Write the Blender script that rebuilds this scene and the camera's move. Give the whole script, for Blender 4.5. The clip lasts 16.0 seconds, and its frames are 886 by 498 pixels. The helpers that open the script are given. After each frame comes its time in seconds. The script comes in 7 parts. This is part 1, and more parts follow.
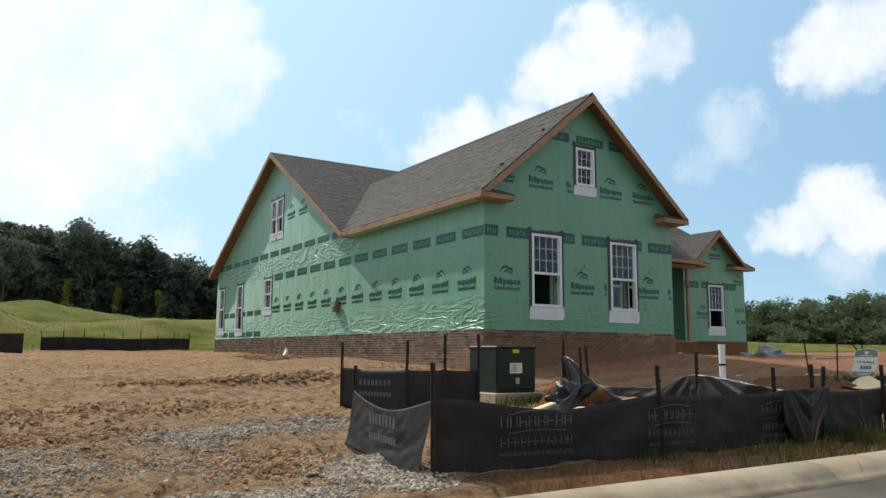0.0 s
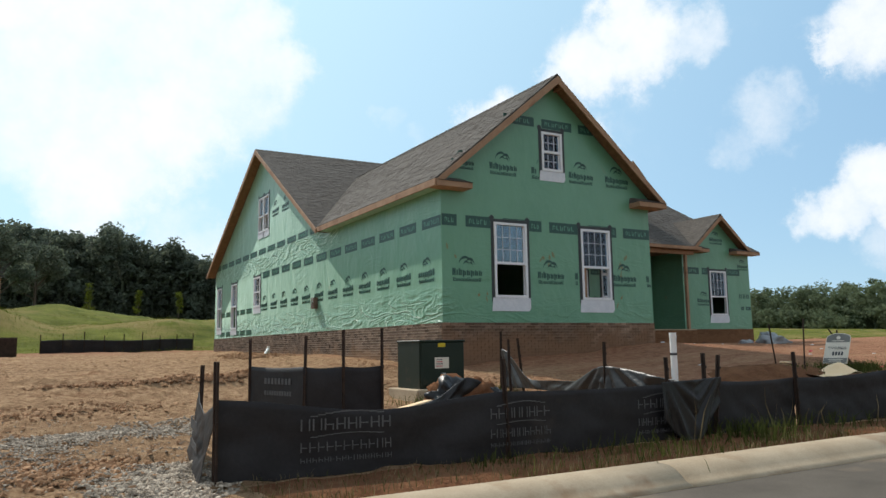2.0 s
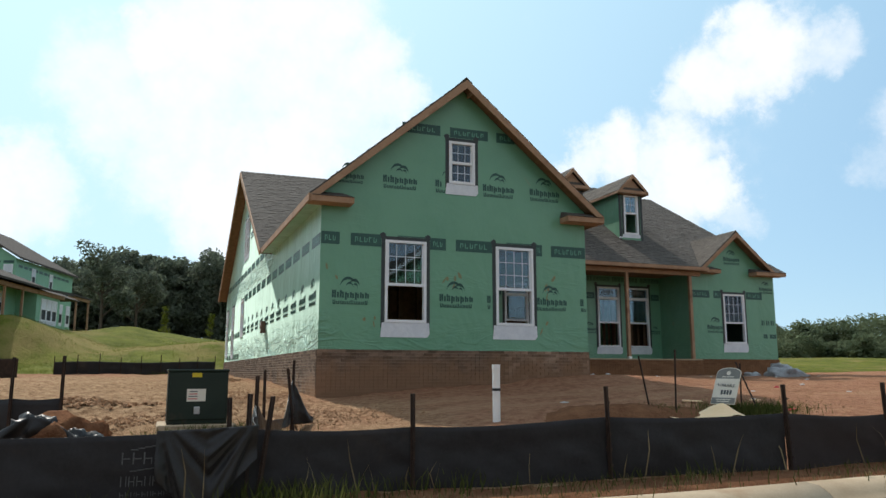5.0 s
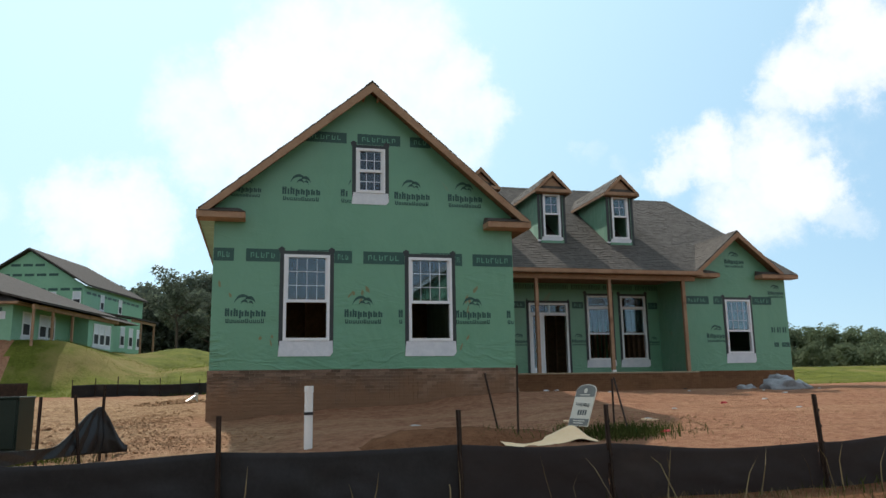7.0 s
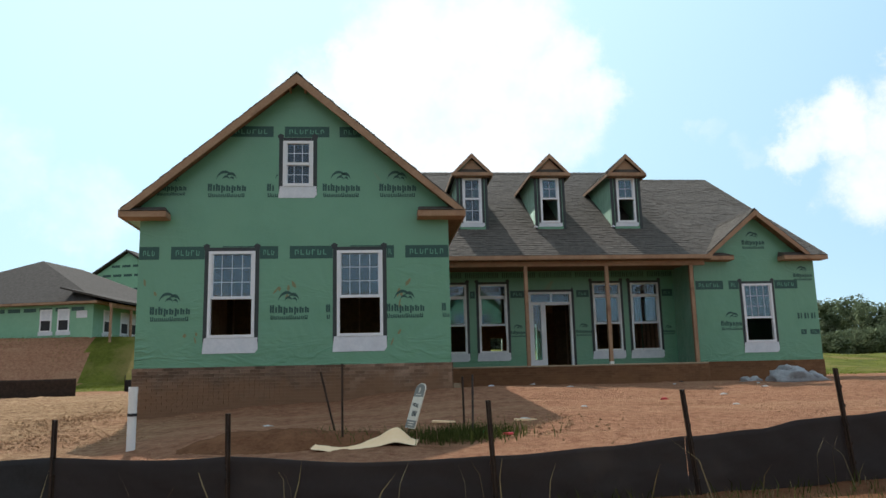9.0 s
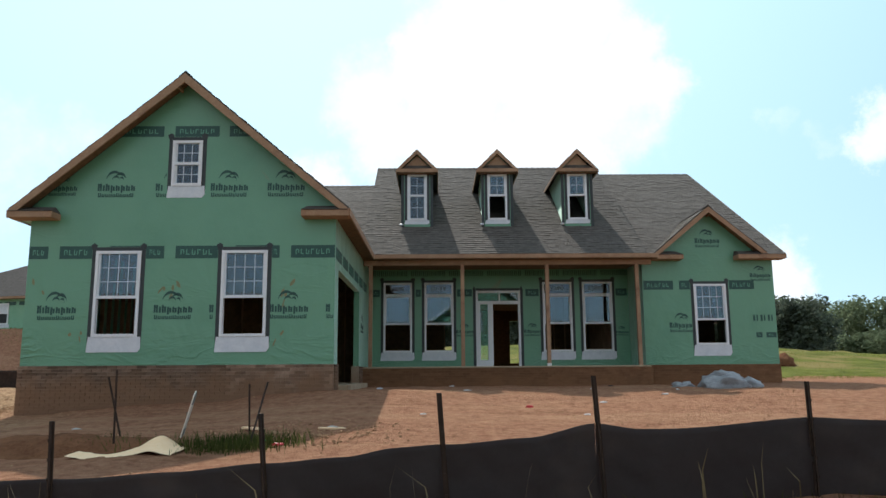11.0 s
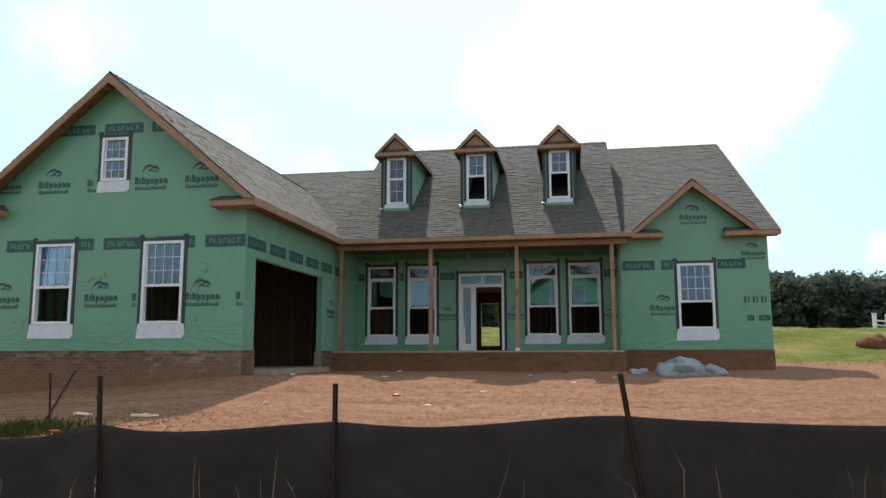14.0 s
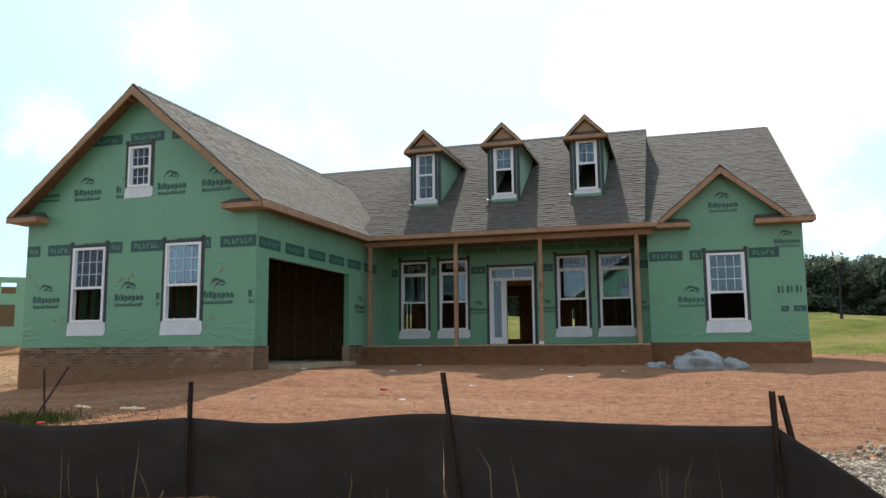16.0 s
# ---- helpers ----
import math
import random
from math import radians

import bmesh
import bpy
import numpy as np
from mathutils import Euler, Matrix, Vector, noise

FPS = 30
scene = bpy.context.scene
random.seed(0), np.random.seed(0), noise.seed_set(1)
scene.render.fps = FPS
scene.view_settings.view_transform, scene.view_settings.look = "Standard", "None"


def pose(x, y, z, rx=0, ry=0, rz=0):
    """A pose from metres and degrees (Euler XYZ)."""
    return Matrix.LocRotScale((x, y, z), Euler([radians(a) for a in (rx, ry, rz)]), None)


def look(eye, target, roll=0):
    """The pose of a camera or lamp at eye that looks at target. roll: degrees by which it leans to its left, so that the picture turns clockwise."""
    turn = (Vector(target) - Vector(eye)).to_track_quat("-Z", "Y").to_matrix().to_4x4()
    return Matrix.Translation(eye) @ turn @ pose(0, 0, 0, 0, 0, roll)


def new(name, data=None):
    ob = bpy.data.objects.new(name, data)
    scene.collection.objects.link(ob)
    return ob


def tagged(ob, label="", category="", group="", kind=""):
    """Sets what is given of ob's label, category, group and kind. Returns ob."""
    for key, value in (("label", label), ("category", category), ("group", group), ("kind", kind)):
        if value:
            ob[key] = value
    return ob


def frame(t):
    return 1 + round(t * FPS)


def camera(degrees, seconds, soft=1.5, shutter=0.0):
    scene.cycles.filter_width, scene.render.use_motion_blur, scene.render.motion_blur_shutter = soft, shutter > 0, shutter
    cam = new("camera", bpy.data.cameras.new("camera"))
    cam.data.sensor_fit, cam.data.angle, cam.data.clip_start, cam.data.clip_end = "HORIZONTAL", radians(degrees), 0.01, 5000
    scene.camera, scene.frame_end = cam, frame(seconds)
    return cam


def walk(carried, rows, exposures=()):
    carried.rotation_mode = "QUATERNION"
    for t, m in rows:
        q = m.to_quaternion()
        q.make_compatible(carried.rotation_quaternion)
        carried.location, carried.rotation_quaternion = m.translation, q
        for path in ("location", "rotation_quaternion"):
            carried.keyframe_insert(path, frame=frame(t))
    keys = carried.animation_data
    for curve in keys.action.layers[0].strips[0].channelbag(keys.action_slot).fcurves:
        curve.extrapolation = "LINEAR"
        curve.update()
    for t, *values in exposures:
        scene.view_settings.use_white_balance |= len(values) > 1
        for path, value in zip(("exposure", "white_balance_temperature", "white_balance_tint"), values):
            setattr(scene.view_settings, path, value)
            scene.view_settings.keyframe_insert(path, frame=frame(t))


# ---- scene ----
cam = camera(60.8, 16.0)
METRES, EYE, TILT, LEAN, TURN = 25.862, 1.5, 0.0, 0.0, -32.2
ROWS = [
    (0.0, 0.0, 0.0, 0.0, -0.05, 7.81, -0.39),
    (0.5, 0.0127, 0.0046, -0.0004, 0.59, 7.51, 0.22),
    (1.0, 0.0291, 0.0103, -0.0004, 1.54, 7.16, 0.62),
    (1.5, 0.0481, 0.0166, -0.0, 2.11, 7.22, 0.81),
    (2.0, 0.0698, 0.0243, -0.0, 2.78, 7.39, 0.9),
    (2.5, 0.094, 0.033, 0.0005, 3.57, 7.77, 0.99),
    (3.0, 0.1222, 0.0435, 0.0004, 4.54, 8.26, 0.56),
    (3.5, 0.1545, 0.0569, 0.0008, 6.07, 8.42, 0.27),
    (6.0, 0.3283, 0.143, 0.0034, 15.03, 9.96, 0.4),
    (6.5, 0.3627, 0.1625, 0.004, 16.69, 10.37, 0.82),
    (7.0, 0.3967, 0.1826, 0.0046, 18.48, 10.47, 0.96),
    (7.5, 0.4299, 0.2029, 0.005, 20.44, 10.65, 0.77),
    (8.0, 0.463, 0.2232, 0.0053, 22.92, 10.58, 0.78),
    (8.5, 0.4951, 0.2434, 0.0059, 25.47, 10.12, 1.12),
    (9.0, 0.527, 0.2636, 0.0068, 27.18, 9.86, 1.33),
    (9.5, 0.5583, 0.2839, 0.0075, 28.56, 9.74, 1.04),
    (12.0, 0.6994, 0.3853, 0.0168, 34.78, 8.99, 0.37),
    (12.5, 0.7242, 0.4061, 0.0173, 36.95, 8.77, 0.41),
    (13.0, 0.7485, 0.4269, 0.018, 38.72, 8.52, 0.39),
    (13.5, 0.7714, 0.4465, 0.0187, 40.12, 8.32, 0.29),
    (14.0, 0.7914, 0.4647, 0.0191, 42.01, 7.79, 0.15),
    (14.5, 0.8098, 0.48, 0.0199, 45.21, 7.61, 0.13),
    (15.0, 0.825, 0.4933, 0.0201, 47.04, 7.54, 0.23),
    (15.5, 0.8377, 0.5045, 0.0205, 48.57, 7.35, 0.23),
    (16.0, 0.8489, 0.5141, 0.0208, 49.07, 7.23, 0.47),
]
walk(cam, [(t, pose(-10.28, -14.49, EYE, TILT, LEAN, TURN) @ pose(METRES * x, METRES * y, METRES * z, 90 + pitch, roll, yaw)) for t, x, y, z, yaw, pitch, roll in ROWS],
     exposures=((0.0, 0.02, 6500, 10), (6.0, 0.08, 6500, 10), (9.0, 0.13, 6480, 10), (12.5, 0.34, 6350, 10), (16.0, 0.48, 6550, 10)))

# ---- world, sun, exposure ----
SUN_DIR = Vector((-0.21, 1.0, 1.0)).normalized()
sun = new("sun", bpy.data.lights.new("sun", "SUN"))
sun.data.energy, sun.data.angle, sun.data.color = 3.9, radians(0.6), (1.0, 0.94, 0.85)
sun.matrix_basis = look(SUN_DIR * 60, (0, 0, 0))


def build_world():
    w = bpy.data.worlds.new("sky")
    scene.world = w
    w.use_nodes = True
    nt = w.node_tree
    N, L = nt.nodes, nt.links
    N.clear()
    out, bg = N.new("ShaderNodeOutputWorld"), N.new("ShaderNodeBackground")
    sky = N.new("ShaderNodeTexSky")
    sky.sky_type, sky.sun_disc = "NISHITA", False
    sky.sun_elevation, sky.sun_rotation = math.asin(SUN_DIR.z), math.atan2(SUN_DIR.x, SUN_DIR.y)
    sky.air_density, sky.dust_density, sky.ozone_density = 1.0, 0.6, 1.6
    co = N.new("ShaderNodeTexCoord")
    sep = N.new("ShaderNodeSeparateXYZ")
    L.new(co.outputs["Generated"], sep.inputs[0])

    def m(op, a, b=None, c=None):
        n = N.new("ShaderNodeMath")
        n.operation = op
        for i, v in enumerate((a, b, c)):
            if v is None:
                continue
            if isinstance(v, (int, float)):
                n.inputs[i].default_value = v
            else:
                L.new(v, n.inputs[i])
        return n.outputs[0]

    # cumulus banks: soft centres (azimuth, height, radius in degrees, weight) with edges torn by noise
    sunward = ((87.5, 20.7, 5.9, 0.86), (82.4, 19.8, 5.9, 0.86), (77.4, 20.1, 5.1, 0.86), (73.0, 20.9, 2.5, 0.86), (85.6, 14.0, 5.1, 1.0), (80.3, 16.2, 4.3, 1.0), (86.7, 10.5, 3.1, 0.8), (79.9, 9.1, 2.4, 0.5),
               (74.7, 23.5, 2.7, 0.86), (80.2, 25.1, 5.1, 0.86), (91.1, 22.8, 2.7, 1.0), (88.8, 16.5, 5.1, 0.9), (92.9, 17.5, 3.5, 0.8), (94.5, 20.0, 3.9, 0.8), (87.3, 24.0, 5.0, 0.86))
    over_field = ((46.3, 23.4, 2.2, 1.0), (48.3, 20.9, 2.7, 1.0), (44.6, 21.3, 2.9, 1.0), (41.3, 21.6, 2.0, 0.7), (51.2, 19.2, 1.6, 0.8), (29.2, 20.6, 3.1, 1.0), (27.0, 20.9, 3.1, 1.0), (31.6, 19.8, 1.4, 1.0),
                  (36.1, 15.6, 2.4, 0.55), (38.8, 13.6, 1.6, 0.4), (29.6, 10.0, 2.5, 1.0), (32.0, 9.0, 2.0, 1.0), (33.7, 8.9, 1.6, 0.8), (28.0, 8.5, 2.4, 1.0), (29.4, 6.7, 2.4, 0.6), (64.2, 16.9, 1.2, 0.35),
                  (61.4, 16.1, 1.0, 0.35), (56.4, 15.8, 2.4, 1.0), (51.7, 14.5, 3.5, 1.0), (48.9, 13.0, 2.4, 1.0), (53.8, 12.3, 3.1, 0.9), (47.7, 10.9, 1.6, 0.6), (58.5, 15.0, 1.8, 0.9))
    over_bank = ((99.2, 11.8, 3.5, 0.9), (102.7, 12.2, 3.1, 0.9), (103.1, 8.4, 2.4, 0.5), (115.0, 14.8, 3.0, 0.5), (110.7, 12.2, 3.1, 0.5), (66.3, 6.4, 2.7, 0.9), (68.4, 6.2, 2.0, 0.7), (77.9, 7.5, 2.0, 0.6),
                 (127.0, 20.9, 3.5, 0.5), (120.7, 13.4, 4.3, 0.55), (135.5, 14.8, 2.5, 0.6))

    def aim(az, el):
        return math.cos(radians(az)) * math.cos(radians(el)), math.sin(radians(az)) * math.cos(radians(el)), math.sin(radians(el))

    def along(vec, to):
        d = N.new("ShaderNodeVectorMath")
        d.operation = "DOT_PRODUCT"
        L.new(vec, d.inputs[0])
        d.inputs[1].default_value = to
        return d.outputs["Value"]

    def ease(v, a, b, top=1.0):
        r = N.new("ShaderNodeMapRange")
        r.interpolation_type = "SMOOTHSTEP"
        r.inputs["From Min"].default_value, r.inputs["From Max"].default_value, r.inputs["To Max"].default_value = a, b, top
        L.new(v, r.inputs["Value"])
        return r.outputs[0]

    def vec(op, a, b, k=None):
        n = N.new("ShaderNodeVectorMath")
        n.operation = op
        L.new(a, n.inputs[0])
        if isinstance(b, tuple):
            n.inputs[1].default_value = b
        elif b is not None:
            L.new(b, n.inputs[1])
        if k is not None:
            n.inputs["Scale"].default_value = k
        return n.outputs[0]

    def clumps(scale, detail, rough=0.58):
        n = N.new("ShaderNodeTexNoise")
        n.inputs["Scale"].default_value, n.inputs["Detail"].default_value, n.inputs["Roughness"].default_value = scale, detail, rough
        L.new(co.outputs["Generated"], n.inputs["Vector"])
        return n

    billow = vec("SCALE", vec("SUBTRACT", clumps(11.0, 9.0, 0.66).outputs["Color"], (0.5, 0.5, 0.5)), None, 0.12)
    torn = vec("NORMALIZE", vec("ADD", co.outputs["Generated"], billow), None)
    rest = m("SUBTRACT", 1.0, ease(along(co.outputs["Generated"], aim(82, 14)), math.cos(radians(86)), math.cos(radians(60))))
    cover = m("MULTIPLY", rest, 0.30)
    for az, el, rad, wt in sunward + over_field + over_bank:
        cover = m("MAXIMUM", cover, ease(along(torn, aim(az, el)), math.cos(radians(rad * 1.5)), 1.0, wt))
    wisps = m("ADD", m("MULTIPLY", m("SUBTRACT", clumps(5.0, 4.0).outputs["Fac"], 0.5), 0.7), m("MULTIPLY", m("SUBTRACT", clumps(24.0, 7.0, 0.62).outputs["Fac"], 0.5), 0.75))
    thick = ease(m("ADD", cover, wisps), 0.10, 1.22)
    # thin haze that whitens the sky towards the sun and the horizon
    dot = N.new("ShaderNodeVectorMath")
    dot.operation = "DOT_PRODUCT"
    L.new(co.outputs["Generated"], dot.inputs[0])
    dot.inputs[1].default_value = SUN_DIR
    glow = m("POWER", m("MAXIMUM", dot.outputs["Value"], 0.0), 2.2)
    low = m("POWER", m("SUBTRACT", 1.0, m("MINIMUM", m("MAXIMUM", sep.outputs["Z"], 0.0), 1.0)), 9.0)
    haze = m("MINIMUM", m("MULTIPLY_ADD", low, 0.36, m("MULTIPLY", glow, 0.88)), 1.0)
    pale = N.new("ShaderNodeMix")
    pale.data_type = "RGBA"
    L.new(m("MULTIPLY_ADD", rest, 0.15, 0.65), pale.inputs["Factor"])
    L.new(sky.outputs[0], pale.inputs["A"])
    tone = N.new("ShaderNodeMix")
    tone.data_type = "RGBA"
    L.new(rest, tone.inputs["Factor"])
    tone.inputs["A"].default_value, tone.inputs["B"].default_value = (3.5, 6.5, 9.9, 1), (5.7, 6.6, 7.7, 1)
    L.new(tone.outputs["Result"], pale.inputs["B"])
    veil = N.new("ShaderNodeMix")
    veil.data_type = "RGBA"
    L.new(haze, veil.inputs["Factor"])
    L.new(pale.outputs["Result"], veil.inputs["A"])
    veil.inputs["B"].default_value = (8.6, 12.0, 13.2, 1)
    cloud = N.new("ShaderNodeMix")
    cloud.data_type = "RGBA"
    L.new(m("MULTIPLY", thick, 0.95), cloud.inputs["Factor"])
    L.new(veil.outputs["Result"], cloud.inputs["A"])
    cloud.inputs["B"].default_value = (11.3, 11.6, 11.9, 1)
    L.new(cloud.outputs["Result"], bg.inputs["Color"])
    bg.inputs["Strength"].default_value = 0.09
    L.new(bg.outputs[0], out.inputs["Surface"])


build_world()

# ---- materials ----


def shader(name, rough=0.8, metal=0.0, spec=0.3):
    mt = bpy.data.materials.new(name)
    mt.use_nodes = True
    b = mt.node_tree.nodes["Principled BSDF"]
    b.inputs["Roughness"].default_value, b.inputs["Metallic"].default_value = rough, metal
    b.inputs["Specular IOR Level"].default_value = spec
    return mt, mt.node_tree.nodes, mt.node_tree.links, b


def rgb(c):
    return (c[0], c[1], c[2], 1.0)


def surface(name, a, b, scale=3.0, fine=40.0, rough=0.8, bump=0.3, dist=0.01, metal=0.0, spec=0.3, stain=None, stain_scale=0.8, stain_at=0.58,
            stretch=(1, 1, 1), island=0.0, each=0.0, bump_scale=None, thin=0.0, splash=None, glow=None):
    """Two colours mixed by a coarse and a fine noise, an optional stain, relief from the fine noise."""
    mt, N, L, p = shader(name, rough, metal, spec)
    co, mp = N.new("ShaderNodeTexCoord"), N.new("ShaderNodeMapping")
    mp.inputs["Scale"].default_value = stretch
    L.new(co.outputs["Object"], mp.inputs["Vector"])

    def nz(s, detail=5.0):
        n = N.new("ShaderNodeTexNoise")
        n.inputs["Scale"].default_value, n.inputs["Detail"].default_value, n.inputs["Roughness"].default_value = s, detail, 0.6
        L.new(mp.outputs[0], n.inputs["Vector"])
        return n.outputs["Fac"]

    c, f = nz(scale), nz(fine, 3.0)
    ad = N.new("ShaderNodeMath")
    ad.operation = "MULTIPLY_ADD"
    L.new(f, ad.inputs[0])
    ad.inputs[1].default_value = 0.5
    L.new(c, ad.inputs[2])
    rg = N.new("ShaderNodeMapRange")
    rg.inputs["From Min"].default_value, rg.inputs["From Max"].default_value = 0.55, 0.95
    L.new(ad.outputs[0], rg.inputs["Value"])
    mx = N.new("ShaderNodeMix")
    mx.data_type = "RGBA"
    L.new(rg.outputs[0], mx.inputs["Factor"])
    mx.inputs["A"].default_value, mx.inputs["B"].default_value = rgb(a), rgb(b)
    col = mx.outputs["Result"]
    if stain:
        s = nz(stain_scale, 6.0)
        r2 = N.new("ShaderNodeMapRange")
        r2.inputs["From Min"].default_value, r2.inputs["From Max"].default_value = stain_at, stain_at + 0.12
        L.new(s, r2.inputs["Value"])
        m2 = N.new("ShaderNodeMix")
        m2.data_type = "RGBA"
        L.new(r2.outputs[0], m2.inputs["Factor"])
        L.new(col, m2.inputs["A"])
        m2.inputs["B"].default_value = rgb(stain)
        col = m2.outputs["Result"]
    for amount, node, socket in ((island, "ShaderNodeNewGeometry", "Random Per Island"), (each, "ShaderNodeObjectInfo", "Random")):
        if amount:
            g = N.new(node)
            r3 = N.new("ShaderNodeMapRange")
            r3.inputs["To Min"].default_value, r3.inputs["To Max"].default_value = 1 - amount, 1 + amount
            L.new(g.outputs[socket], r3.inputs["Value"])
            hs = N.new("ShaderNodeHueSaturation")
            L.new(r3.outputs[0], hs.inputs["Value"])
            L.new(col, hs.inputs["Color"])
            col = hs.outputs[0]
    if splash:
        # clay thrown up by rain: a ragged coat that reaches different heights along the wall
        g, sz = N.new("ShaderNodeNewGeometry"), N.new("ShaderNodeSeparateXYZ")
        L.new(g.outputs["Position"], sz.inputs[0])
        w = N.new("ShaderNodeTexNoise")
        w.inputs["Scale"].default_value, w.inputs["Detail"].default_value, w.inputs["Roughness"].default_value = 1.3, 7.0, 0.65
        L.new(g.outputs["Position"], w.inputs["Vector"])
        up = N.new("ShaderNodeMath")
        up.operation = "MULTIPLY_ADD"
        L.new(w.outputs["Fac"], up.inputs[0])
        up.inputs[1].default_value = 1.9
        L.new(sz.outputs["Z"], up.inputs[2])
        r4 = N.new("ShaderNodeMapRange")
        r4.inputs["From Min"].default_value, r4.inputs["From Max"].default_value = splash[3], splash[3] - 0.52
        r4.inputs["To Max"].default_value = 0.85
        L.new(up.outputs[0], r4.inputs["Value"])
        m4 = N.new("ShaderNodeMix")
        m4.data_type = "RGBA"
        L.new(r4.outputs[0], m4.inputs["Factor"])
        L.new(col, m4.inputs["A"])
        m4.inputs["B"].default_value = rgb(splash)
        col = m4.outputs["Result"]
    L.new(col, p.inputs["Base Color"])
    if thin:
        tl, ms = N.new("ShaderNodeBsdfTranslucent"), N.new("ShaderNodeMixShader")
        if glow:
            tl.inputs["Color"].default_value = rgb(glow)
        else:
            L.new(col, tl.inputs["Color"])
        ms.inputs[0].default_value = thin
        L.new(p.outputs[0], ms.inputs[1])
        L.new(tl.outputs[0], ms.inputs[2])
        L.new(ms.outputs[0], N["Material Output"].inputs["Surface"])
    if bump:
        bp = N.new("ShaderNodeBump")
        bp.inputs["Strength"].default_value, bp.inputs["Distance"].default_value = bump, dist
        L.new(nz(bump_scale) if bump_scale else ad.outputs[0], bp.inputs["Height"])
        L.new(bp.outputs[0], p.inputs["Normal"])
    return mt


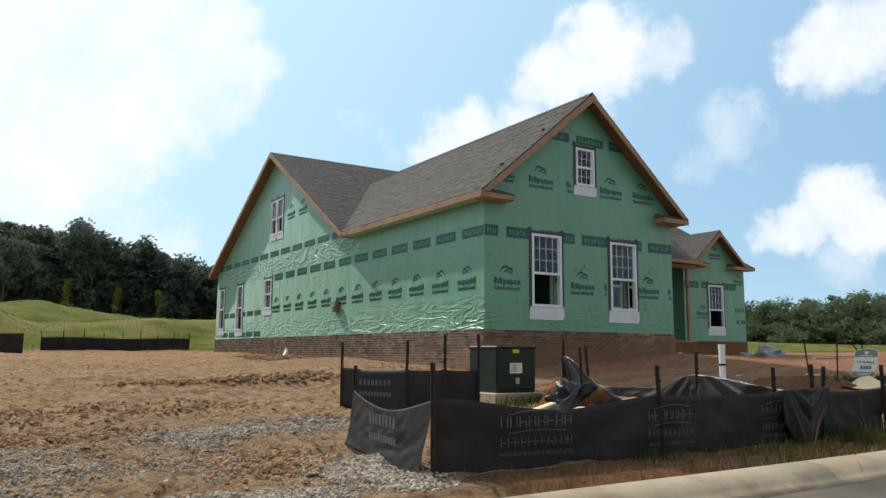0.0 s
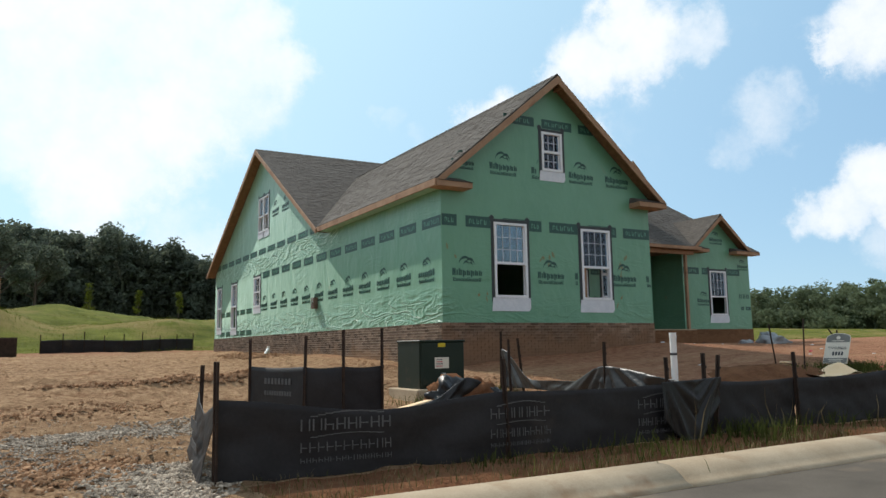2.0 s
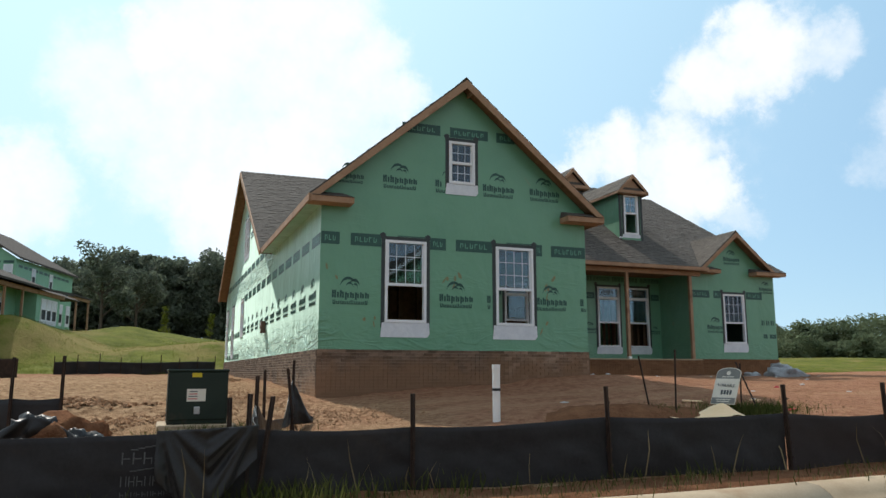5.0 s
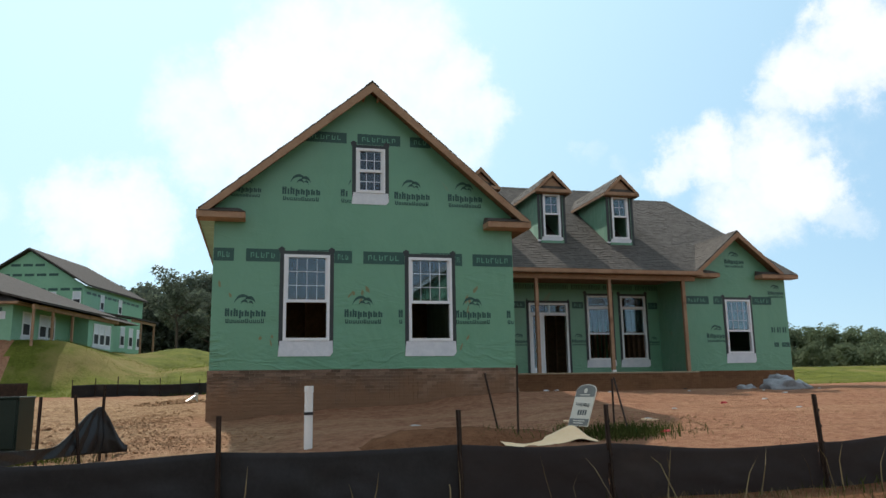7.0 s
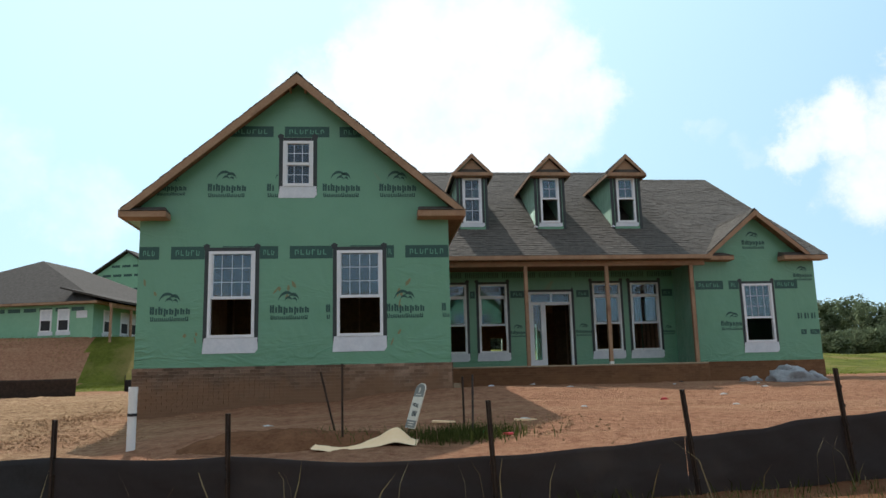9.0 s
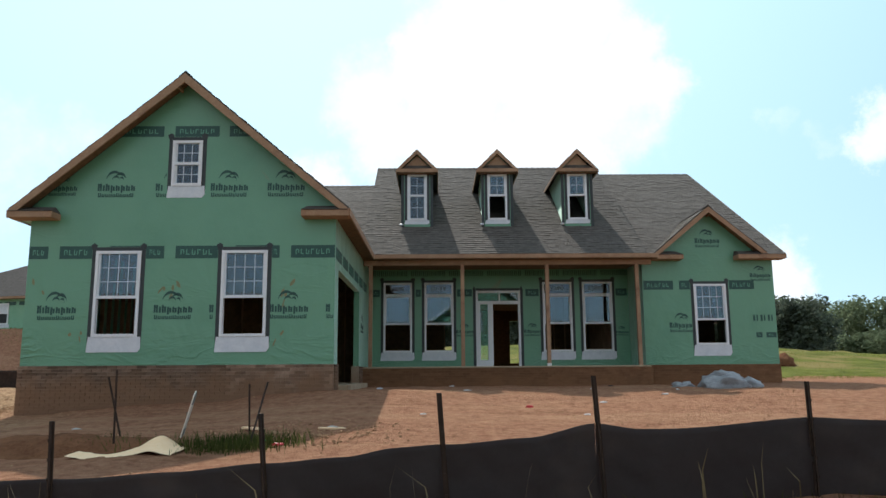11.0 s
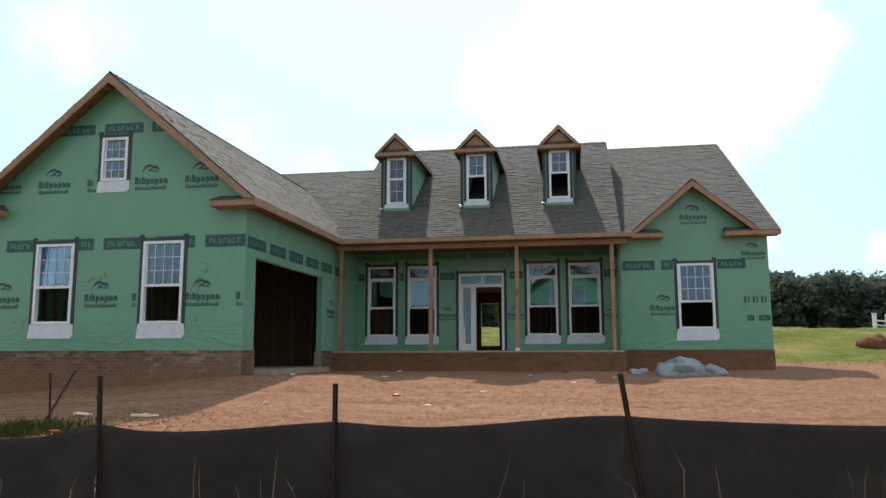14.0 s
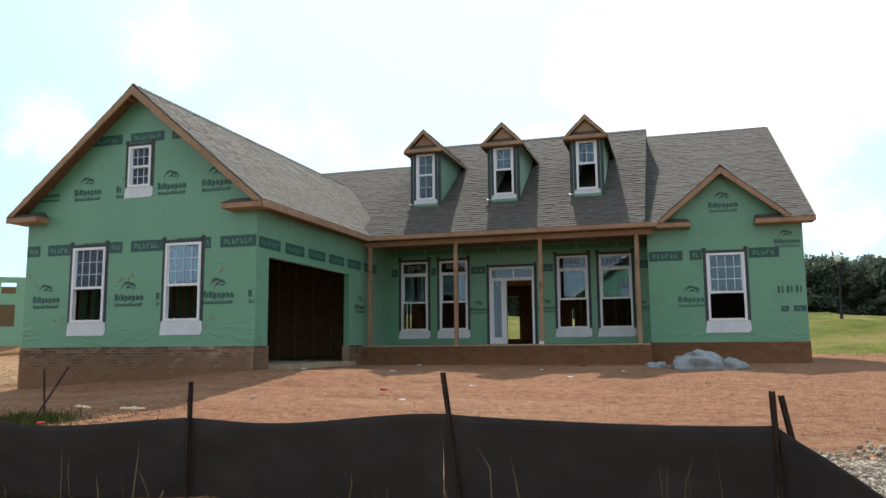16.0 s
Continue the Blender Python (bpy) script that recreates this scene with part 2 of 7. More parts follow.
M = {
        "print": surface("dark_green_print", (0.022, 0.075, 0.06), (0.03, 0.09, 0.07), 2, 30, 0.4, 0.0, spec=0.4),
    "print_pale": surface("pale_green_lettering", (0.10, 0.28, 0.19), (0.12, 0.31, 0.21), 2, 30, 0.4, 0.0, spec=0.4),
    "brick": surface("brown_brick", (0.130, 0.083, 0.059), (0.255, 0.172, 0.124), 4, 60, 0.9, 0.4, 0.006, spec=0.06, island=0.42, each=0.42, splash=(0.235, 0.133, 0.078, 3.0)),
    "mortar": surface("clay_stained_mortar", (0.28, 0.205, 0.145), (0.37, 0.285, 0.21), 5, 70, 0.95, 0.4, 0.006, spec=0.1, splash=(0.245, 0.14, 0.083, 3.0)),
    # brighter copies of brick, mortar and clay for the left side: glancing sun in the colour
    "brick_side": surface("mottled_brick_sunlit", (0.145, 0.100, 0.075), (0.33, 0.245, 0.185), 4, 60, 0.9, 0.4, 0.006, spec=0.06, island=0.5, each=0.5, splash=(0.36, 0.215, 0.125, 2.48)),
    "mortar_side": surface("mortar_sunlit", (0.47, 0.39, 0.30), (0.58, 0.49, 0.385), 5, 70, 0.95, 0.4, 0.006, spec=0.1, splash=(0.38, 0.24, 0.145, 2.48)),
    "brick_clay": surface("clay_coated_brick", (0.155, 0.078, 0.042), (0.215, 0.113, 0.062), 4, 60, 0.95, 0.4, 0.006, spec=0.04, island=0.14, each=0.14, splash=(0.24, 0.122, 0.062, 2.8)),
    "mortar_clay": surface("clay_filled_mortar", (0.19, 0.10, 0.055), (0.24, 0.132, 0.075), 5, 70, 0.95, 0.4, 0.006, spec=0.04),
    "shingle": surface("weathered_shingle", (0.070, 0.059, 0.050), (0.112, 0.096, 0.082), 7, 110, 0.93, 0.5, 0.006, island=0.13),
    "shingle_brown": surface("dark_brown_shingle", (0.050, 0.044, 0.040), (0.088, 0.077, 0.070), 5, 60, 0.95, 0.4, 0.006, spec=0.1),
    "lumber": surface("raw_pine_lumber", (0.285, 0.165, 0.098), (0.40, 0.248, 0.152), 2.5, 22, 0.75, 0.2, 0.004, stain=(0.215, 0.118, 0.069), stain_scale=1.4),
    "osb": surface("oriented_strand_board", (0.13, 0.075, 0.038), (0.23, 0.135, 0.07), 8, 45, 0.85, 0.2, 0.003),
    "vinyl": surface("white_vinyl", (0.74, 0.75, 0.77), (0.80, 0.80, 0.81), 3, 30, 0.4, 0.05, 0.002),
    "tape": surface("grey_flashing_tape", (0.035, 0.042, 0.045), (0.055, 0.06, 0.06), 5, 40, 0.5, 0.2, 0.003),
    "flash": surface("white_sill_flashing", (0.60, 0.62, 0.66), (0.72, 0.73, 0.76), 4, 20, 0.45, 0.5, 0.01, bump_scale=9),
    # soil of mound and heaps; on the verge it also carries painted fence shade
    "dark_soil": surface("dark_soil_and_verge_shade", (0.115, 0.05, 0.026), (0.20, 0.096, 0.05), 3, 25, 0.97, 1.0, 0.04, spec=0.03),
    "clod": surface("clay_clods", (0.27, 0.150, 0.082), (0.43, 0.26, 0.15), 5, 40, 0.97, 0.6, 0.01, spec=0.05, island=0.2),
    "gravel": surface("crushed_grey_stone", (0.255, 0.205, 0.155), (0.47, 0.390, 0.305), 9, 60, 0.9, 0.5, 0.01, spec=0.1, island=0.45),
    "asphalt": surface("dusty_asphalt", (0.080, 0.067, 0.054), (0.128, 0.107, 0.086), 1.1, 90, 0.92, 0.5, 0.006, spec=0.12, stain=(0.19, 0.142, 0.10), stain_scale=0.5, stain_at=0.52),
    "concrete": surface("pale_concrete", (0.34, 0.255, 0.165), (0.45, 0.350, 0.240), 2.5, 60, 0.9, 0.3, 0.004, stain=(0.30, 0.195, 0.115), stain_scale=1.6, stain_at=0.56),
    "fabric": surface("black_printed_silt_fabric", (0.024, 0.0215, 0.0215), (0.034, 0.0305, 0.031), 3, 35, 0.55, 0.5, 0.014, spec=0.14, bump_scale=6, stain=(0.05, 0.040, 0.034), stain_scale=1.3, stain_at=0.62),
    "fabric_gloss": surface("creased_black_film", (0.017, 0.0155, 0.0155), (0.026, 0.0245, 0.0245), 3, 35, 0.40, 0.6, 0.012, spec=0.32, bump_scale=8),
    "fabric_woven": surface("black_woven_silt_fabric", (0.029, 0.0245, 0.024), (0.043, 0.036, 0.035), 2.2, 30, 0.6, 0.4, 0.012, spec=0.12, bump_scale=7, stain=(0.060, 0.047, 0.041), stain_scale=1.1, stain_at=0.56, thin=0.28, glow=(0.21, 0.18, 0.185)),
    "fabric_print": surface("grey_fabric_print", (0.075, 0.072, 0.072), (0.115, 0.11, 0.11), 6, 40, 0.7, 0.0),
    "stake": surface("rusty_steel_stake", (0.028, 0.018, 0.014), (0.06, 0.035, 0.024), 8, 60, 0.75, 0.4, 0.003, metal=0.2),
    "pvc": surface("white_pvc", (0.74, 0.73, 0.70), (0.80, 0.80, 0.78), 4, 30, 0.35, 0.05, 0.002, stain=(0.55, 0.42, 0.30), stain_scale=2.0, stain_at=0.62),
    "black": surface("black_rubber", (0.02, 0.02, 0.022), (0.03, 0.03, 0.03), 5, 40, 0.6, 0.1),
    "steel_green": surface("dark_green_enamel", (0.0085, 0.017, 0.0105), (0.014, 0.024, 0.015), 2, 40, 0.5, 0.08, 0.002, spec=0.3, stain=(0.05, 0.038, 0.024), stain_scale=1.8, stain_at=0.57),
    "yellow": surface("yellow_label", (0.55, 0.40, 0.02), (0.6, 0.45, 0.03), 4, 30, 0.5, 0.0),
    "white_label": surface("white_label", (0.66, 0.60, 0.50), (0.74, 0.68, 0.57), 4, 30, 0.5, 0.0),
    "ink": surface("grey_ink", (0.05, 0.055, 0.06), (0.07, 0.075, 0.08), 4, 30, 0.5, 0.0),
    "grey_panel": surface("grey_sign_print", (0.17, 0.165, 0.15), (0.21, 0.205, 0.185), 4, 30, 0.5, 0.0),
    "plastic": surface("clouded_plastic_sheet", (0.30, 0.30, 0.305), (0.50, 0.505, 0.52), 4, 18, 0.34, 0.7, 0.03, spec=0.35, bump_scale=12, thin=0.3),
    "grass": surface("meadow_grass", (0.066, 0.080, 0.012), (0.158, 0.162, 0.030), 0.6, 7, 0.95, 1.0, 0.2, spec=0.05, stain=(0.205, 0.160, 0.056), stain_scale=0.16, stain_at=0.50),
    "blade": surface("grass_blades", (0.075, 0.098, 0.010), (0.17, 0.19, 0.030), 2, 9, 0.9, 0.0, spec=0.05, island=0.35, thin=0.35),
    "weed": surface("verge_weeds", (0.040, 0.052, 0.012), (0.100, 0.108, 0.032), 2, 9, 0.9, 0.0, spec=0.05, island=0.35, thin=0.35),
    "straw": surface("dry_straw", (0.14, 0.10, 0.05), (0.25, 0.185, 0.095), 2, 9, 0.8, 0.0, island=0.3),
    "leaf": surface("tree_leaves", (0.085, 0.105, 0.080), (0.150, 0.175, 0.120), 0.35, 3, 0.8, 0.0, spec=0.1, island=0.35, thin=0.5),
    # far leaves: distance haze is put into this paler green
    "leaf_far": surface("distant_leaves_hazed", (0.180, 0.220, 0.125), (0.245, 0.285, 0.170), 0.1, 1, 0.9, 0.0, spec=0.05, island=0.16, thin=0.7),
    "bark": surface("grey_bark", (0.06, 0.045, 0.035), (0.11, 0.085, 0.065), 6, 40, 0.95, 0.5, 0.02),
    "litter": surface("litter_paper", (0.46, 0.44, 0.42), (0.62, 0.60, 0.57), 7, 30, 0.6, 0.4, 0.01),
    "red": surface("red_plastic", (0.5, 0.03, 0.04), (0.6, 0.05, 0.06), 7, 30, 0.4, 0.1),
    "green_plastic": surface("green_plastic", (0.05, 0.4, 0.10), (0.06, 0.48, 0.13), 7, 30, 0.35, 0.1),
    "sheet": surface("cream_sheet", (0.84, 0.58, 0.34), (0.88, 0.64, 0.41), 3, 25, 0.8, 0.2, 0.01, spec=0.05),
    "smear": surface("thin_clay_smear", (0.19, 0.225, 0.125), (0.27, 0.205, 0.11), 5, 40, 0.8, 0.0),
    "far_wrap": surface("neighbour_wrap", (0.20, 0.40, 0.26), (0.235, 0.45, 0.295), 0.5, 4, 0.5, 0.2, 0.02),
    "chrome": surface("dull_metal", (0.42, 0.42, 0.42), (0.5, 0.5, 0.5), 4, 40, 0.4, 0.1, metal=0.9),
    "bronze": surface("brown_vent_paint", (0.10, 0.065, 0.045), (0.14, 0.09, 0.065), 4, 40, 0.6, 0.1),
}


def dirt_material():
    """Graded clay: red where it was filled, tan where it dried, with wheel tracks, crumbs and pale grit."""
    mt, N, L, p = shader("red_clay_soil", 0.97, 0.0, 0.03)
    g = N.new("ShaderNodeNewGeometry")

    def nz(scale, detail, stretch=(1, 1, 1), turn=0.0, rough=0.6, distort=0.0):
        mp, n = N.new("ShaderNodeMapping"), N.new("ShaderNodeTexNoise")
        mp.inputs["Scale"].default_value, mp.inputs["Rotation"].default_value = stretch, (0, 0, turn)
        L.new(g.outputs["Position"], mp.inputs["Vector"])
        L.new(mp.outputs[0], n.inputs["Vector"])
        n.inputs["Scale"].default_value, n.inputs["Detail"].default_value, n.inputs["Roughness"].default_value, n.inputs["Distortion"].default_value = scale, detail, rough, distort
        return n.outputs["Fac"]

    def ramp(v, a, b, lo=0.0, hi=1.0):
        r = N.new("ShaderNodeMapRange")
        for k, q in (("From Min", a), ("From Max", b), ("To Min", lo), ("To Max", hi)):
            r.inputs[k].default_value = q
        L.new(v, r.inputs["Value"])
        return r.outputs[0]

    def m(op, a, b):
        n = N.new("ShaderNodeMath")
        n.operation = op
        for i, v in enumerate((a, b)):
            if isinstance(v, (int, float)):
                n.inputs[i].default_value = v
            else:
                L.new(v, n.inputs[i])
        return n.outputs[0]

    def mix(f, a, b):
        n = N.new("ShaderNodeMix")
        n.data_type = "RGBA"
        L.new(f, n.inputs["Factor"])
        for k, v in (("A", a), ("B", b)):
            if isinstance(v, tuple):
                n.inputs[k].default_value = rgb(v)
            else:
                L.new(v, n.inputs[k])
        return n.outputs["Result"]

    sep = N.new("ShaderNodeSeparateXYZ")
    L.new(g.outputs["Position"], sep.inputs[0])
    crumbs, grain = nz(6.0, 9, rough=0.72), nz(34, 5, rough=0.7)
    red = mix(ramp(crumbs, 0.36, 0.64), (0.235, 0.107, 0.063), (0.408, 0.216, 0.128))
    tan = mix(ramp(crumbs, 0.36, 0.64), (0.195, 0.108, 0.058), (0.475, 0.308, 0.180))
    dried = m("ADD", m("MULTIPLY", ramp(sep.outputs["X"], 3.0, -2.0), ramp(sep.outputs["Y"], 26.0, 16.0)), m("MULTIPLY", m("SUBTRACT", nz(0.35, 5), 0.5), 1.6))
    col = mix(ramp(dried, 0.3, 0.8), red, tan)
    tracks = m("MULTIPLY", ramp(nz(0.8, 3, (0.16, 1.0, 1), 0.45, 0.5, 1.2), 0.53, 0.60), ramp(nz(0.22, 3), 0.42, 0.58))
    col = mix(m("MULTIPLY", tracks, 0.26), col, (0.50, 0.315, 0.185))
    damp = ramp(nz(0.6, 6, (1, 1.6, 1), rough=0.7), 0.58, 0.70)
    col = mix(m("MULTIPLY", damp, 0.75), col, (0.200, 0.092, 0.048))
    col = mix(m("MULTIPLY", ramp(grain, 0.60, 0.70), 0.55), col, (0.52, 0.36, 0.24))
    col = mix(m("MULTIPLY", ramp(grain, 0.40, 0.30), 0.6), col, (0.145, 0.066, 0.036))
    L.new(col, p.inputs["Base Color"])
    bp = N.new("ShaderNodeBump")
    bp.inputs["Strength"].default_value, bp.inputs["Distance"].default_value = 1.0, 0.09
    L.new(m("ADD", m("ADD", crumbs, m("MULTIPLY", grain, 0.35)), m("MULTIPLY", tracks, -0.12)), bp.inputs["Height"])
    L.new(bp.outputs[0], p.inputs["Normal"])
    return mt


M["dirt"] = dirt_material()


def glass_material():
    mt = bpy.data.materials.new("window_glass")
    mt.use_nodes = True
    N, L = mt.node_tree.nodes, mt.node_tree.links
    N.clear()
    out, mix = N.new("ShaderNodeOutputMaterial"), N.new("ShaderNodeMixShader")
    tr, gl, fr = N.new("ShaderNodeBsdfTransparent"), N.new("ShaderNodeBsdfGlossy"), N.new("ShaderNodeFresnel")
    tr.inputs["Color"].default_value = (0.80, 0.86, 0.86, 1)
    gl.inputs["Roughness"].default_value = 0.015
    fr.inputs["IOR"].default_value = 1.62
    gl.inputs["Color"].default_value = (0.72, 0.86, 1.0, 1)
    L.new(fr.outputs[0], mix.inputs[0])
    L.new(tr.outputs[0], mix.inputs[1])
    L.new(gl.outputs[0], mix.inputs[2])
    L.new(mix.outputs[0], out.inputs["Surface"])
    return mt


M["glass"] = glass_material()


def wrap_material():
    """Woven plastic sheet: faint colour drift, soft billows and thin sharp creases."""
    mt, N, L, p = shader("green_house_wrap", 0.33, 0.0, 0.55)
    p.inputs["Sheen Weight"].default_value, p.inputs["Sheen Roughness"].default_value = 1.0, 0.32
    p.inputs["Sheen Tint"].default_value = (0.75, 1.0, 0.9, 1)
    co = N.new("ShaderNodeTexCoord")

    def nz(scale, detail, distort=0.0, stretch=(1, 1, 1)):
        mp, n = N.new("ShaderNodeMapping"), N.new("ShaderNodeTexNoise")
        mp.inputs["Scale"].default_value = stretch
        L.new(co.outputs["Object"], mp.inputs["Vector"])
        L.new(mp.outputs[0], n.inputs["Vector"])
        n.inputs["Scale"].default_value, n.inputs["Detail"].default_value, n.inputs["Distortion"].default_value = scale, detail, distort
        return n.outputs["Fac"]

    def m(op, a, b, c=None):
        n = N.new("ShaderNodeMath")
        n.operation = op
        for i, v in enumerate((a, b, c)):
            if v is not None:
                if isinstance(v, (int, float)):
                    n.inputs[i].default_value = v
                else:
                    L.new(v, n.inputs[i])
        return n.outputs[0]

    tone = N.new("ShaderNodeMapRange")
    tone.inputs["From Min"].default_value, tone.inputs["From Max"].default_value = 0.35, 0.65
    L.new(m("MULTIPLY_ADD", nz(30, 2), 0.25, nz(0.7, 4)), tone.inputs["Value"])
    mx = N.new("ShaderNodeMix")
    mx.data_type = "RGBA"
    L.new(tone.outputs[0], mx.inputs["Factor"])
    mx.inputs["A"].default_value, mx.inputs["B"].default_value = rgb((0.112, 0.280, 0.172)), rgb((0.140, 0.320, 0.200))
    # a rusty clay smear here and there
    sm = N.new("ShaderNodeMapRange")
    sm.inputs["From Min"].default_value, sm.inputs["From Max"].default_value = 0.70, 0.80
    L.new(nz(0.9, 8, 0.6), sm.inputs["Value"])
    m2 = N.new("ShaderNodeMix")
    m2.data_type = "RGBA"
    L.new(m("MULTIPLY", sm.outputs[0], 0.8), m2.inputs["Factor"])
    L.new(mx.outputs["Result"], m2.inputs["A"])
    m2.inputs["B"].default_value = rgb((0.30, 0.17, 0.09))
    L.new(m2.outputs["Result"], p.inputs["Base Color"])
    crease = m("SUBTRACT", 1.0, m("MINIMUM", m("MULTIPLY", m("ABSOLUTE", m("SUBTRACT", nz(1.5, 2, 1.3, (0.6, 0.42, 1.7)), 0.5), 0.0), 11.0), 1.0))
    crease2 = m("SUBTRACT", 1.0, m("MINIMUM", m("MULTIPLY", m("ABSOLUTE", m("SUBTRACT", nz(3.2, 3, 1.8, (0.7, 0.5, 1.5)), 0.5), 0.0), 8.0), 1.0))
    where = N.new("ShaderNodeMapRange")
    where.inputs["From Min"].default_value, where.inputs["From Max"].default_value = 0.50, 0.64
    L.new(nz(0.45, 2, 0.0, (1, 1, 1.6)), where.inputs["Value"])
    # the sheet hangs loose along its lower edge
    sep, hem = N.new("ShaderNodeSeparateXYZ"), N.new("ShaderNodeMapRange")
    L.new(co.outputs["Object"], sep.inputs[0])
    hem.inputs["From Min"].default_value, hem.inputs["From Max"].default_value = 2.95, 2.2
    L.new(sep.outputs["Z"], hem.inputs["Value"])
    # slack folds along the lap of two sheets on the long side wall
    lap, along, side = N.new("ShaderNodeMapRange"), N.new("ShaderNodeMapRange"), N.new("ShaderNodeMapRange")
    lap.inputs["From Min"].default_value, lap.inputs["From Max"].default_value = 0.55, 0.1
    L.new(m("ABSOLUTE", m("SUBTRACT", sep.outputs["Z"], 4.95), 0.0), lap.inputs["Value"])
    along.inputs["From Min"].default_value, along.inputs["From Max"].default_value = 5.5, 8.0
    L.new(sep.outputs["Y"], along.inputs["Value"])
    side.inputs["From Min"].default_value, side.inputs["From Max"].default_value = 0.4, 0.05
    L.new(sep.outputs["X"], side.inputs["Value"])
    slack = m("MULTIPLY", m("MULTIPLY", lap.outputs[0], along.outputs[0]), side.outputs[0])
    hung = m("MULTIPLY", hem.outputs[0], m("MULTIPLY_ADD", side.outputs[0], 0.95, 0.25))
    loose = m("MAXIMUM", m("MULTIPLY", where.outputs[0], 0.14), m("MAXIMUM", hung, m("MULTIPLY", slack, 1.1)))
    h = m("MULTIPLY", nz(1.3, 3, 0.4, (1, 1, 0.6)), 0.5)
    h = m("ADD", h, m("MULTIPLY", m("MULTIPLY", m("ADD", crease, m("MULTIPLY", crease2, 0.35)), loose), 0.30))
    h = m("ADD", h, m("MULTIPLY", nz(7, 2, 1.0), 0.03))
    bp = N.new("ShaderNodeBump")
    bp.inputs["Strength"].default_value, bp.inputs["Distance"].default_value = 0.7, 0.12
    L.new(h, bp.inputs["Height"])
    L.new(bp.outputs[0], p.inputs["Normal"])
    return mt


M["wrap"] = wrap_material()

# ---- builders ----


def part(name, bm, material, parent=None, label="", smooth=False):
    me = bpy.data.meshes.new(name)
    bm.normal_update()
    bm.to_mesh(me)
    bm.free()
    if smooth:
        for f in me.polygons:
            f.use_smooth = True
    for mt in (material if isinstance(material, (list, tuple)) else [material]):
        me.materials.append(M[mt])
    ob = new(name, me)
    if parent is not None:
        ob.parent = parent
        if parent.parent is None and parent.type == "EMPTY":
            ob.matrix_parent_inverse = parent.matrix_basis.inverted()
    if label:
        ob["label"] = label
    return ob


def base(name, at, label, category, group="", kind=""):
    e = new(name)
    e.location = at
    e.matrix_basis = Matrix.Translation(at)
    return tagged(e, label, category, group, kind)


def hexa(bm, p, mi=0):
    """A closed six-sided block from eight corners: the four of one end in order, then the four of the other."""
    v = [bm.verts.new(q) for q in p]
    for f in ((3, 2, 1, 0), (4, 5, 6, 7), (0, 1, 5, 4), (1, 2, 6, 5), (2, 3, 7, 6), (3, 0, 4, 7)):
        bm.faces.new([v[i] for i in f]).material_index = mi


def box(bm, x0, x1, y0, y1, z0, z1, mi=0):
    hexa(bm, [(x0, y0, z0), (x1, y0, z0), (x1, y1, z0), (x0, y1, z0), (x0, y0, z1), (x1, y0, z1), (x1, y1, z1), (x0, y1, z1)], mi)


def soften(bm, w=0.006, seg=1):
    bmesh.ops.recalc_face_normals(bm, faces=bm.faces)
    bmesh.ops.bevel(bm, geom=bm.edges[:], offset=w, segments=seg, affect="EDGES", clamp_overlap=True)


def tube(bm, a, b, r0, r1=None, n=8, mi=0):
    a, b = Vector(a), Vector(b)
    r1 = r0 if r1 is None else r1
    d = (b - a).normalized()
    u = d.orthogonal().normalized()
    w = d.cross(u)
    ring = [[bm.verts.new(c + r * (math.cos(2 * math.pi * i / n) * u + math.sin(2 * math.pi * i / n) * w)) for i in range(n)] for c, r in ((a, r0), (b, r1))]
    for i in range(n):
        bm.faces.new((ring[0][i], ring[0][(i + 1) % n], ring[1][(i + 1) % n], ring[1][i])).material_index = mi
    bm.faces.new(ring[0][::-1]).material_index = mi
    bm.faces.new(ring[1]).material_index = mi


class Face:
    """A wall plane: u runs along it, v up, out towards the open air."""

    def __init__(self, origin, u, out):
        self.o, self.u, self.out = Vector(origin), Vector(u), Vector(out)

    def at(self, u, v, d=0.0):
        return self.o + self.u * u + Vector((0, 0, v)) + self.out * d

    def block(self, bm, u0, u1, v0, v1, d0, d1, mi=0):
        hexa(bm, [self.at(u0, v0, d0), self.at(u1, v0, d0), self.at(u1, v0, d1), self.at(u0, v0, d1),
                  self.at(u0, v1, d0), self.at(u1, v1, d0), self.at(u1, v1, d1), self.at(u0, v1, d1)], mi)

    def plate(self, bm, pts, d0, d1, mi=0):
        a = [bm.verts.new(self.at(u, v, d1)) for u, v in pts]
        b = [bm.verts.new(self.at(u, v, d0)) for u, v in pts]
        bm.faces.new(a).material_index = mi
        bm.faces.new(b[::-1]).material_index = mi
        for i in range(len(pts)):
            j = (i + 1) % len(pts)
            bm.faces.new((a[i], b[i], b[j], a[j])).material_index = mi


def wall(bm, face, u0, u1, v0, top, holes=(), thick=0.15, breaks=()):
    """A wall from v0 up to top(u), with rectangular openings (u0, u1, v0, v1) through it."""
    cuts = sorted({u0, u1, *breaks, *(c for h in holes for c in h[:2])})
    for a, b in zip(cuts, cuts[1:]):
        mid = (a + b) / 2
        spans, low = [], v0
        for h in sorted((h for h in holes if h[0] - 1e-6 <= mid <= h[1] + 1e-6), key=lambda h: h[2]):
            if h[2] > low + 1e-4:
                spans.append((low, low, h[2], h[2]))
            low = h[3]
        spans.append((low, low, top(a), top(b)))
        for la, lb, ha, hb in spans:
            f = face
            hexa(bm, [f.at(a, la, 0), f.at(b, lb, 0), f.at(b, lb, -thick), f.at(a, la, -thick),
                      f.at(a, ha, 0), f.at(b, hb, 0), f.at(b, hb, -thick), f.at(a, ha, -thick)])
    bmesh.ops.recalc_face_normals(bm, faces=bm.faces)
    bmesh.ops.remove_doubles(bm, verts=bm.verts, dist=0.0005)


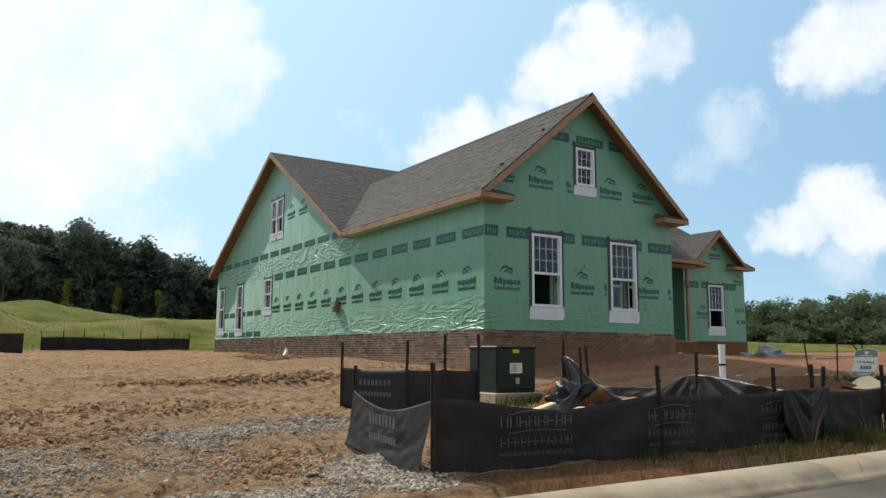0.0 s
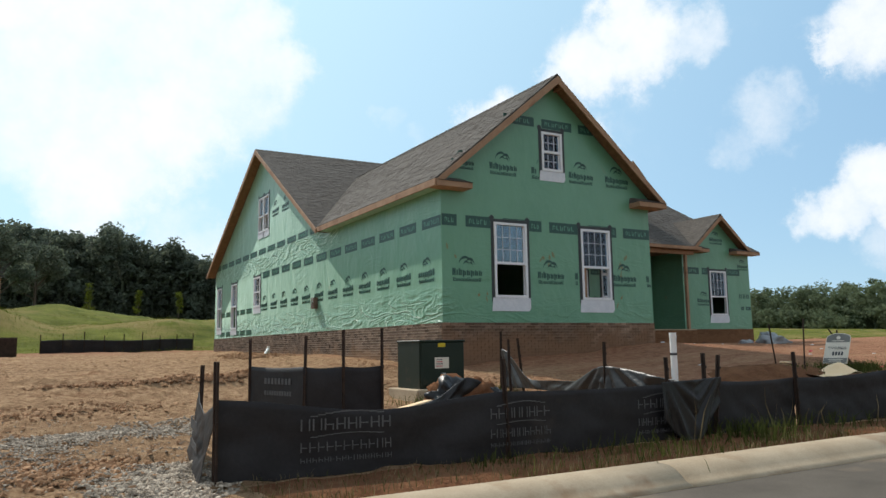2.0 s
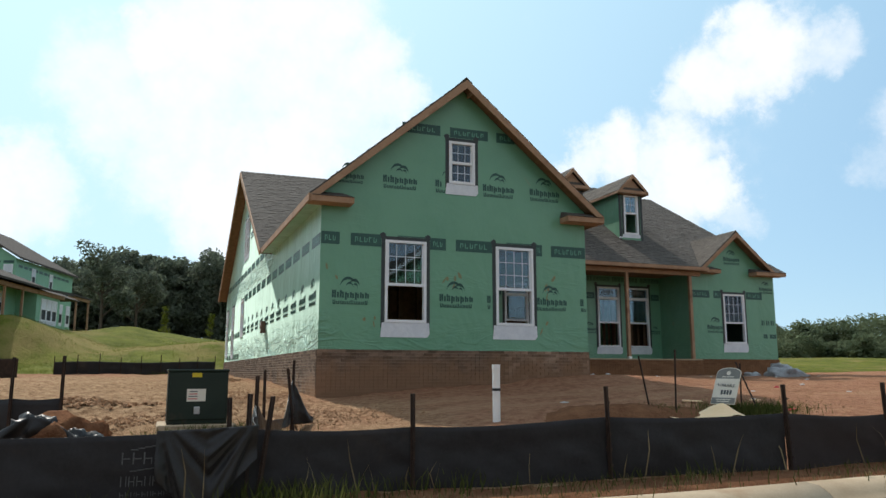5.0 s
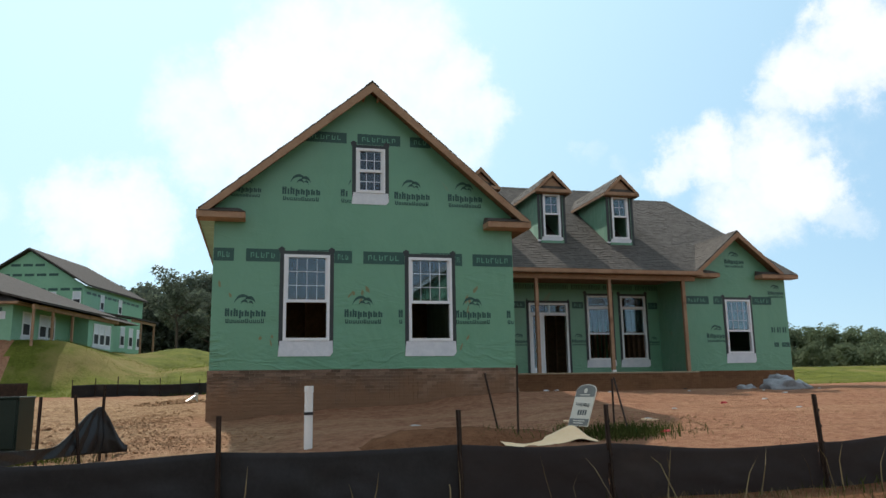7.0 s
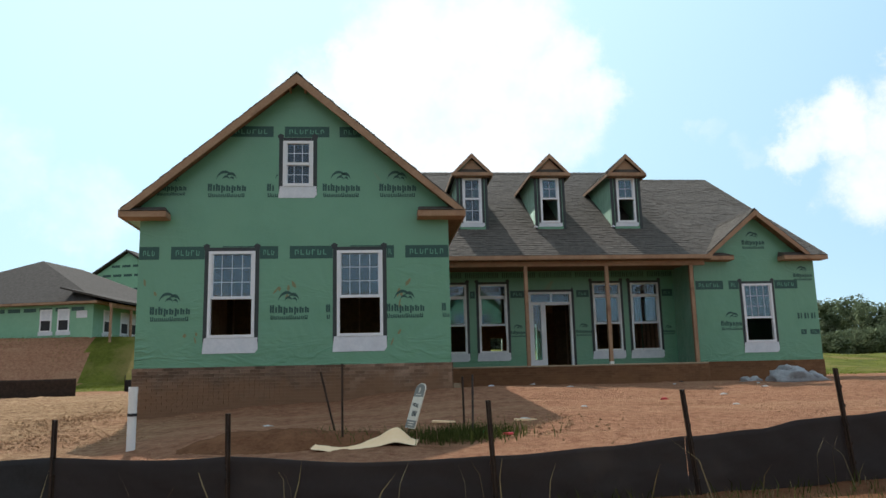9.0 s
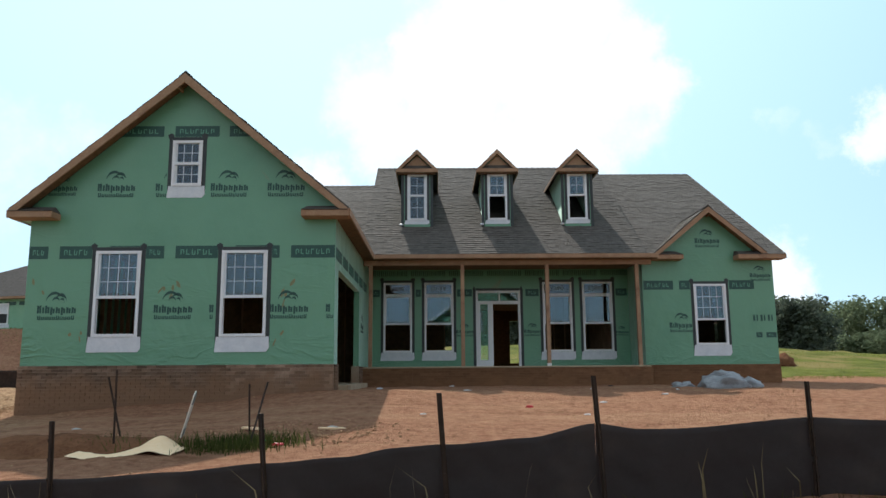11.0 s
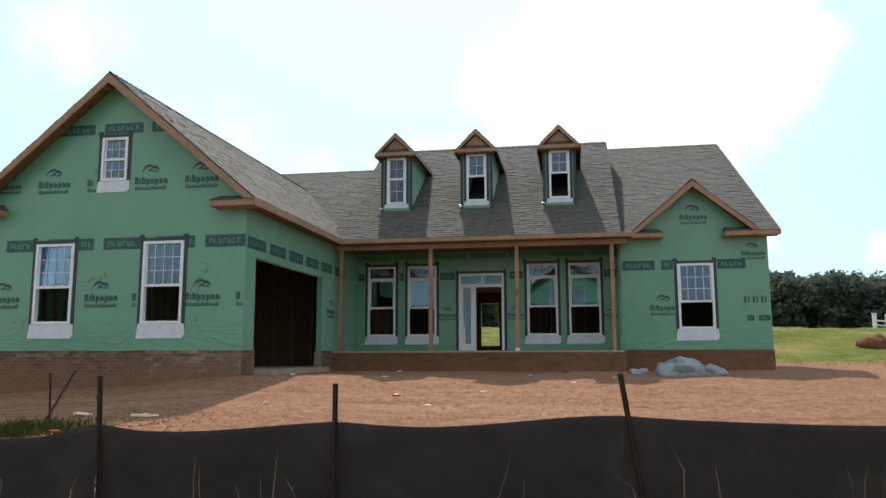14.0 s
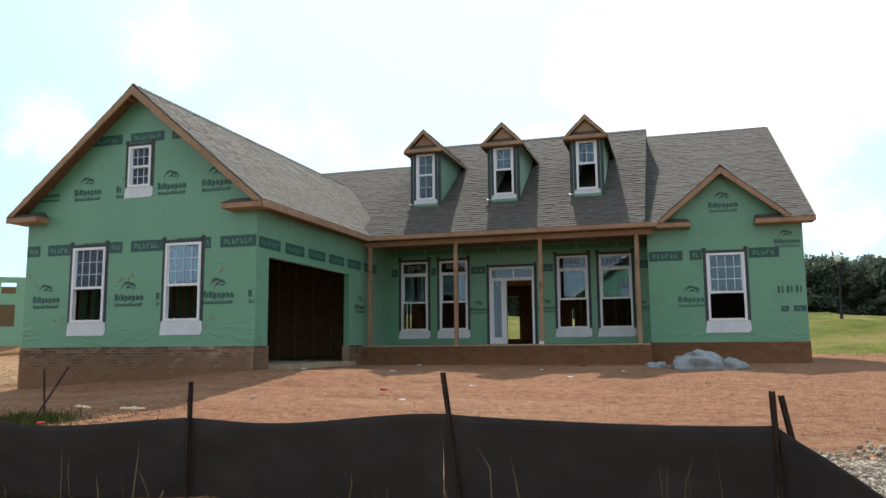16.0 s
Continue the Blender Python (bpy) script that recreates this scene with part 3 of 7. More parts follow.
# ---- terrain ----


def lerp_table(x, table):
    if x <= table[0][0]:
        return table[0][1]
    for (a, p), (b, q) in zip(table, table[1:]):
        if x <= b:
            s = (x - a) / (b - a)
            return p + (q - p) * s * s * (3 - 2 * s)
    return table[-1][1]


ROAD = ((-40, 0.30), (-12, 0.40), (-6, 0.43), (-1, 0.48), (5, 0.56), (10.6, 0.70), (15.4, 0.80), (40, 1.1))
FRONT = ((-30, 0.8), (-6, 0.88), (0, 1.06), (3, 1.27), (6.5, 1.52), (12, 1.34), (19, 1.42), (40, 1.6))
MIDDLE = ((-30, 0.95), (-4, 1.15), (0, 1.3), (6.5, 1.45), (15, 1.5), (20, 1.5), (40, 1.8))
KERB_Y = ((-40, -10.45), (-6, -10.47), (-2, -10.58), (2, -10.74), (6, -11.02), (12, -11.35), (20, -11.2), (40, -10.3))


VERGE = ((-7.2, -9.5), (-2.5, -9.6), (2.5, -9.95), (7.3, -10.05), (9.8, -9.85), (16.0, -9.55))


def kerb_y(x):
    return lerp_table(x, KERB_Y)


def road_z(x):
    return lerp_table(x, ROAD)


def ground_z(x, y):
    e = road_z(x) + 0.13
    k = kerb_y(x) + 0.15
    f, m = lerp_table(x, FRONT), lerp_table(x, MIDDLE)
    back = 1.48
    if y < k:
        return e
    if y < 0:
        s = (y - k) / (0 - k)
        z = e + (f - e) * s ** 1.7
    elif y < 6.5:
        z = f + (m - f) * y / 6.5
    elif y < 24:
        z = m + (back - m) * (y - 6.5) / 17.5
    else:
        z = back
        s = min(1.0, (y - 24) / 36)
        flat = min(1.0, max(0.0, (x - 26) / 26))
        z += (3.0 - 1.2 * flat) * s * s * (3 - 2 * s) + 0.02 * min(90.0, max(0.0, y - 60))
    z += 0.14 * math.exp(-((x - 3.2) / 1.5) ** 2 - ((y + 4.9) / 0.8) ** 2)
    z += 0.16 * math.exp(-((x + 5.2) / 1.6) ** 2 - ((y + 0.3) / 0.45) ** 2)
    # grassy banks behind the lot
    if y > 26:
        z += min(1.0, (y - 26) / 8) * (0.4 * noise.noise((x * 0.09, y * 0.11, 6.0)) + 0.22 * noise.noise((x * 0.4, y * 0.4, 8.0)))
    z += 0.9 * math.exp(-((x + 5.8) / 4.2) ** 2 - ((y - 57) / 5) ** 2)
    z += 0.9 * math.exp(-((x - 0.6) / 4.5) ** 2 - ((y - 39.5) / 4) ** 2)
    z += 1.6 * math.exp(-((x + 36) / 12) ** 2 - ((y - 44) / 9) ** 2)
    z += 0.35 * math.exp(-((x - 33) / 15) ** 2 - ((y - 38) / 8) ** 2) if x > 20 else 0
    # the terrace on which the next house stands
    z += 0.45 * math.exp(-((x + 12.3) / 2.0) ** 2 - ((y - 38.0) / 2.2) ** 2)
    if x < -5.5 and y > 33:
        a, b = min(1.0, (-5.5 - x) / 6.5), min(1.0, (y - 33.5) / 4.5) if y > 33.5 else 0.0
        z += max(0.0, 5.15 - z) * a * a * (3 - 2 * a) * b * b * (3 - 2 * b)
    return z


def rough_z(x, y):
    """The ground with its ruts and clods, flat under the house and the road."""
    z = ground_z(x, y)
    if y < kerb_y(x) + 0.2:
        return z
    n = noise.noise((x * 0.35, y * 0.35, 1.0)) * 0.05 + noise.noise((x * 1.3, y * 1.3, 4.0)) * 0.035 + noise.noise((x * 4.0, y * 4.0, 7.0)) * 0.02
    if x < -1 and y < 20:
        rut = abs(noise.noise((x * 0.30 + y * 0.9, y * 0.22 - x * 0.08, 12.0)))
        n = n * 1.7 + 0.035 * noise.noise((x * 9.0, y * 9.0, 2.0)) - 0.07 * max(0.0, 1 - rut * 5.0) + 0.03 * max(0.0, noise.noise((x * 2.4, y * 2.4, 15.0)))
    return z + n * min(1.0, (y - kerb_y(x) - 0.2) / 1.5)


def axis(points):
    out = []
    for a, b, step in points:
        n = max(1, round((b - a) / step))
        out += [a + (b - a) * i / n for i in range(n)]
    return out + [points[-1][1]]


def build_ground():
    xs = axis([(-1500, -300, 200), (-300, -60, 24), (-60, -22, 2.5), (-22, -13, 0.4), (-13, 0, 0.11), (0, 20, 0.2), (20, 60, 1.6), (60, 300, 24), (300, 1500, 200)])
    ys = axis([(-1500, -300, 200), (-300, -40, 30), (-40, -24, 2.0), (-24, -10, 0.5), (-10, 2, 0.12), (2, 26, 0.4), (26, 70, 2.0), (70, 300, 23), (300, 1500, 200)])
    verts, faces, mats = [], [], []
    for y in ys:
        for x in xs:
            z = rough_z(x, y)
            if -19.9 < y < kerb_y(x) + 0.1:
                z -= 0.5
            verts.append((x, y, z))
    w = len(xs)
    for j in range(len(ys) - 1):
        for i in range(w - 1):
            a = j * w + i
            faces.append((a, a + 1, a + w + 1, a + w))
            x, y = (xs[i] + xs[i + 1]) / 2, (ys[j] + ys[j + 1]) / 2
            wob = 2.2 * noise.noise((x * 0.12, y * 0.12, 2.0)) + 0.8 * noise.noise((x * 0.6, y * 0.6, 3.0))
            grassy = y > 25.5 + wob or x < -26 + wob or (x > 22 + wob and y > 23 + 2 * wob) or (x > 48 and y > 14) or x > 60 or y < -24
            if x < -12.0 - 0.2 * (y - 26) and x > -34 and 24 < y < 38.5:
                grassy = False
            # dark strip of weedy verge soil, with the fence's shadow painted into its colour
            verge = -6.9 < x < 17 and y < lerp_table(x, VERGE) + 0.12 * noise.noise((x * 2.0, y * 2.0, 5.0))
            mats.append(1 if grassy else 2 if verge else 0)
    me = bpy.data.meshes.new("ground")
    me.from_pydata(verts, [], faces)
    me.materials.append(M["dirt"])
    me.materials.append(M["grass"])
    me.materials.append(M["dark_soil"])
    me.polygons.foreach_set("material_index", mats)
    me.polygons.foreach_set("use_smooth", [True] * len(mats))
    tagged(new("ground", me), "bare red clay lot with grassy banks behind", "ground", kind="structure")


build_ground()


def build_road():
    xs = axis([(-120, -14, 6), (-14, 24, 0.5), (24, 120, 6)])
    bm = bmesh.new()
    rows = []
    for x in xs:
        k, z = kerb_y(x) - 0.29, road_z(x)
        rows.append([bm.verts.new((x, k - d, z + 0.012 * min(d, 4.0) - 0.012 * max(0.0, d - 4.0))) for d in (0.0, 0.6, 1.5, 4.0, 7.5, 9.0)])
    for a, b in zip(rows, rows[1:]):
        for i in range(5):
            bm.faces.new((a[i], a[i + 1], b[i + 1], b[i]))
    tagged(part("road", bm, "asphalt", smooth=True), "worn grey asphalt street with clay tracked on", "road", kind="structure")
    kerb = base("kerb", (0, kerb_y(0), road_z(0)), "pale concrete rolled kerb and gutter with joints", "kerb", kind="structure")
    # each cast length between two joints is a piece
    x = -13.0
    while x < 22:
        bm = bmesh.new()
        n, length = 4, 3.0
        prof = ((0.10, -0.4), (0.10, 0.135), (0.07, 0.142), (-0.07, 0.132), (-0.14, 0.105), (-0.20, 0.065), (-0.24, 0.030), (-0.31, 0.012), (-0.31, -0.4))
        rings = []
        for i in range(n + 1):
            xx = x + (length - 0.012) * i / n
            rings.append([bm.verts.new((xx, kerb_y(xx) + d, road_z(xx) + h)) for d, h in prof])
        for a, b in zip(rings, rings[1:]):
            for i in range(len(prof) - 1):
                bm.faces.new((a[i], a[i + 1], b[i + 1], b[i]))
        bm.faces.new(rings[0][::-1])
        bm.faces.new(rings[-1])
        bmesh.ops.recalc_face_normals(bm, faces=bm.faces)
        part("kerb_length", bm, "concrete", kerb, smooth=True)
        x += length


build_road()

# ---- the house ----
house = base("house", (9.4, 10.0, 1.3), "unfinished house in green printed wrap with brown shingles and pine trim", "house")
W_A, X_B, X_R, Y_P, Y_B, Y_BACK = 6.48, 14.8, 18.75, 8.3, 6.6, 22.4
FLOOR = 2.05
F_FRONT = Face((0, 0, 0), (1, 0, 0), (0, -1, 0))
F_LEFT = Face((0, 0, 0), (0, 1, 0), (-1, 0, 0))
F_GARAGE = Face((W_A, 0, 0), (0, 1, 0), (1, 0, 0))
F_PORCH = Face((0, Y_P, 0), (1, 0, 0), (0, -1, 0))
F_WING = Face((0, Y_B, 0), (1, 0, 0), (0, -1, 0))
F_WING_SIDE = Face((X_B, 0, 0), (0, 1, 0), (-1, 0, 0))
F_RIGHT = Face((X_R, 0, 0), (0, 1, 0), (1, 0, 0))
F_BACK = Face((0, Y_BACK, 0), (1, 0, 0), (0, 1, 0))

# roof planes
A_MID, A_RIDGE, A_EAVE, A_L, A_R, A_Y = 3.24, 8.30, 5.30, -0.31, 6.79, -0.36
C_RIDGE_Y, C_RIDGE, C_PITCH = 14.4, 9.46, 0.595
M_EAVE_Y, M_EAVE, M_PITCH, M_RIDGE_Y = 5.85, 5.27, 0.667, 12.4
M_L, M_R = 6.40, 14.78
R_EAVE_Y, R_EAVE, R_RIDGE_Y, R_RIDGE, R_R = 6.22, 5.30, 14.25, 9.85, 19.0
B_MID, B_RIDGE, B_L, B_R, B_Y = 16.78, 6.76, 15.10, 18.46, 6.22


def c_plane(y):
    return C_RIDGE - C_PITCH * (C_RIDGE_Y - y)


def m_plane(y):
    return M_EAVE + M_PITCH * (y - M_EAVE_Y)


def r_plane(y):
    return R_EAVE + (R_RIDGE - R_EAVE) * (y - R_EAVE_Y) / (R_RIDGE_Y - R_EAVE_Y)


def a_top(x):
    return A_RIDGE - (A_RIDGE - A_EAVE) / (A_MID - A_L) * abs(x - A_MID)


def b_top(x):
    return B_RIDGE - (B_RIDGE - 5.34) / (B_MID - B_L) * abs(x - B_MID)


def c_top(y):
    return min(c_plane(y), C_RIDGE - (C_RIDGE - 5.12) / (22.65 - C_RIDGE_Y) * (y - C_RIDGE_Y))


FRONT_WINDOWS = [(1.43, 2.385, 2.64, 4.45), (4.085, 5.05, 2.63, 4.45)]
GABLE_WINDOW = (2.93, 3.575, 5.86, 6.87)
LEFT_WINDOWS = [(14.68, 15.6, 3.2, 4.4), (18.35, 19.25, 2.42, 4.4), (21.1, 21.95, 2.5, 4.4)]
LEFT_HIGH = (13.65, 15.05, 6.15, 7.55)
WING_WINDOW = (16.32, 17.29, 2.62, 4.435)
PORCH_WINDOWS = [(6.93, 7.84, 2.50, 4.72), (8.24, 9.17, 2.50, 4.72), (12.03, 12.97, 2.50, 4.72), (13.31, 14.27, 2.50, 4.72)]
DOOR = (9.885, 11.31, FLOOR, 4.45)
GARAGE = (0.56, 5.10, 1.62, 4.10)


def house_walls():
    bm = bmesh.new()
    wall(bm, F_FRONT, 0, W_A, FLOOR, lambda x: a_top(x) - 0.13, FRONT_WINDOWS + [GABLE_WINDOW], breaks=(A_MID,))
    w = {"front": part("front_wall", bm, "wrap", house, "green printed wrap, slightly creased")}
    bm = bmesh.new()
    wall(bm, F_LEFT, 0.15, Y_BACK, FLOOR, lambda y: max(5.22, c_top(y) - 0.13) if y < 15 else c_top(y) - 0.13, LEFT_WINDOWS + [LEFT_HIGH], breaks=(7.2, 7.5, C_RIDGE_Y))
    w["left"] = part("side_wall", bm, "wrap", house, "green printed wrap, wrinkled and shiny in the sun")
    bm = bmesh.new()
    wall(bm, F_GARAGE, 0.15, Y_P, 1.62, lambda y: 5.3, [GARAGE, (0.15, GARAGE[0], 1.62, FLOOR), (GARAGE[1], Y_P, 1.62, FLOOR)])
    w["garage"] = part("garage_side_wall", bm, "wrap", house)
    bm = bmesh.new()
    wall(bm, F_PORCH, W_A, X_B, FLOOR, lambda x: 5.25, PORCH_WINDOWS + [DOOR])
    w["porch"] = part("porch_wall", bm, "wrap", house)
    bm = bmesh.new()
    wall(bm, F_WING, X_B, X_R, FLOOR, lambda x: max(5.2, b_top(x) - 0.12), [WING_WINDOW], breaks=(B_L, B_MID, B_R))
    w["wing"] = part("wing_wall", bm, "wrap", house)
    bm = bmesh.new()
    wall(bm, F_WING_SIDE, Y_B + 0.15, Y_P, FLOOR, lambda y: 5.2)
    w["wing_side"] = part("wing_side_wall", bm, "wrap", house)
    bm = bmesh.new()
    wall(bm, F_RIGHT, Y_B + 0.15, Y_BACK, FLOOR, lambda y: min(r_plane(y), R_RIDGE - 0.57 * (y - R_RIDGE_Y)) - 0.13, [(11, 12, 2.8, 4.4)], breaks=(R_RIDGE_Y,))
    w["right"] = part("end_wall", bm, "wrap", house)
    bm = bmesh.new()
    back = [(1.5, 2.4, 2.6, 4.4), (4.0, 4.9, 2.6, 4.4), (7.2, 8.1, 2.3, 4.4), (8.9, 9.8, 2.3, 4.4), (10.7, 11.3, 2.15, 3.7), (12.3, 13.1, 2.3, 4.4), (16.0, 17.0, 2.6, 4.4)]
    wall(bm, F_BACK, 0.15, X_R - 0.15, FLOOR, lambda x: 5.1, back)
    w["back"] = part("back_wall", bm, "wrap", house)
    bm = bmesh.new()
    wall(bm, Face((0, Y_BACK - 0.153, 0), (1, 0, 0), (0, 1, 0)), 0.16, X_R - 0.16, FLOOR, lambda x: 4.92, back, thick=0.012)
    part("inner_lining", bm, "osb", house)
    return w


WALLS = house_walls()


def roof_slab(name, pts, parent, thick=0.09, mi="shingle"):
    """A sloping deck: pts are the corners of its upper face."""
    bm = bmesh.new()
    a = [bm.verts.new(p) for p in pts]
    b = [bm.verts.new((p[0], p[1], p[2] - thick)) for p in pts]
    bm.faces.new(a)
    bm.faces.new(b[::-1])
    for i in range(len(pts)):
        j = (i + 1) % len(pts)
        bm.faces.new((a[i], b[i], b[j], a[j]))
    bmesh.ops.recalc_face_normals(bm, faces=bm.faces)
    return part(name, bm, mi, parent)


def inside(poly, s, t):
    hit = False
    for (x0, y0), (x1, y1) in zip(poly, poly[1:] + poly[:1]):
        if (y0 > t) != (y1 > t) and s < (x1 - x0) * (t - y0) / (y1 - y0) + x0:
            hit = not hit
    return hit


def shingle_courses(pts, parent, seed, skip=None):
    """Laps of shingle tabs over the plane through pts; the first edge of pts is the eave."""
    rnd = random.Random(seed)
    p = [Vector(q) for q in pts]
    al = (p[1] - p[0]).normalized()
    nrm = al.cross(p[2] - p[0]).normalized()
    if nrm.z < 0:
        nrm.negate()
    up = nrm.cross(al).normalized()
    if up.z < 0:
        up.negate()
    poly = [((q - p[0]).dot(al), (q - p[0]).dot(up)) for q in p]
    s0, s1, t1 = min(q[0] for q in poly), max(q[0] for q in poly), max(q[1] for q in poly)
    verts, faces = [], []
    t, row = 0.0, 0
    while t < t1:
        s = s0 - rnd.random() * 0.3
        while s < s1:
            wd = rnd.choice((0.12, 0.17, 0.22, 0.28))
            if inside(poly, s + wd / 2, t + 0.07):
                lift = rnd.choice((0.007, 0.010, 0.015))
                drop = rnd.choice((0.0, 0.0, 0.012))
                lo, hi = max(s, s0), min(s + wd - 0.006, s1)
                q = [p[0] + al * a + up * b + nrm * c for a, b, c in
                     ((lo, t - drop, 0.002), (hi, t - drop, 0.002), (hi, t - drop, lift), (lo, t - drop, lift), (hi, t + 0.15, 0.004), (lo, t + 0.15, 0.004))]
                n = len(verts)
                verts += q
                faces += [(n, n + 1, n + 2, n + 3), (n + 3, n + 2, n + 4, n + 5), (n, n + 3, n + 5), (n + 1, n + 4, n + 2)]
            s += wd
        t += 0.145
        row += 1
    me = bpy.data.meshes.new("shingles")
    me.from_pydata([tuple(v) for v in verts], [], faces)
    me.materials.append(M["shingle"])
    ob = new("shingles", me)
    ob.parent = parent
    ob["kind"] = "stuff"
    return ob


def board(name, a, b, depth, thick, out, parent, mat="lumber"):
    """A trim board from a to b along its upper edge, depth downwards, thick towards out."""
    a, b, o = Vector(a), Vector(b), Vector(out).normalized() * thick
    d = Vector((0, 0, -depth))
    bm = bmesh.new()
    hexa(bm, [a, b, b + d, a + d, a + o, b + o, b + d + o, a + d + o])
    soften(bm, 0.004)
    return part(name, bm, mat, parent)


def house_roof():
    roofs = []

    def plane(pts, seed, tabs=True):
        r = roof_slab("roof_slope", pts, house)
        roofs.append(r)
        if tabs:
            shingle_courses(pts, r, seed)

    plane([(A_L, A_Y, A_EAVE), (A_L, 7.4, A_EAVE), (A_MID, 12.44, A_RIDGE), (A_MID, A_Y, A_RIDGE)], 1)
    plane([(A_R, A_Y, A_EAVE), (A_R, 7.4, A_EAVE), (A_MID, 12.44, A_RIDGE), (A_MID, A_Y, A_RIDGE)], 2)
    plane([(-0.36, 7.38, c_plane(7.38)), (M_L, 7.38, c_plane(7.38)), (M_L, C_RIDGE_Y, C_RIDGE), (-0.36, C_RIDGE_Y, C_RIDGE)], 3)
    plane([(-0.36, 22.65, 5.12), (M_L, 22.65, 5.12), (M_L, C_RIDGE_Y, C_RIDGE), (-0.36, C_RIDGE_Y, C_RIDGE)], 4, False)
    zr = m_plane(M_RIDGE_Y)
    plane([(M_L, M_EAVE_Y, M_EAVE), (M_R, M_EAVE_Y, M_EAVE), (M_R, M_RIDGE_Y, zr), (M_L, M_RIDGE_Y, zr)], 5)
    plane([(M_L, 22.65, 5.0), (M_R, 22.65, 5.0), (M_R, M_RIDGE_Y, zr), (M_L, M_RIDGE_Y, zr)], 6, False)
    plane([(M_R - 0.3, 22.65, 5.1), (R_R, 22.65, 5.1), (R_R, R_RIDGE_Y, R_RIDGE), (M_R - 0.3, R_RIDGE_Y, R_RIDGE)], 8, False)
    yb = R_EAVE_Y + (B_RIDGE - R_EAVE) * (R_RIDGE_Y - R_EAVE_Y) / (R_RIDGE - R_EAVE)
    plane([(B_L, B_Y, 5.34), (B_L, 6.4, 5.34), (B_MID, yb, B_RIDGE), (B_MID, B_Y, B_RIDGE)], 9)
    plane([(B_R, B_Y, 5.34), (B_R, 6.4, 5.34), (B_MID, yb, B_RIDGE), (B_MID, B_Y, B_RIDGE)], 10)
    plane([(M_R - 0.3, R_EAVE_Y, R_EAVE), (B_L + 0.02, R_EAVE_Y, R_EAVE), (B_MID, yb, B_RIDGE), (B_R - 0.02, R_EAVE_Y, R_EAVE), (R_R, R_EAVE_Y, R_EAVE), (R_R, R_RIDGE_Y, R_RIDGE), (M_R - 0.3, R_RIDGE_Y, R_RIDGE)], 7)
    # cheeks below the raised middle roof
    for x in (M_L + 0.02, M_R - 0.06):
        bm = bmesh.new()
        f = Face((x, 0, 0), (0, 1, 0), (1, 0, 0))
        lo = c_plane if x < 8 else r_plane
        f.plate(bm, [(7.0, lo(7.0) - 0.1), (M_RIDGE_Y + 1.5, lo(M_RIDGE_Y + 1.5) - 0.1), (M_RIDGE_Y, zr - 0.1), (7.0, m_plane(7.0) - 0.1)], 0, 0.03)
        bmesh.ops.recalc_face_normals(bm, faces=bm.faces)
        part("roof_cheek", bm, "shingle", house)
    # ridge caps
    for a, b, fall in (((A_MID, A_Y, A_RIDGE), (A_MID, 12.4, A_RIDGE), 0.84), ((-0.36, C_RIDGE_Y, C_RIDGE), (M_L, C_RIDGE_Y, C_RIDGE), 0.59), ((M_L, M_RIDGE_Y, zr), (M_R, M_RIDGE_Y, zr), 0.62),
                 ((M_R, R_RIDGE_Y, R_RIDGE), (R_R, R_RIDGE_Y, R_RIDGE), 0.56), ((B_MID, B_Y, B_RIDGE), (B_MID, yb, B_RIDGE), 0.84)):
        a, b = Vector(a), Vector(b)
        n = max(2, int((b - a).length / 0.2))
        side, q = (b - a).cross(Vector((0, 0, 1))).normalized() * 0.15, (b - a) / n
        t, lo = Vector((0, 0, 0.026)), Vector((0, 0, -0.15 * fall))
        bm = bmesh.new()
        v = [bm.verts.new(c) for c in (t - side + lo, t * 1.3, t + side + lo, q - side + lo, q + t * 0.6, q + side + lo)]
        for f in ((0, 1, 4, 3), (1, 2, 5, 4), (0, 3, 5, 2), (0, 2, 1)):
            bm.faces.new([v[k] for k in f])
        bmesh.ops.recalc_face_normals(bm, faces=bm.faces)
        first = part("ridge_cap", bm, "shingle", house)
        first.matrix_basis = Matrix.Translation(a)
        for k in range(1, n):
            cap = new("ridge_cap", first.data)
            cap.parent, cap.matrix_parent_inverse = house, house.matrix_basis.inverted()
            cap.matrix_basis = Matrix.Translation(a + q * k)


house_roof()


def rake_pair(name_left, mid, ridge, l, r, eave, y, depth, parent, drop=0.038):
    """The two sloping boards of a gable that meet in a plumb cut at the peak."""
    for tip in (l, r):
        a, b = Vector((tip, y, eave - drop)), Vector((mid, y, ridge - drop))
        bm = bmesh.new()
        d = Vector((0, 0, -depth))
        o = Vector((0, -0.04, 0))
        hexa(bm, [a, b, b + d, a + d * 0.8, a + o, b + o, b + d + o, a + d * 0.8 + o])
        soften(bm, 0.004)
        part(name_left, bm, "lumber", parent, "raw pine rake board")


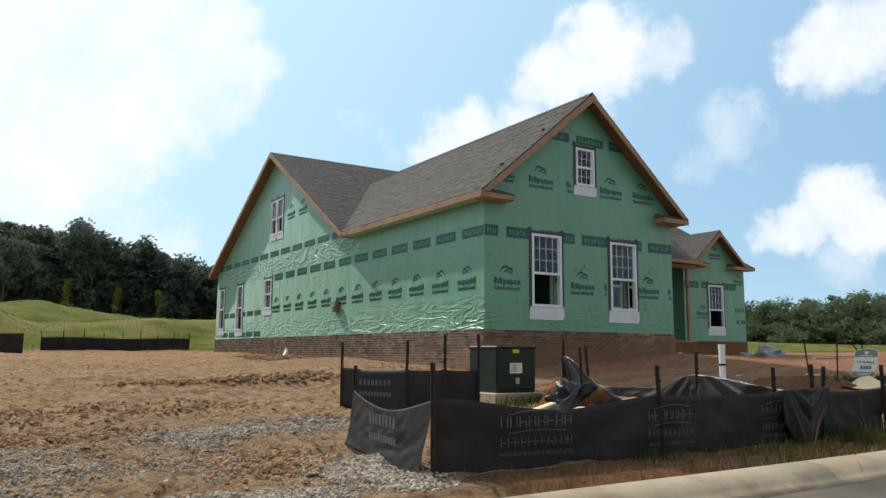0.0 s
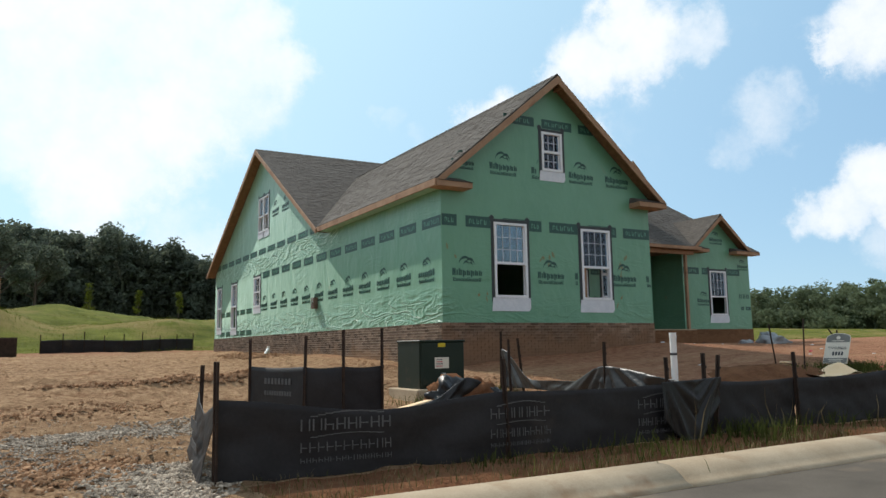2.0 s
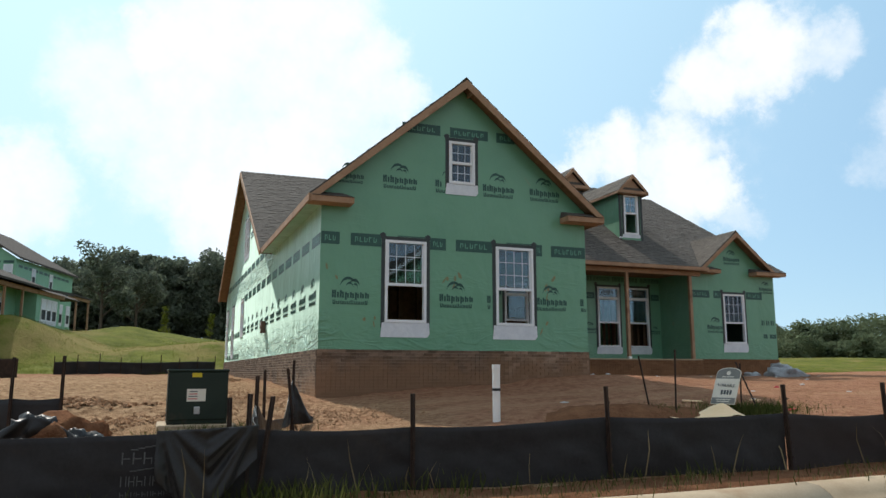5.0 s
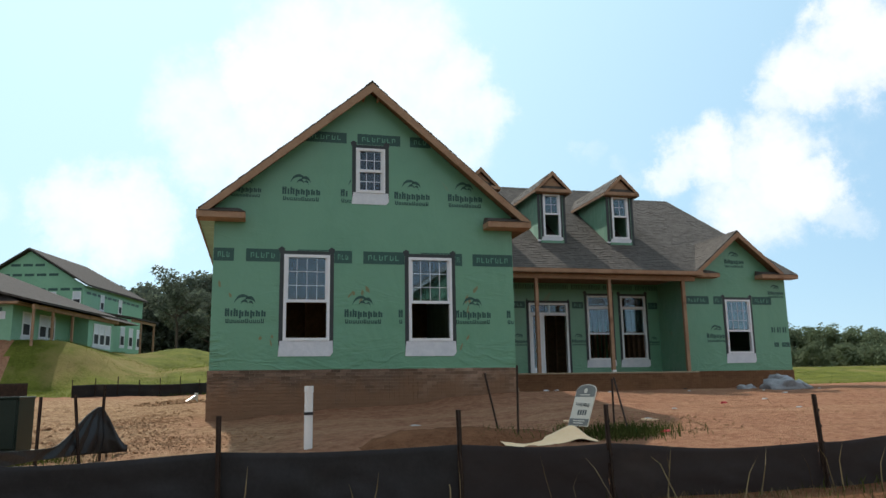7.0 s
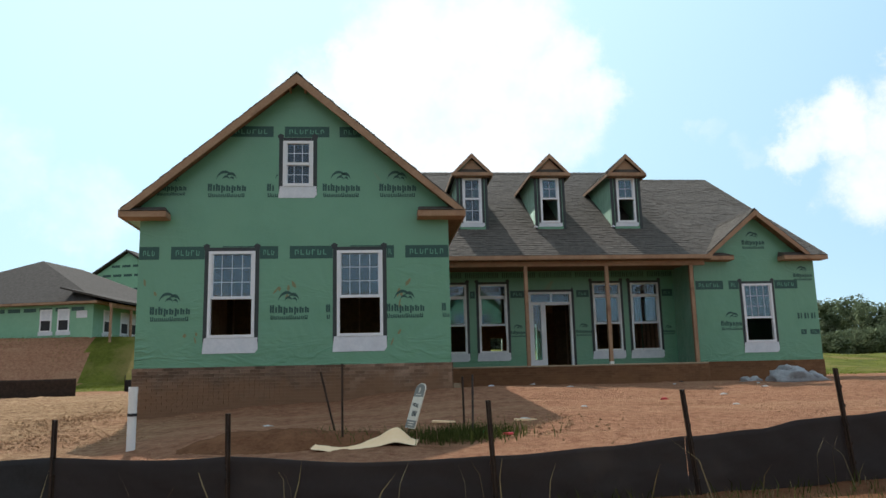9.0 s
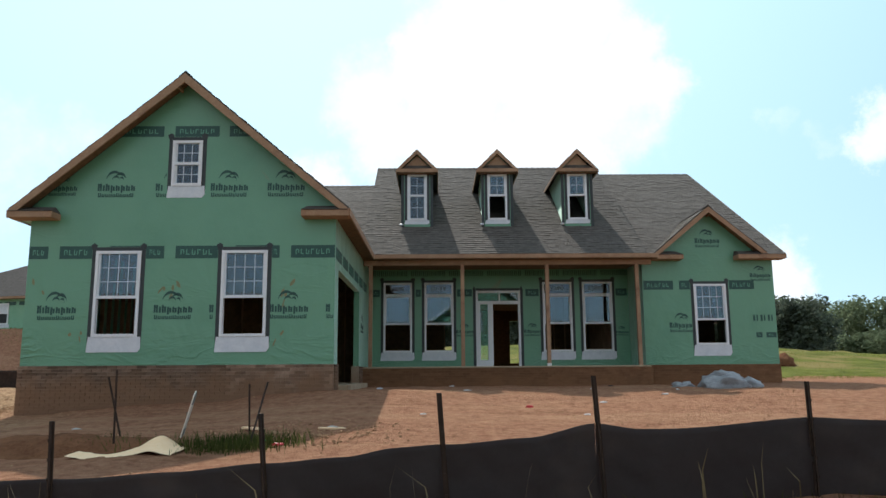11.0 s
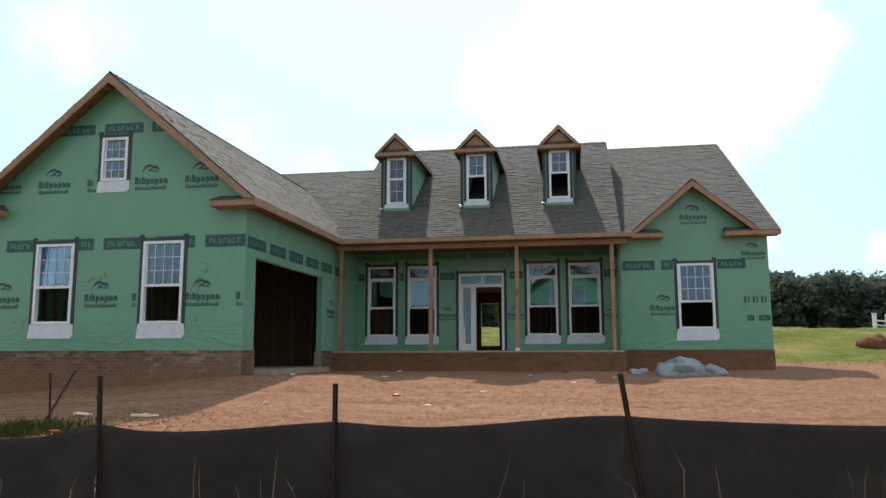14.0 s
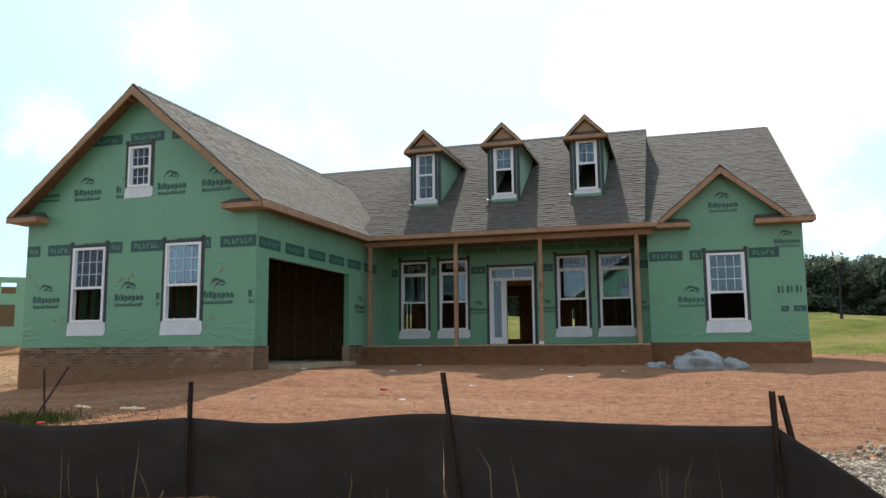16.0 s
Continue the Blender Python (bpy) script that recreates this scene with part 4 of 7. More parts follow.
def house_trim():
    up = Vector((0, 0, 1))
    rake_pair("rake_board", A_MID, A_RIDGE, A_L, A_R, A_EAVE, A_Y, 0.21, house)
    rake_pair("rake_board", B_MID, B_RIDGE, B_L, B_R, 5.34, B_Y, 0.18, house)
    # gable soffit frames: lookouts under the overhang
    for mid, ridge, tip, eave, y0, y1 in ((A_MID, A_RIDGE, A_L, A_EAVE, A_Y, 0), (A_MID, A_RIDGE, A_R, A_EAVE, A_Y, 0), (B_MID, B_RIDGE, B_L, 5.34, B_Y, Y_B), (B_MID, B_RIDGE, B_R, 5.34, B_Y, Y_B)):
        bm = bmesh.new()
        a, b = Vector((tip, y0, eave - 0.10)), Vector((mid, y0, ridge - 0.10))
        e = Vector((0, y1 - y0 - 0.005, 0))
        hexa(bm, [a, b, b + e, a + e, a - up * 0.02, b - up * 0.02, b + e - up * 0.02, a + e - up * 0.02])
        bmesh.ops.recalc_face_normals(bm, faces=bm.faces)
        part("gable_soffit", bm, "osb", house)
        for s in (0.955,):
            c = Vector((tip, y0, eave)).lerp(Vector((mid, y0, ridge)), s)
            bm = bmesh.new()
            box(bm, c.x - 0.02, c.x + 0.02, y0, y1 - 0.005, c.z - 0.21, c.z - 0.125)
            soften(bm, 0.003)
            part("lookout", bm, "lumber", house)
    # eave returns: short boxes with a sloping cover at the foot of each gable
    for x0, x1, y0, y1, z in ((-0.30, 0.62, A_Y - 0.05, 0, 5.11), (5.80, 6.78, A_Y - 0.05, 0, 5.11), (15.02, 15.95, B_Y - 0.05, Y_B, 5.14), (17.58, 19.0, B_Y - 0.05, Y_B, 5.14)):
        bm = bmesh.new()
        box(bm, x0, x1, y0, y1 - 0.004, z, z + 0.13)
        soften(bm, 0.006)
        r = part("eave_return", bm, "lumber", house, "raw pine eave return with a shingled top")
        bm = bmesh.new()
        hexa(bm, [(x0, y0 - 0.02, z + 0.135), (x1, y0 - 0.02, z + 0.135), (x1, y1 - 0.004, z + 0.135), (x0, y1 - 0.004, z + 0.135),
                  (x0 + 0.08, y1 - 0.12, z + 0.27), (x1 - 0.18, y1 - 0.12, z + 0.27), (x1 - 0.12, y1 - 0.004, z + 0.29), (x0 + 0.04, y1 - 0.004, z + 0.29)])
        bmesh.ops.recalc_face_normals(bm, faces=bm.faces)
        part("return_cover", bm, "shingle", r)
    # fascias along the eaves, soffits behind them
    board("fascia", (A_L, A_Y, A_EAVE - 0.02), (A_L, 7.38, A_EAVE - 0.02), 0.16, 0.035, (-1, 0, 0), house)
    board("fascia", (A_R, A_Y, A_EAVE - 0.02), (A_R, M_EAVE_Y, A_EAVE - 0.02), 0.16, 0.035, (1, 0, 0), house)
    board("fascia", (A_R - 0.2, M_EAVE_Y, M_EAVE - 0.01), (X_B + 0.30, M_EAVE_Y, M_EAVE - 0.01), 0.12, 0.035, (0, -1, 0), house)
    for nm, a, b in (("soffit", (A_L, A_Y + 0.4, 5.14), (0, 7.35, 5.15)), ("soffit", (W_A, A_Y + 0.4, 5.14), (A_R, M_EAVE_Y, 5.15)), ("soffit", (W_A, M_EAVE_Y, 5.12), (X_B + 0.28, 6.1, 5.135))):
        bm = bmesh.new()
        box(bm, a[0], b[0], a[1], b[1], a[2], b[2])
        part(nm, bm, "wrap" if a[1] < 3 and a[0] < 1 else "osb", house)
    # left gable rakes
    for tip, z in ((7.3, c_plane(7.3)), (22.65, 5.12)):
        a, b = Vector((-0.36, tip, z - 0.012)), Vector((-0.36, C_RIDGE_Y, C_RIDGE - 0.012))
        bm = bmesh.new()
        d, o = Vector((0, 0, -0.19)), Vector((-0.04, 0, 0))
        hexa(bm, [a, b, b + d, a + d * 0.8, a + o, b + o, b + d + o, a + d * 0.8 + o])
        soften(bm, 0.004)
        part("rake_board", bm, "lumber", house, "raw pine rake board")
        bm = bmesh.new()
        s = Vector((0.35, 0, 0))
        a, b = a - up * 0.09, b - up * 0.09
        hexa(bm, [a, b, b + s, a + s, a - up * 0.02, b - up * 0.02, b + s - up * 0.02, a + s - up * 0.02])
        bmesh.ops.recalc_face_normals(bm, faces=bm.faces)
        part("gable_soffit", bm, "osb", house)
    # right gable rake
    for tip, z in ((R_EAVE_Y, R_EAVE), (22.65, 5.1)):
        a, b = Vector((R_R, tip, z - 0.012)), Vector((R_R, R_RIDGE_Y, R_RIDGE - 0.012))
        bm = bmesh.new()
        d, o = Vector((0, 0, -0.18)), Vector((0.035, 0, 0))
        hexa(bm, [a, b, b + d, a + d * 0.8, a + o, b + o, b + d + o, a + d * 0.8 + o])
        soften(bm, 0.004)
        part("rake_board", bm, "lumber", house)
    # porch beam, posts and ceiling
    bm = bmesh.new()
    box(bm, W_A + 0.01, X_B + 0.16, 6.12, 6.25, 4.98, 5.27)
    soften(bm, 0.006)
    part("porch_beam", bm, "lumber", house, "raw pine porch beam")
    for x in (6.70, 9.39, 11.88, 14.53):
        bm = bmesh.new()
        box(bm, x - 0.055, x + 0.055, 6.13, 6.24, FLOOR - 0.02, 4.98)
        soften(bm, 0.006)
        post = part("porch_post", bm, "lumber", house, "temporary pine post")
        if x > 11 and x < 13:
            bm = bmesh.new()
            box(bm, x - 0.07, x + 0.05, 6.08, 6.20, FLOOR - 0.02, FLOOR + 0.06)
            soften(bm, 0.008)
            part("post_base", bm, "pvc", post)
    bm = bmesh.new()
    box(bm, W_A + 0.01, X_B - 0.01, 6.13, Y_P - 0.01, 5.14, 5.17)
    part("porch_ceiling", bm, "osb", house)


house_trim()


def window(parent, face, u0, u1, v0, v1, meet, lower_open=True, cols=3, rows=2, transom=0.0, sill=0.32, tape=True):
    """A white double-hung window with taped edges and a flashing apron below."""
    e = new("window")
    e.location = face.at((u0 + u1) / 2, v0)
    e.matrix_basis = Matrix.Translation(e.location)
    e.parent = parent
    e.matrix_parent_inverse = Matrix.Identity(4)
    inv = e.matrix_basis.inverted()

    def p(name, bm, mat, label=""):
        bmesh.ops.recalc_face_normals(bm, faces=bm.faces)
        ob = part(name, bm, mat, e, label)
        ob.matrix_parent_inverse = inv
        return ob

    if parent.type == "EMPTY":
        e.matrix_parent_inverse = parent.matrix_basis.inverted()
    fw = 0.06
    bm = bmesh.new()
    for a, b, c, d in ((u0, u0 + fw, v0, v1), (u1 - fw, u1, v0, v1), (u0 + fw, u1 - fw, v0, v0 + fw), (u0 + fw, u1 - fw, v1 - fw, v1)):
        face.block(bm, a, b, c, d, -0.09, 0.03)
    p("window_frame", bm, "vinyl")
    bm = bmesh.new()
    face.block(bm, u0 + fw, u1 - fw, meet - 0.03, meet + 0.03, -0.06, 0.012)
    p("meeting_rail", bm, "vinyl")
    top = v1 - fw
    if transom:
        bm = bmesh.new()
        face.block(bm, u0 + fw, u1 - fw, transom - 0.05, transom + 0.05, -0.06, 0.02)
        p("transom_bar", bm, "vinyl")
        bm = bmesh.new()
        face.block(bm, u0 + fw, u1 - fw, transom + 0.05, top, -0.035, -0.029)
        p("pane", bm, "glass").visible_shadow = False
        bm = bmesh.new()
        for i in range(5):
            s = u0 + 0.22 + (u1 - u0 - 0.44) * i / 5
            face.block(bm, s, s + 0.06, transom + 0.17, transom + 0.30, -0.028, -0.026)
        p("sticker", bm, "grey_panel", "grey pane sticker")
        top = transom - 0.05

    def sash(lo, hi, d, grid):
        bm = bmesh.new()
        face.block(bm, u0 + fw, u1 - fw, lo, hi, d, d + 0.006)
        p("pane", bm, "glass").visible_shadow = False
        bm = bmesh.new()
        for i in range(1, cols):
            s = u0 + fw + (u1 - u0 - 2 * fw) * i / cols
            face.block(bm, s - 0.0055, s + 0.0055, lo, hi, d + 0.008, d + 0.018)
        for i in range(1, rows):
            s = lo + (hi - lo) * i / rows
            face.block(bm, u0 + fw, u1 - fw, s - 0.0055, s + 0.0055, d + 0.0085, d + 0.0175)
        if grid:
            p("muntins", bm, "vinyl")
        else:
            bm.free()
        for a, b, c, g in ((u0 + fw, u0 + fw + 0.035, lo, hi), (u1 - fw - 0.035, u1 - fw, lo, hi)):
            bm = bmesh.new()
            face.block(bm, a, b, c, g, d - 0.01, d + 0.02)
            p("sash_stile", bm, "vinyl")

    sash(meet + 0.03, top, -0.03, not transom)
    if lower_open:
        sash(meet + 0.10, top - 0.02, -0.075, False)
    else:
        sash(v0 + fw, meet - 0.03, -0.05, True)
    if tape:
        bm = bmesh.new()
        t = 0.085
        for a, b in ((u0 - t, u0 - 0.002), (u1 + 0.002, u1 + t)):
            face.plate(bm, [(a, v0 - 0.10), (b, v0 - 0.12), (b, v1 + 0.03), ((a + b) / 2 + 0.06, v1 + 0.13), ((a + b) / 2 - 0.01, v1 + 0.17), ((a + b) / 2 - 0.08, v1 + 0.12), (a, v1 + 0.02)], 0.002, 0.007)
        face.block(bm, u0 + 0.002, u1 - 0.002, v1 + 0.002, v1 + 0.08, 0.002, 0.006)
        p("flashing_tape", bm, "tape", "dark flashing tape")
    if sill:
        bm = bmesh.new()
        face.plate(bm, [(u0 - 0.09, v0 - sill), (u1 + 0.02, v0 - sill), (u1 + 0.08, v0 - sill * 0.75), (u1 + 0.07, v0 - 0.002), (u0 - 0.06, v0 - 0.002)], 0.009, 0.014)
        p("sill_flashing", bm, "flash", "white flashing apron, slightly creased")
    return e


for u0, u1, v0, v1 in FRONT_WINDOWS:
    window(WALLS["front"], F_FRONT, u0, u1, v0, v1, 3.47, cols=4, rows=3)
window(WALLS["front"], F_FRONT, *GABLE_WINDOW, 6.36, lower_open=False, cols=3, rows=2, sill=0.26)
for i, (u0, u1, v0, v1) in enumerate(LEFT_WINDOWS):
    window(WALLS["left"], F_LEFT, u0, u1, v0, v1, (v0 + v1) / 2, cols=4, rows=2, lower_open=i > 0, sill=0.26)
window(WALLS["left"], F_LEFT, 13.65, 14.34, 6.15, 7.55, 6.8, cols=2, rows=1, sill=0.24)
window(WALLS["left"], F_LEFT, 14.36, 15.05, 6.15, 7.55, 6.8, cols=2, rows=1, sill=0.24)
window(WALLS["wing"], F_WING, *WING_WINDOW, 3.38, cols=4, rows=3)
for u0, u1, v0, v1 in PORCH_WINDOWS:
    window(WALLS["porch"], F_PORCH, u0, u1, v0, v1, 3.40, transom=4.30, cols=3, rows=2, sill=0.26)
for u0, u1, v0, v1 in ((11, 12, 2.8, 4.4),):
    window(WALLS["right"], F_RIGHT, u0, u1, v0, v1, 3.6)


def front_door():
    u0, u1, v0, v1 = DOOR
    f = F_PORCH
    bm = bmesh.new()
    for a, b, c, d in ((u0, u0 + 0.07, v0, v1), (u1 - 0.07, u1, v0, v1), (u0 + 0.07, u1 - 0.07, v1 - 0.07, v1), (u0 + 0.07, u1 - 0.07, 4.02, 4.12), (10.33, 10.43, v0, 4.02), (u0 + 0.07, 10.33, v0, v0 + 0.2),
                       (u0 + 0.07, u0 + 0.14, v0 + 0.2, 4.02), (10.27, 10.33, v0 + 0.2, 4.02)):
        f.block(bm, a, b, c, d, -0.12, 0.03)
    bmesh.ops.recalc_face_normals(bm, faces=bm.faces)
    fr = part("door_frame", bm, "vinyl", WALLS["porch"], "white entry frame with sidelight and transom, doorway open")
    bm = bmesh.new()
    f.block(bm, u0 + 0.14, 10.27, v0 + 0.2, 4.02, -0.05, -0.044)
    part("sidelight_pane", bm, "glass", fr).visible_shadow = False
    bm = bmesh.new()
    f.block(bm, u0 + 0.07, u1 - 0.07, 4.12, v1 - 0.07, -0.05, -0.044)
    part("transom_pane", bm, "glass", fr).visible_shadow = False
    bm = bmesh.new()
    f.block(bm, 10.62, 10.66, 4.12, v1 - 0.07, -0.06, 0.0)
    part("transom_muntin", bm, "vinyl", fr)
    bm = bmesh.new()
    for a, b in ((u0 - 0.09, u0 - 0.002), (u1 + 0.002, u1 + 0.09)):
        f.plate(bm, [(a, v0), (b, v0), (b, v1 + 0.03), ((a + b) / 2, v1 + 0.16), (a, v1 + 0.08)], 0.002, 0.007)
    f.block(bm, u0, u1, v1 + 0.002, v1 + 0.08, 0.002, 0.006)
    bmesh.ops.recalc_face_normals(bm, faces=bm.faces)
    part("flashing_tape", bm, "tape", fr)


front_door()


def dormer(x):
    y0, yr, ztip, zr, hw = 7.55, 7.33, 8.22, 8.88, 0.645
    d = new("dormer")
    d.location = (x, y0, m_plane(y0))
    d.matrix_basis = Matrix.Translation(d.location)
    d.parent = house
    d.matrix_parent_inverse = house.matrix_basis.inverted()
    inv = d.matrix_basis.inverted()

    def p(name, bm, mat, label=""):
        bmesh.ops.recalc_face_normals(bm, faces=bm.faces)
        ob = part(name, bm, mat, d, label)
        ob.matrix_parent_inverse = inv
        return ob

    f = Face((x, y0, 0), (1, 0, 0), (0, -1, 0))
    bm = bmesh.new()
    slope = (zr - ztip) / hw
    wall(bm, f, -0.46, 0.46, m_plane(y0) - 0.05, lambda u: zr - 0.1 - slope * abs(u), [(-0.31, 0.31, 6.62, 8.10)], thick=0.1, breaks=(0.0,))
    p("dormer_wall", bm, "wrap")
    for s in (-1, 1):
        g = Face((x + 0.46 * s, 0, 0), (0, 1, 0), (s, 0, 0))
        bm = bmesh.new()
        ye = M_EAVE_Y + (8.3 - M_EAVE) / M_PITCH
        g.plate(bm, [(y0 + 0.1, m_plane(y0 + 0.1)), (ye, 8.3), (y0 + 0.1, 8.3)], -0.08, 0)
        p("dormer_cheek", bm, "wrap", "green wrap with loose edges")
        # sloping roof with its fascia
        bm = bmesh.new()
        yt, yt2 = M_EAVE_Y + (ztip - M_EAVE) / M_PITCH, M_EAVE_Y + (zr - M_EAVE) / M_PITCH
        pts = [(x + s * hw, yr, ztip), (x + s * hw, yt, ztip), (x, yt2, zr), (x, yr, zr)]
        a = [bm.verts.new(q) for q in pts]
        b = [bm.verts.new((q[0], q[1], q[2] - 0.07)) for q in pts]
        bm.faces.new(a), bm.faces.new(b[::-1])
        for i in range(4):
            bm.faces.new((a[i], b[i], b[(i + 1) % 4], a[(i + 1) % 4]))
        p("dormer_roof", bm, "shingle")
        sh = shingle_courses(pts, d, int(x * 7) + s)
        sh.matrix_parent_inverse = inv
        bm = bmesh.new()
        a, b = Vector((x + s * hw, yr, ztip - 0.012)), Vector((x, yr, zr - 0.012))
        dn, o = Vector((0, 0, -0.15)), Vector((0, -0.035, 0))
        hexa(bm, [a, b, b + dn, a + dn * 0.7, a + o, b + o, b + dn + o, a + dn * 0.7 + o])
        p("rake_board", bm, "lumber")
        bm = bmesh.new()
        a, b = Vector((x + s * hw, yr, ztip - 0.02)), Vector((x + s * hw, yt, ztip - 0.02))
        o, dn = Vector((s * 0.025, 0, 0)), Vector((0, 0, -0.09))
        hexa(bm, [a, b, b + dn, a + dn, a + o, b + o, b + dn + o, a + dn + o])
        p("fascia", bm, "lumber")
        bm = bmesh.new()
        box(bm, x + s * 0.46 - 0.045, x + s * 0.46 + 0.045, y0 - 0.012, y0 + 0.03, m_plane(y0), 8.12)
        p("corner_tape", bm, "tape")
    # horizontal board and vent triangle in the gable
    bm = bmesh.new()
    box(bm, x - 0.60, x + 0.60, yr - 0.03, yr + 0.01, 8.13, 8.24)
    p("gable_board", bm, "lumber")
    bm = bmesh.new()
    f.plate(bm, [(-0.50, 8.245), (0.50, 8.245), (0.36, 8.36), (-0.36, 8.36)], 0.05, 0.16)
    p("return_cover", bm, "shingle")
    bm = bmesh.new()
    f.plate(bm, [(-0.34, 8.365), (0.34, 8.365), (0.0, 8.70)], 0.06, 0.13)
    p("gable_panel", bm, "lumber")
    bm = bmesh.new()
    box(bm, x - 0.6, x + 0.6, yr + 0.01, y0, 8.10, 8.125)
    p("soffit", bm, "osb")
    w = window(house, Face((x, y0, 0), (1, 0, 0), (0, -1, 0)), -0.31, 0.31, 6.62, 8.10, 7.42, lower_open=x > 9, cols=2, rows=2, sill=0.13)
    bm = bmesh.new()
    bmesh.ops.create_icosphere(bm, subdivisions=1, radius=0.06, matrix=Matrix.Translation((x - 0.5, y0 - 0.06, m_plane(y0) + 0.07)) @ Matrix.Diagonal((1.3, 0.8, 0.6, 1)))
    p("crumpled_flashing", bm, "flash")


for x in (8.03, 10.575, 13.12):
    dormer(x)


def interior():
    bm = bmesh.new()
    box(bm, 0.16, X_R - 0.16, Y_P + 0.16, Y_BACK - 0.16, FLOOR - 0.06, FLOOR)
    tagged(part("floor", bm, "osb"), "bare strand board subfloor inside the house", "floor", kind="structure")
    bm = bmesh.new()
    box(bm, 0.16, W_A - 0.16, 0.16, Y_P + 0.15, 1.50, 1.60)
    tagged(part("garage_floor", bm, "concrete"), "bare concrete garage slab", "floor", kind="structure")
    bm = bmesh.new()
    box(bm, 0.16, X_R - 0.16, Y_P + 0.16, Y_BACK - 0.16, 4.93, 4.97)
    box(bm, 0.16, W_A - 0.16, 0.16, Y_P + 0.15, 4.93, 4.97)
    box(bm, X_B + 0.16, X_R - 0.16, Y_B + 0.16, Y_P + 0.15, 4.93, 4.97)
    tagged(part("ceiling", bm, "osb"), "unfinished board ceiling", "ceiling", kind="structure")
    # stud partitions
    rows = [(F_GARAGE, 0.3, 8.2, -6.3, 1.6), (F_PORCH, 0.3, 6.3, -0.3, FLOOR), (F_PORCH, 0.3, 9.0, -5.2, FLOOR), (F_PORCH, 12.2, 18.5, -4.4, FLOOR), (F_LEFT, 9.0, 22.0, -6.4, FLOOR), (F_LEFT, 9.0, 22.0, -14.6, FLOOR)]
    for face, a, b, d, z in rows:
        ob = base("stud_partition", face.at((a + b) / 2, z, d), "raw pine stud partition inside the open house", "partition", "interior partitions")
        bm = bmesh.new()
        face.block(bm, a, b, z, z + 0.04, d, d + 0.09)
        part("sole_plate", bm, "lumber", ob)
        bm = bmesh.new()
        face.block(bm, a, b, 4.88, 4.925, d, d + 0.09)
        part("top_plate", bm, "lumber", ob)
        u = a
        while u < b - 0.03:
            bm = bmesh.new()
            face.block(bm, u, u + 0.04, z + 0.04, 4.88, d, d + 0.09)
            part("stud", bm, "lumber", ob)
            u += 0.41
    for x0, x1, y in ((6.6, 8.9, 13.2), (11.9, 14.5, 13.4), (14.7, 18.5, 11.0)):
        bm = bmesh.new()
        box(bm, x0, x1, y, y + 0.02, FLOOR, 4.92)
        tagged(part("board_wall", bm, "osb"), "strand board partition inside the open house", "wall", kind="structure")
    for i in range(9):
        bm = bmesh.new()
        box(bm, 0.4 + i * 0.66, 0.44 + i * 0.66, Y_P + 0.06, Y_P + 0.15, 1.6, 4.92)
        tagged(part("garage_stud", bm, "lumber"), "raw pine stud at the back of the garage", "stud", "garage studs")
    # a boarded wall between garage and house
    bm = bmesh.new()
    box(bm, 0.16, 6.32, Y_P + 0.155, Y_P + 0.175, 1.5, 4.92)
    tagged(part("board_wall", bm, "osb"), "dark strand board wall at the back of the garage", "wall", kind="structure")


interior()


def foundation(name, face, u0, u1, top=FLOOR, low=-0.6, thick=0.2, proud=0.02, mat="mortar"):
    bm = bmesh.new()
    face.block(bm, u0, u1, low, top - 0.003, -thick, proud)
    bmesh.ops.recalc_face_normals(bm, faces=bm.faces)
    return part(name, bm, mat, house, "brown brick foundation with pale mortar, clay splashed at its foot")


F_STOOP = Face((0, 6.05, 0), (1, 0, 0), (0, -1, 0))
FOUND = {
    "front": foundation("brick_foundation", F_FRONT, -0.02, W_A),
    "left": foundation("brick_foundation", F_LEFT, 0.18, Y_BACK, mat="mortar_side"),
    "g1": foundation("brick_foundation", F_GARAGE, 0.0, GARAGE[0]),
    "g2": foundation("brick_foundation", F_GARAGE, GARAGE[1], 6.05),
    "stoop": foundation("brick_foundation", F_STOOP, W_A + 0.02, X_B + 0.02, top=1.99, thick=2.2, mat="mortar_clay"),
    "wing": foundation("brick_foundation", F_WING, X_B + 0.02, X_R + 0.02, mat="mortar_clay"),
    "right": foundation("brick_foundation", F_RIGHT, Y_B + 0.2, Y_BACK),
}
bm = bmesh.new()
box(bm, W_A + 0.03, X_B - 0.01, 6.0, Y_P - 0.01, 1.99, FLOOR - 0.015)
soften(bm, 0.01)
part("porch_slab", bm, "concrete", house, "bare concrete porch slab")
bm = bmesh.new()
box(bm, W_A - 0.16, W_A + 0.25, GARAGE[0], GARAGE[1], 1.3, 1.605)
part("garage_sill", bm, "concrete", house)

# ---- printing on the wrap ----
GLYPHS = (0.62, 0.25, 0.55, 0.60, 0.45, 0.60, 0.55, 0.55)


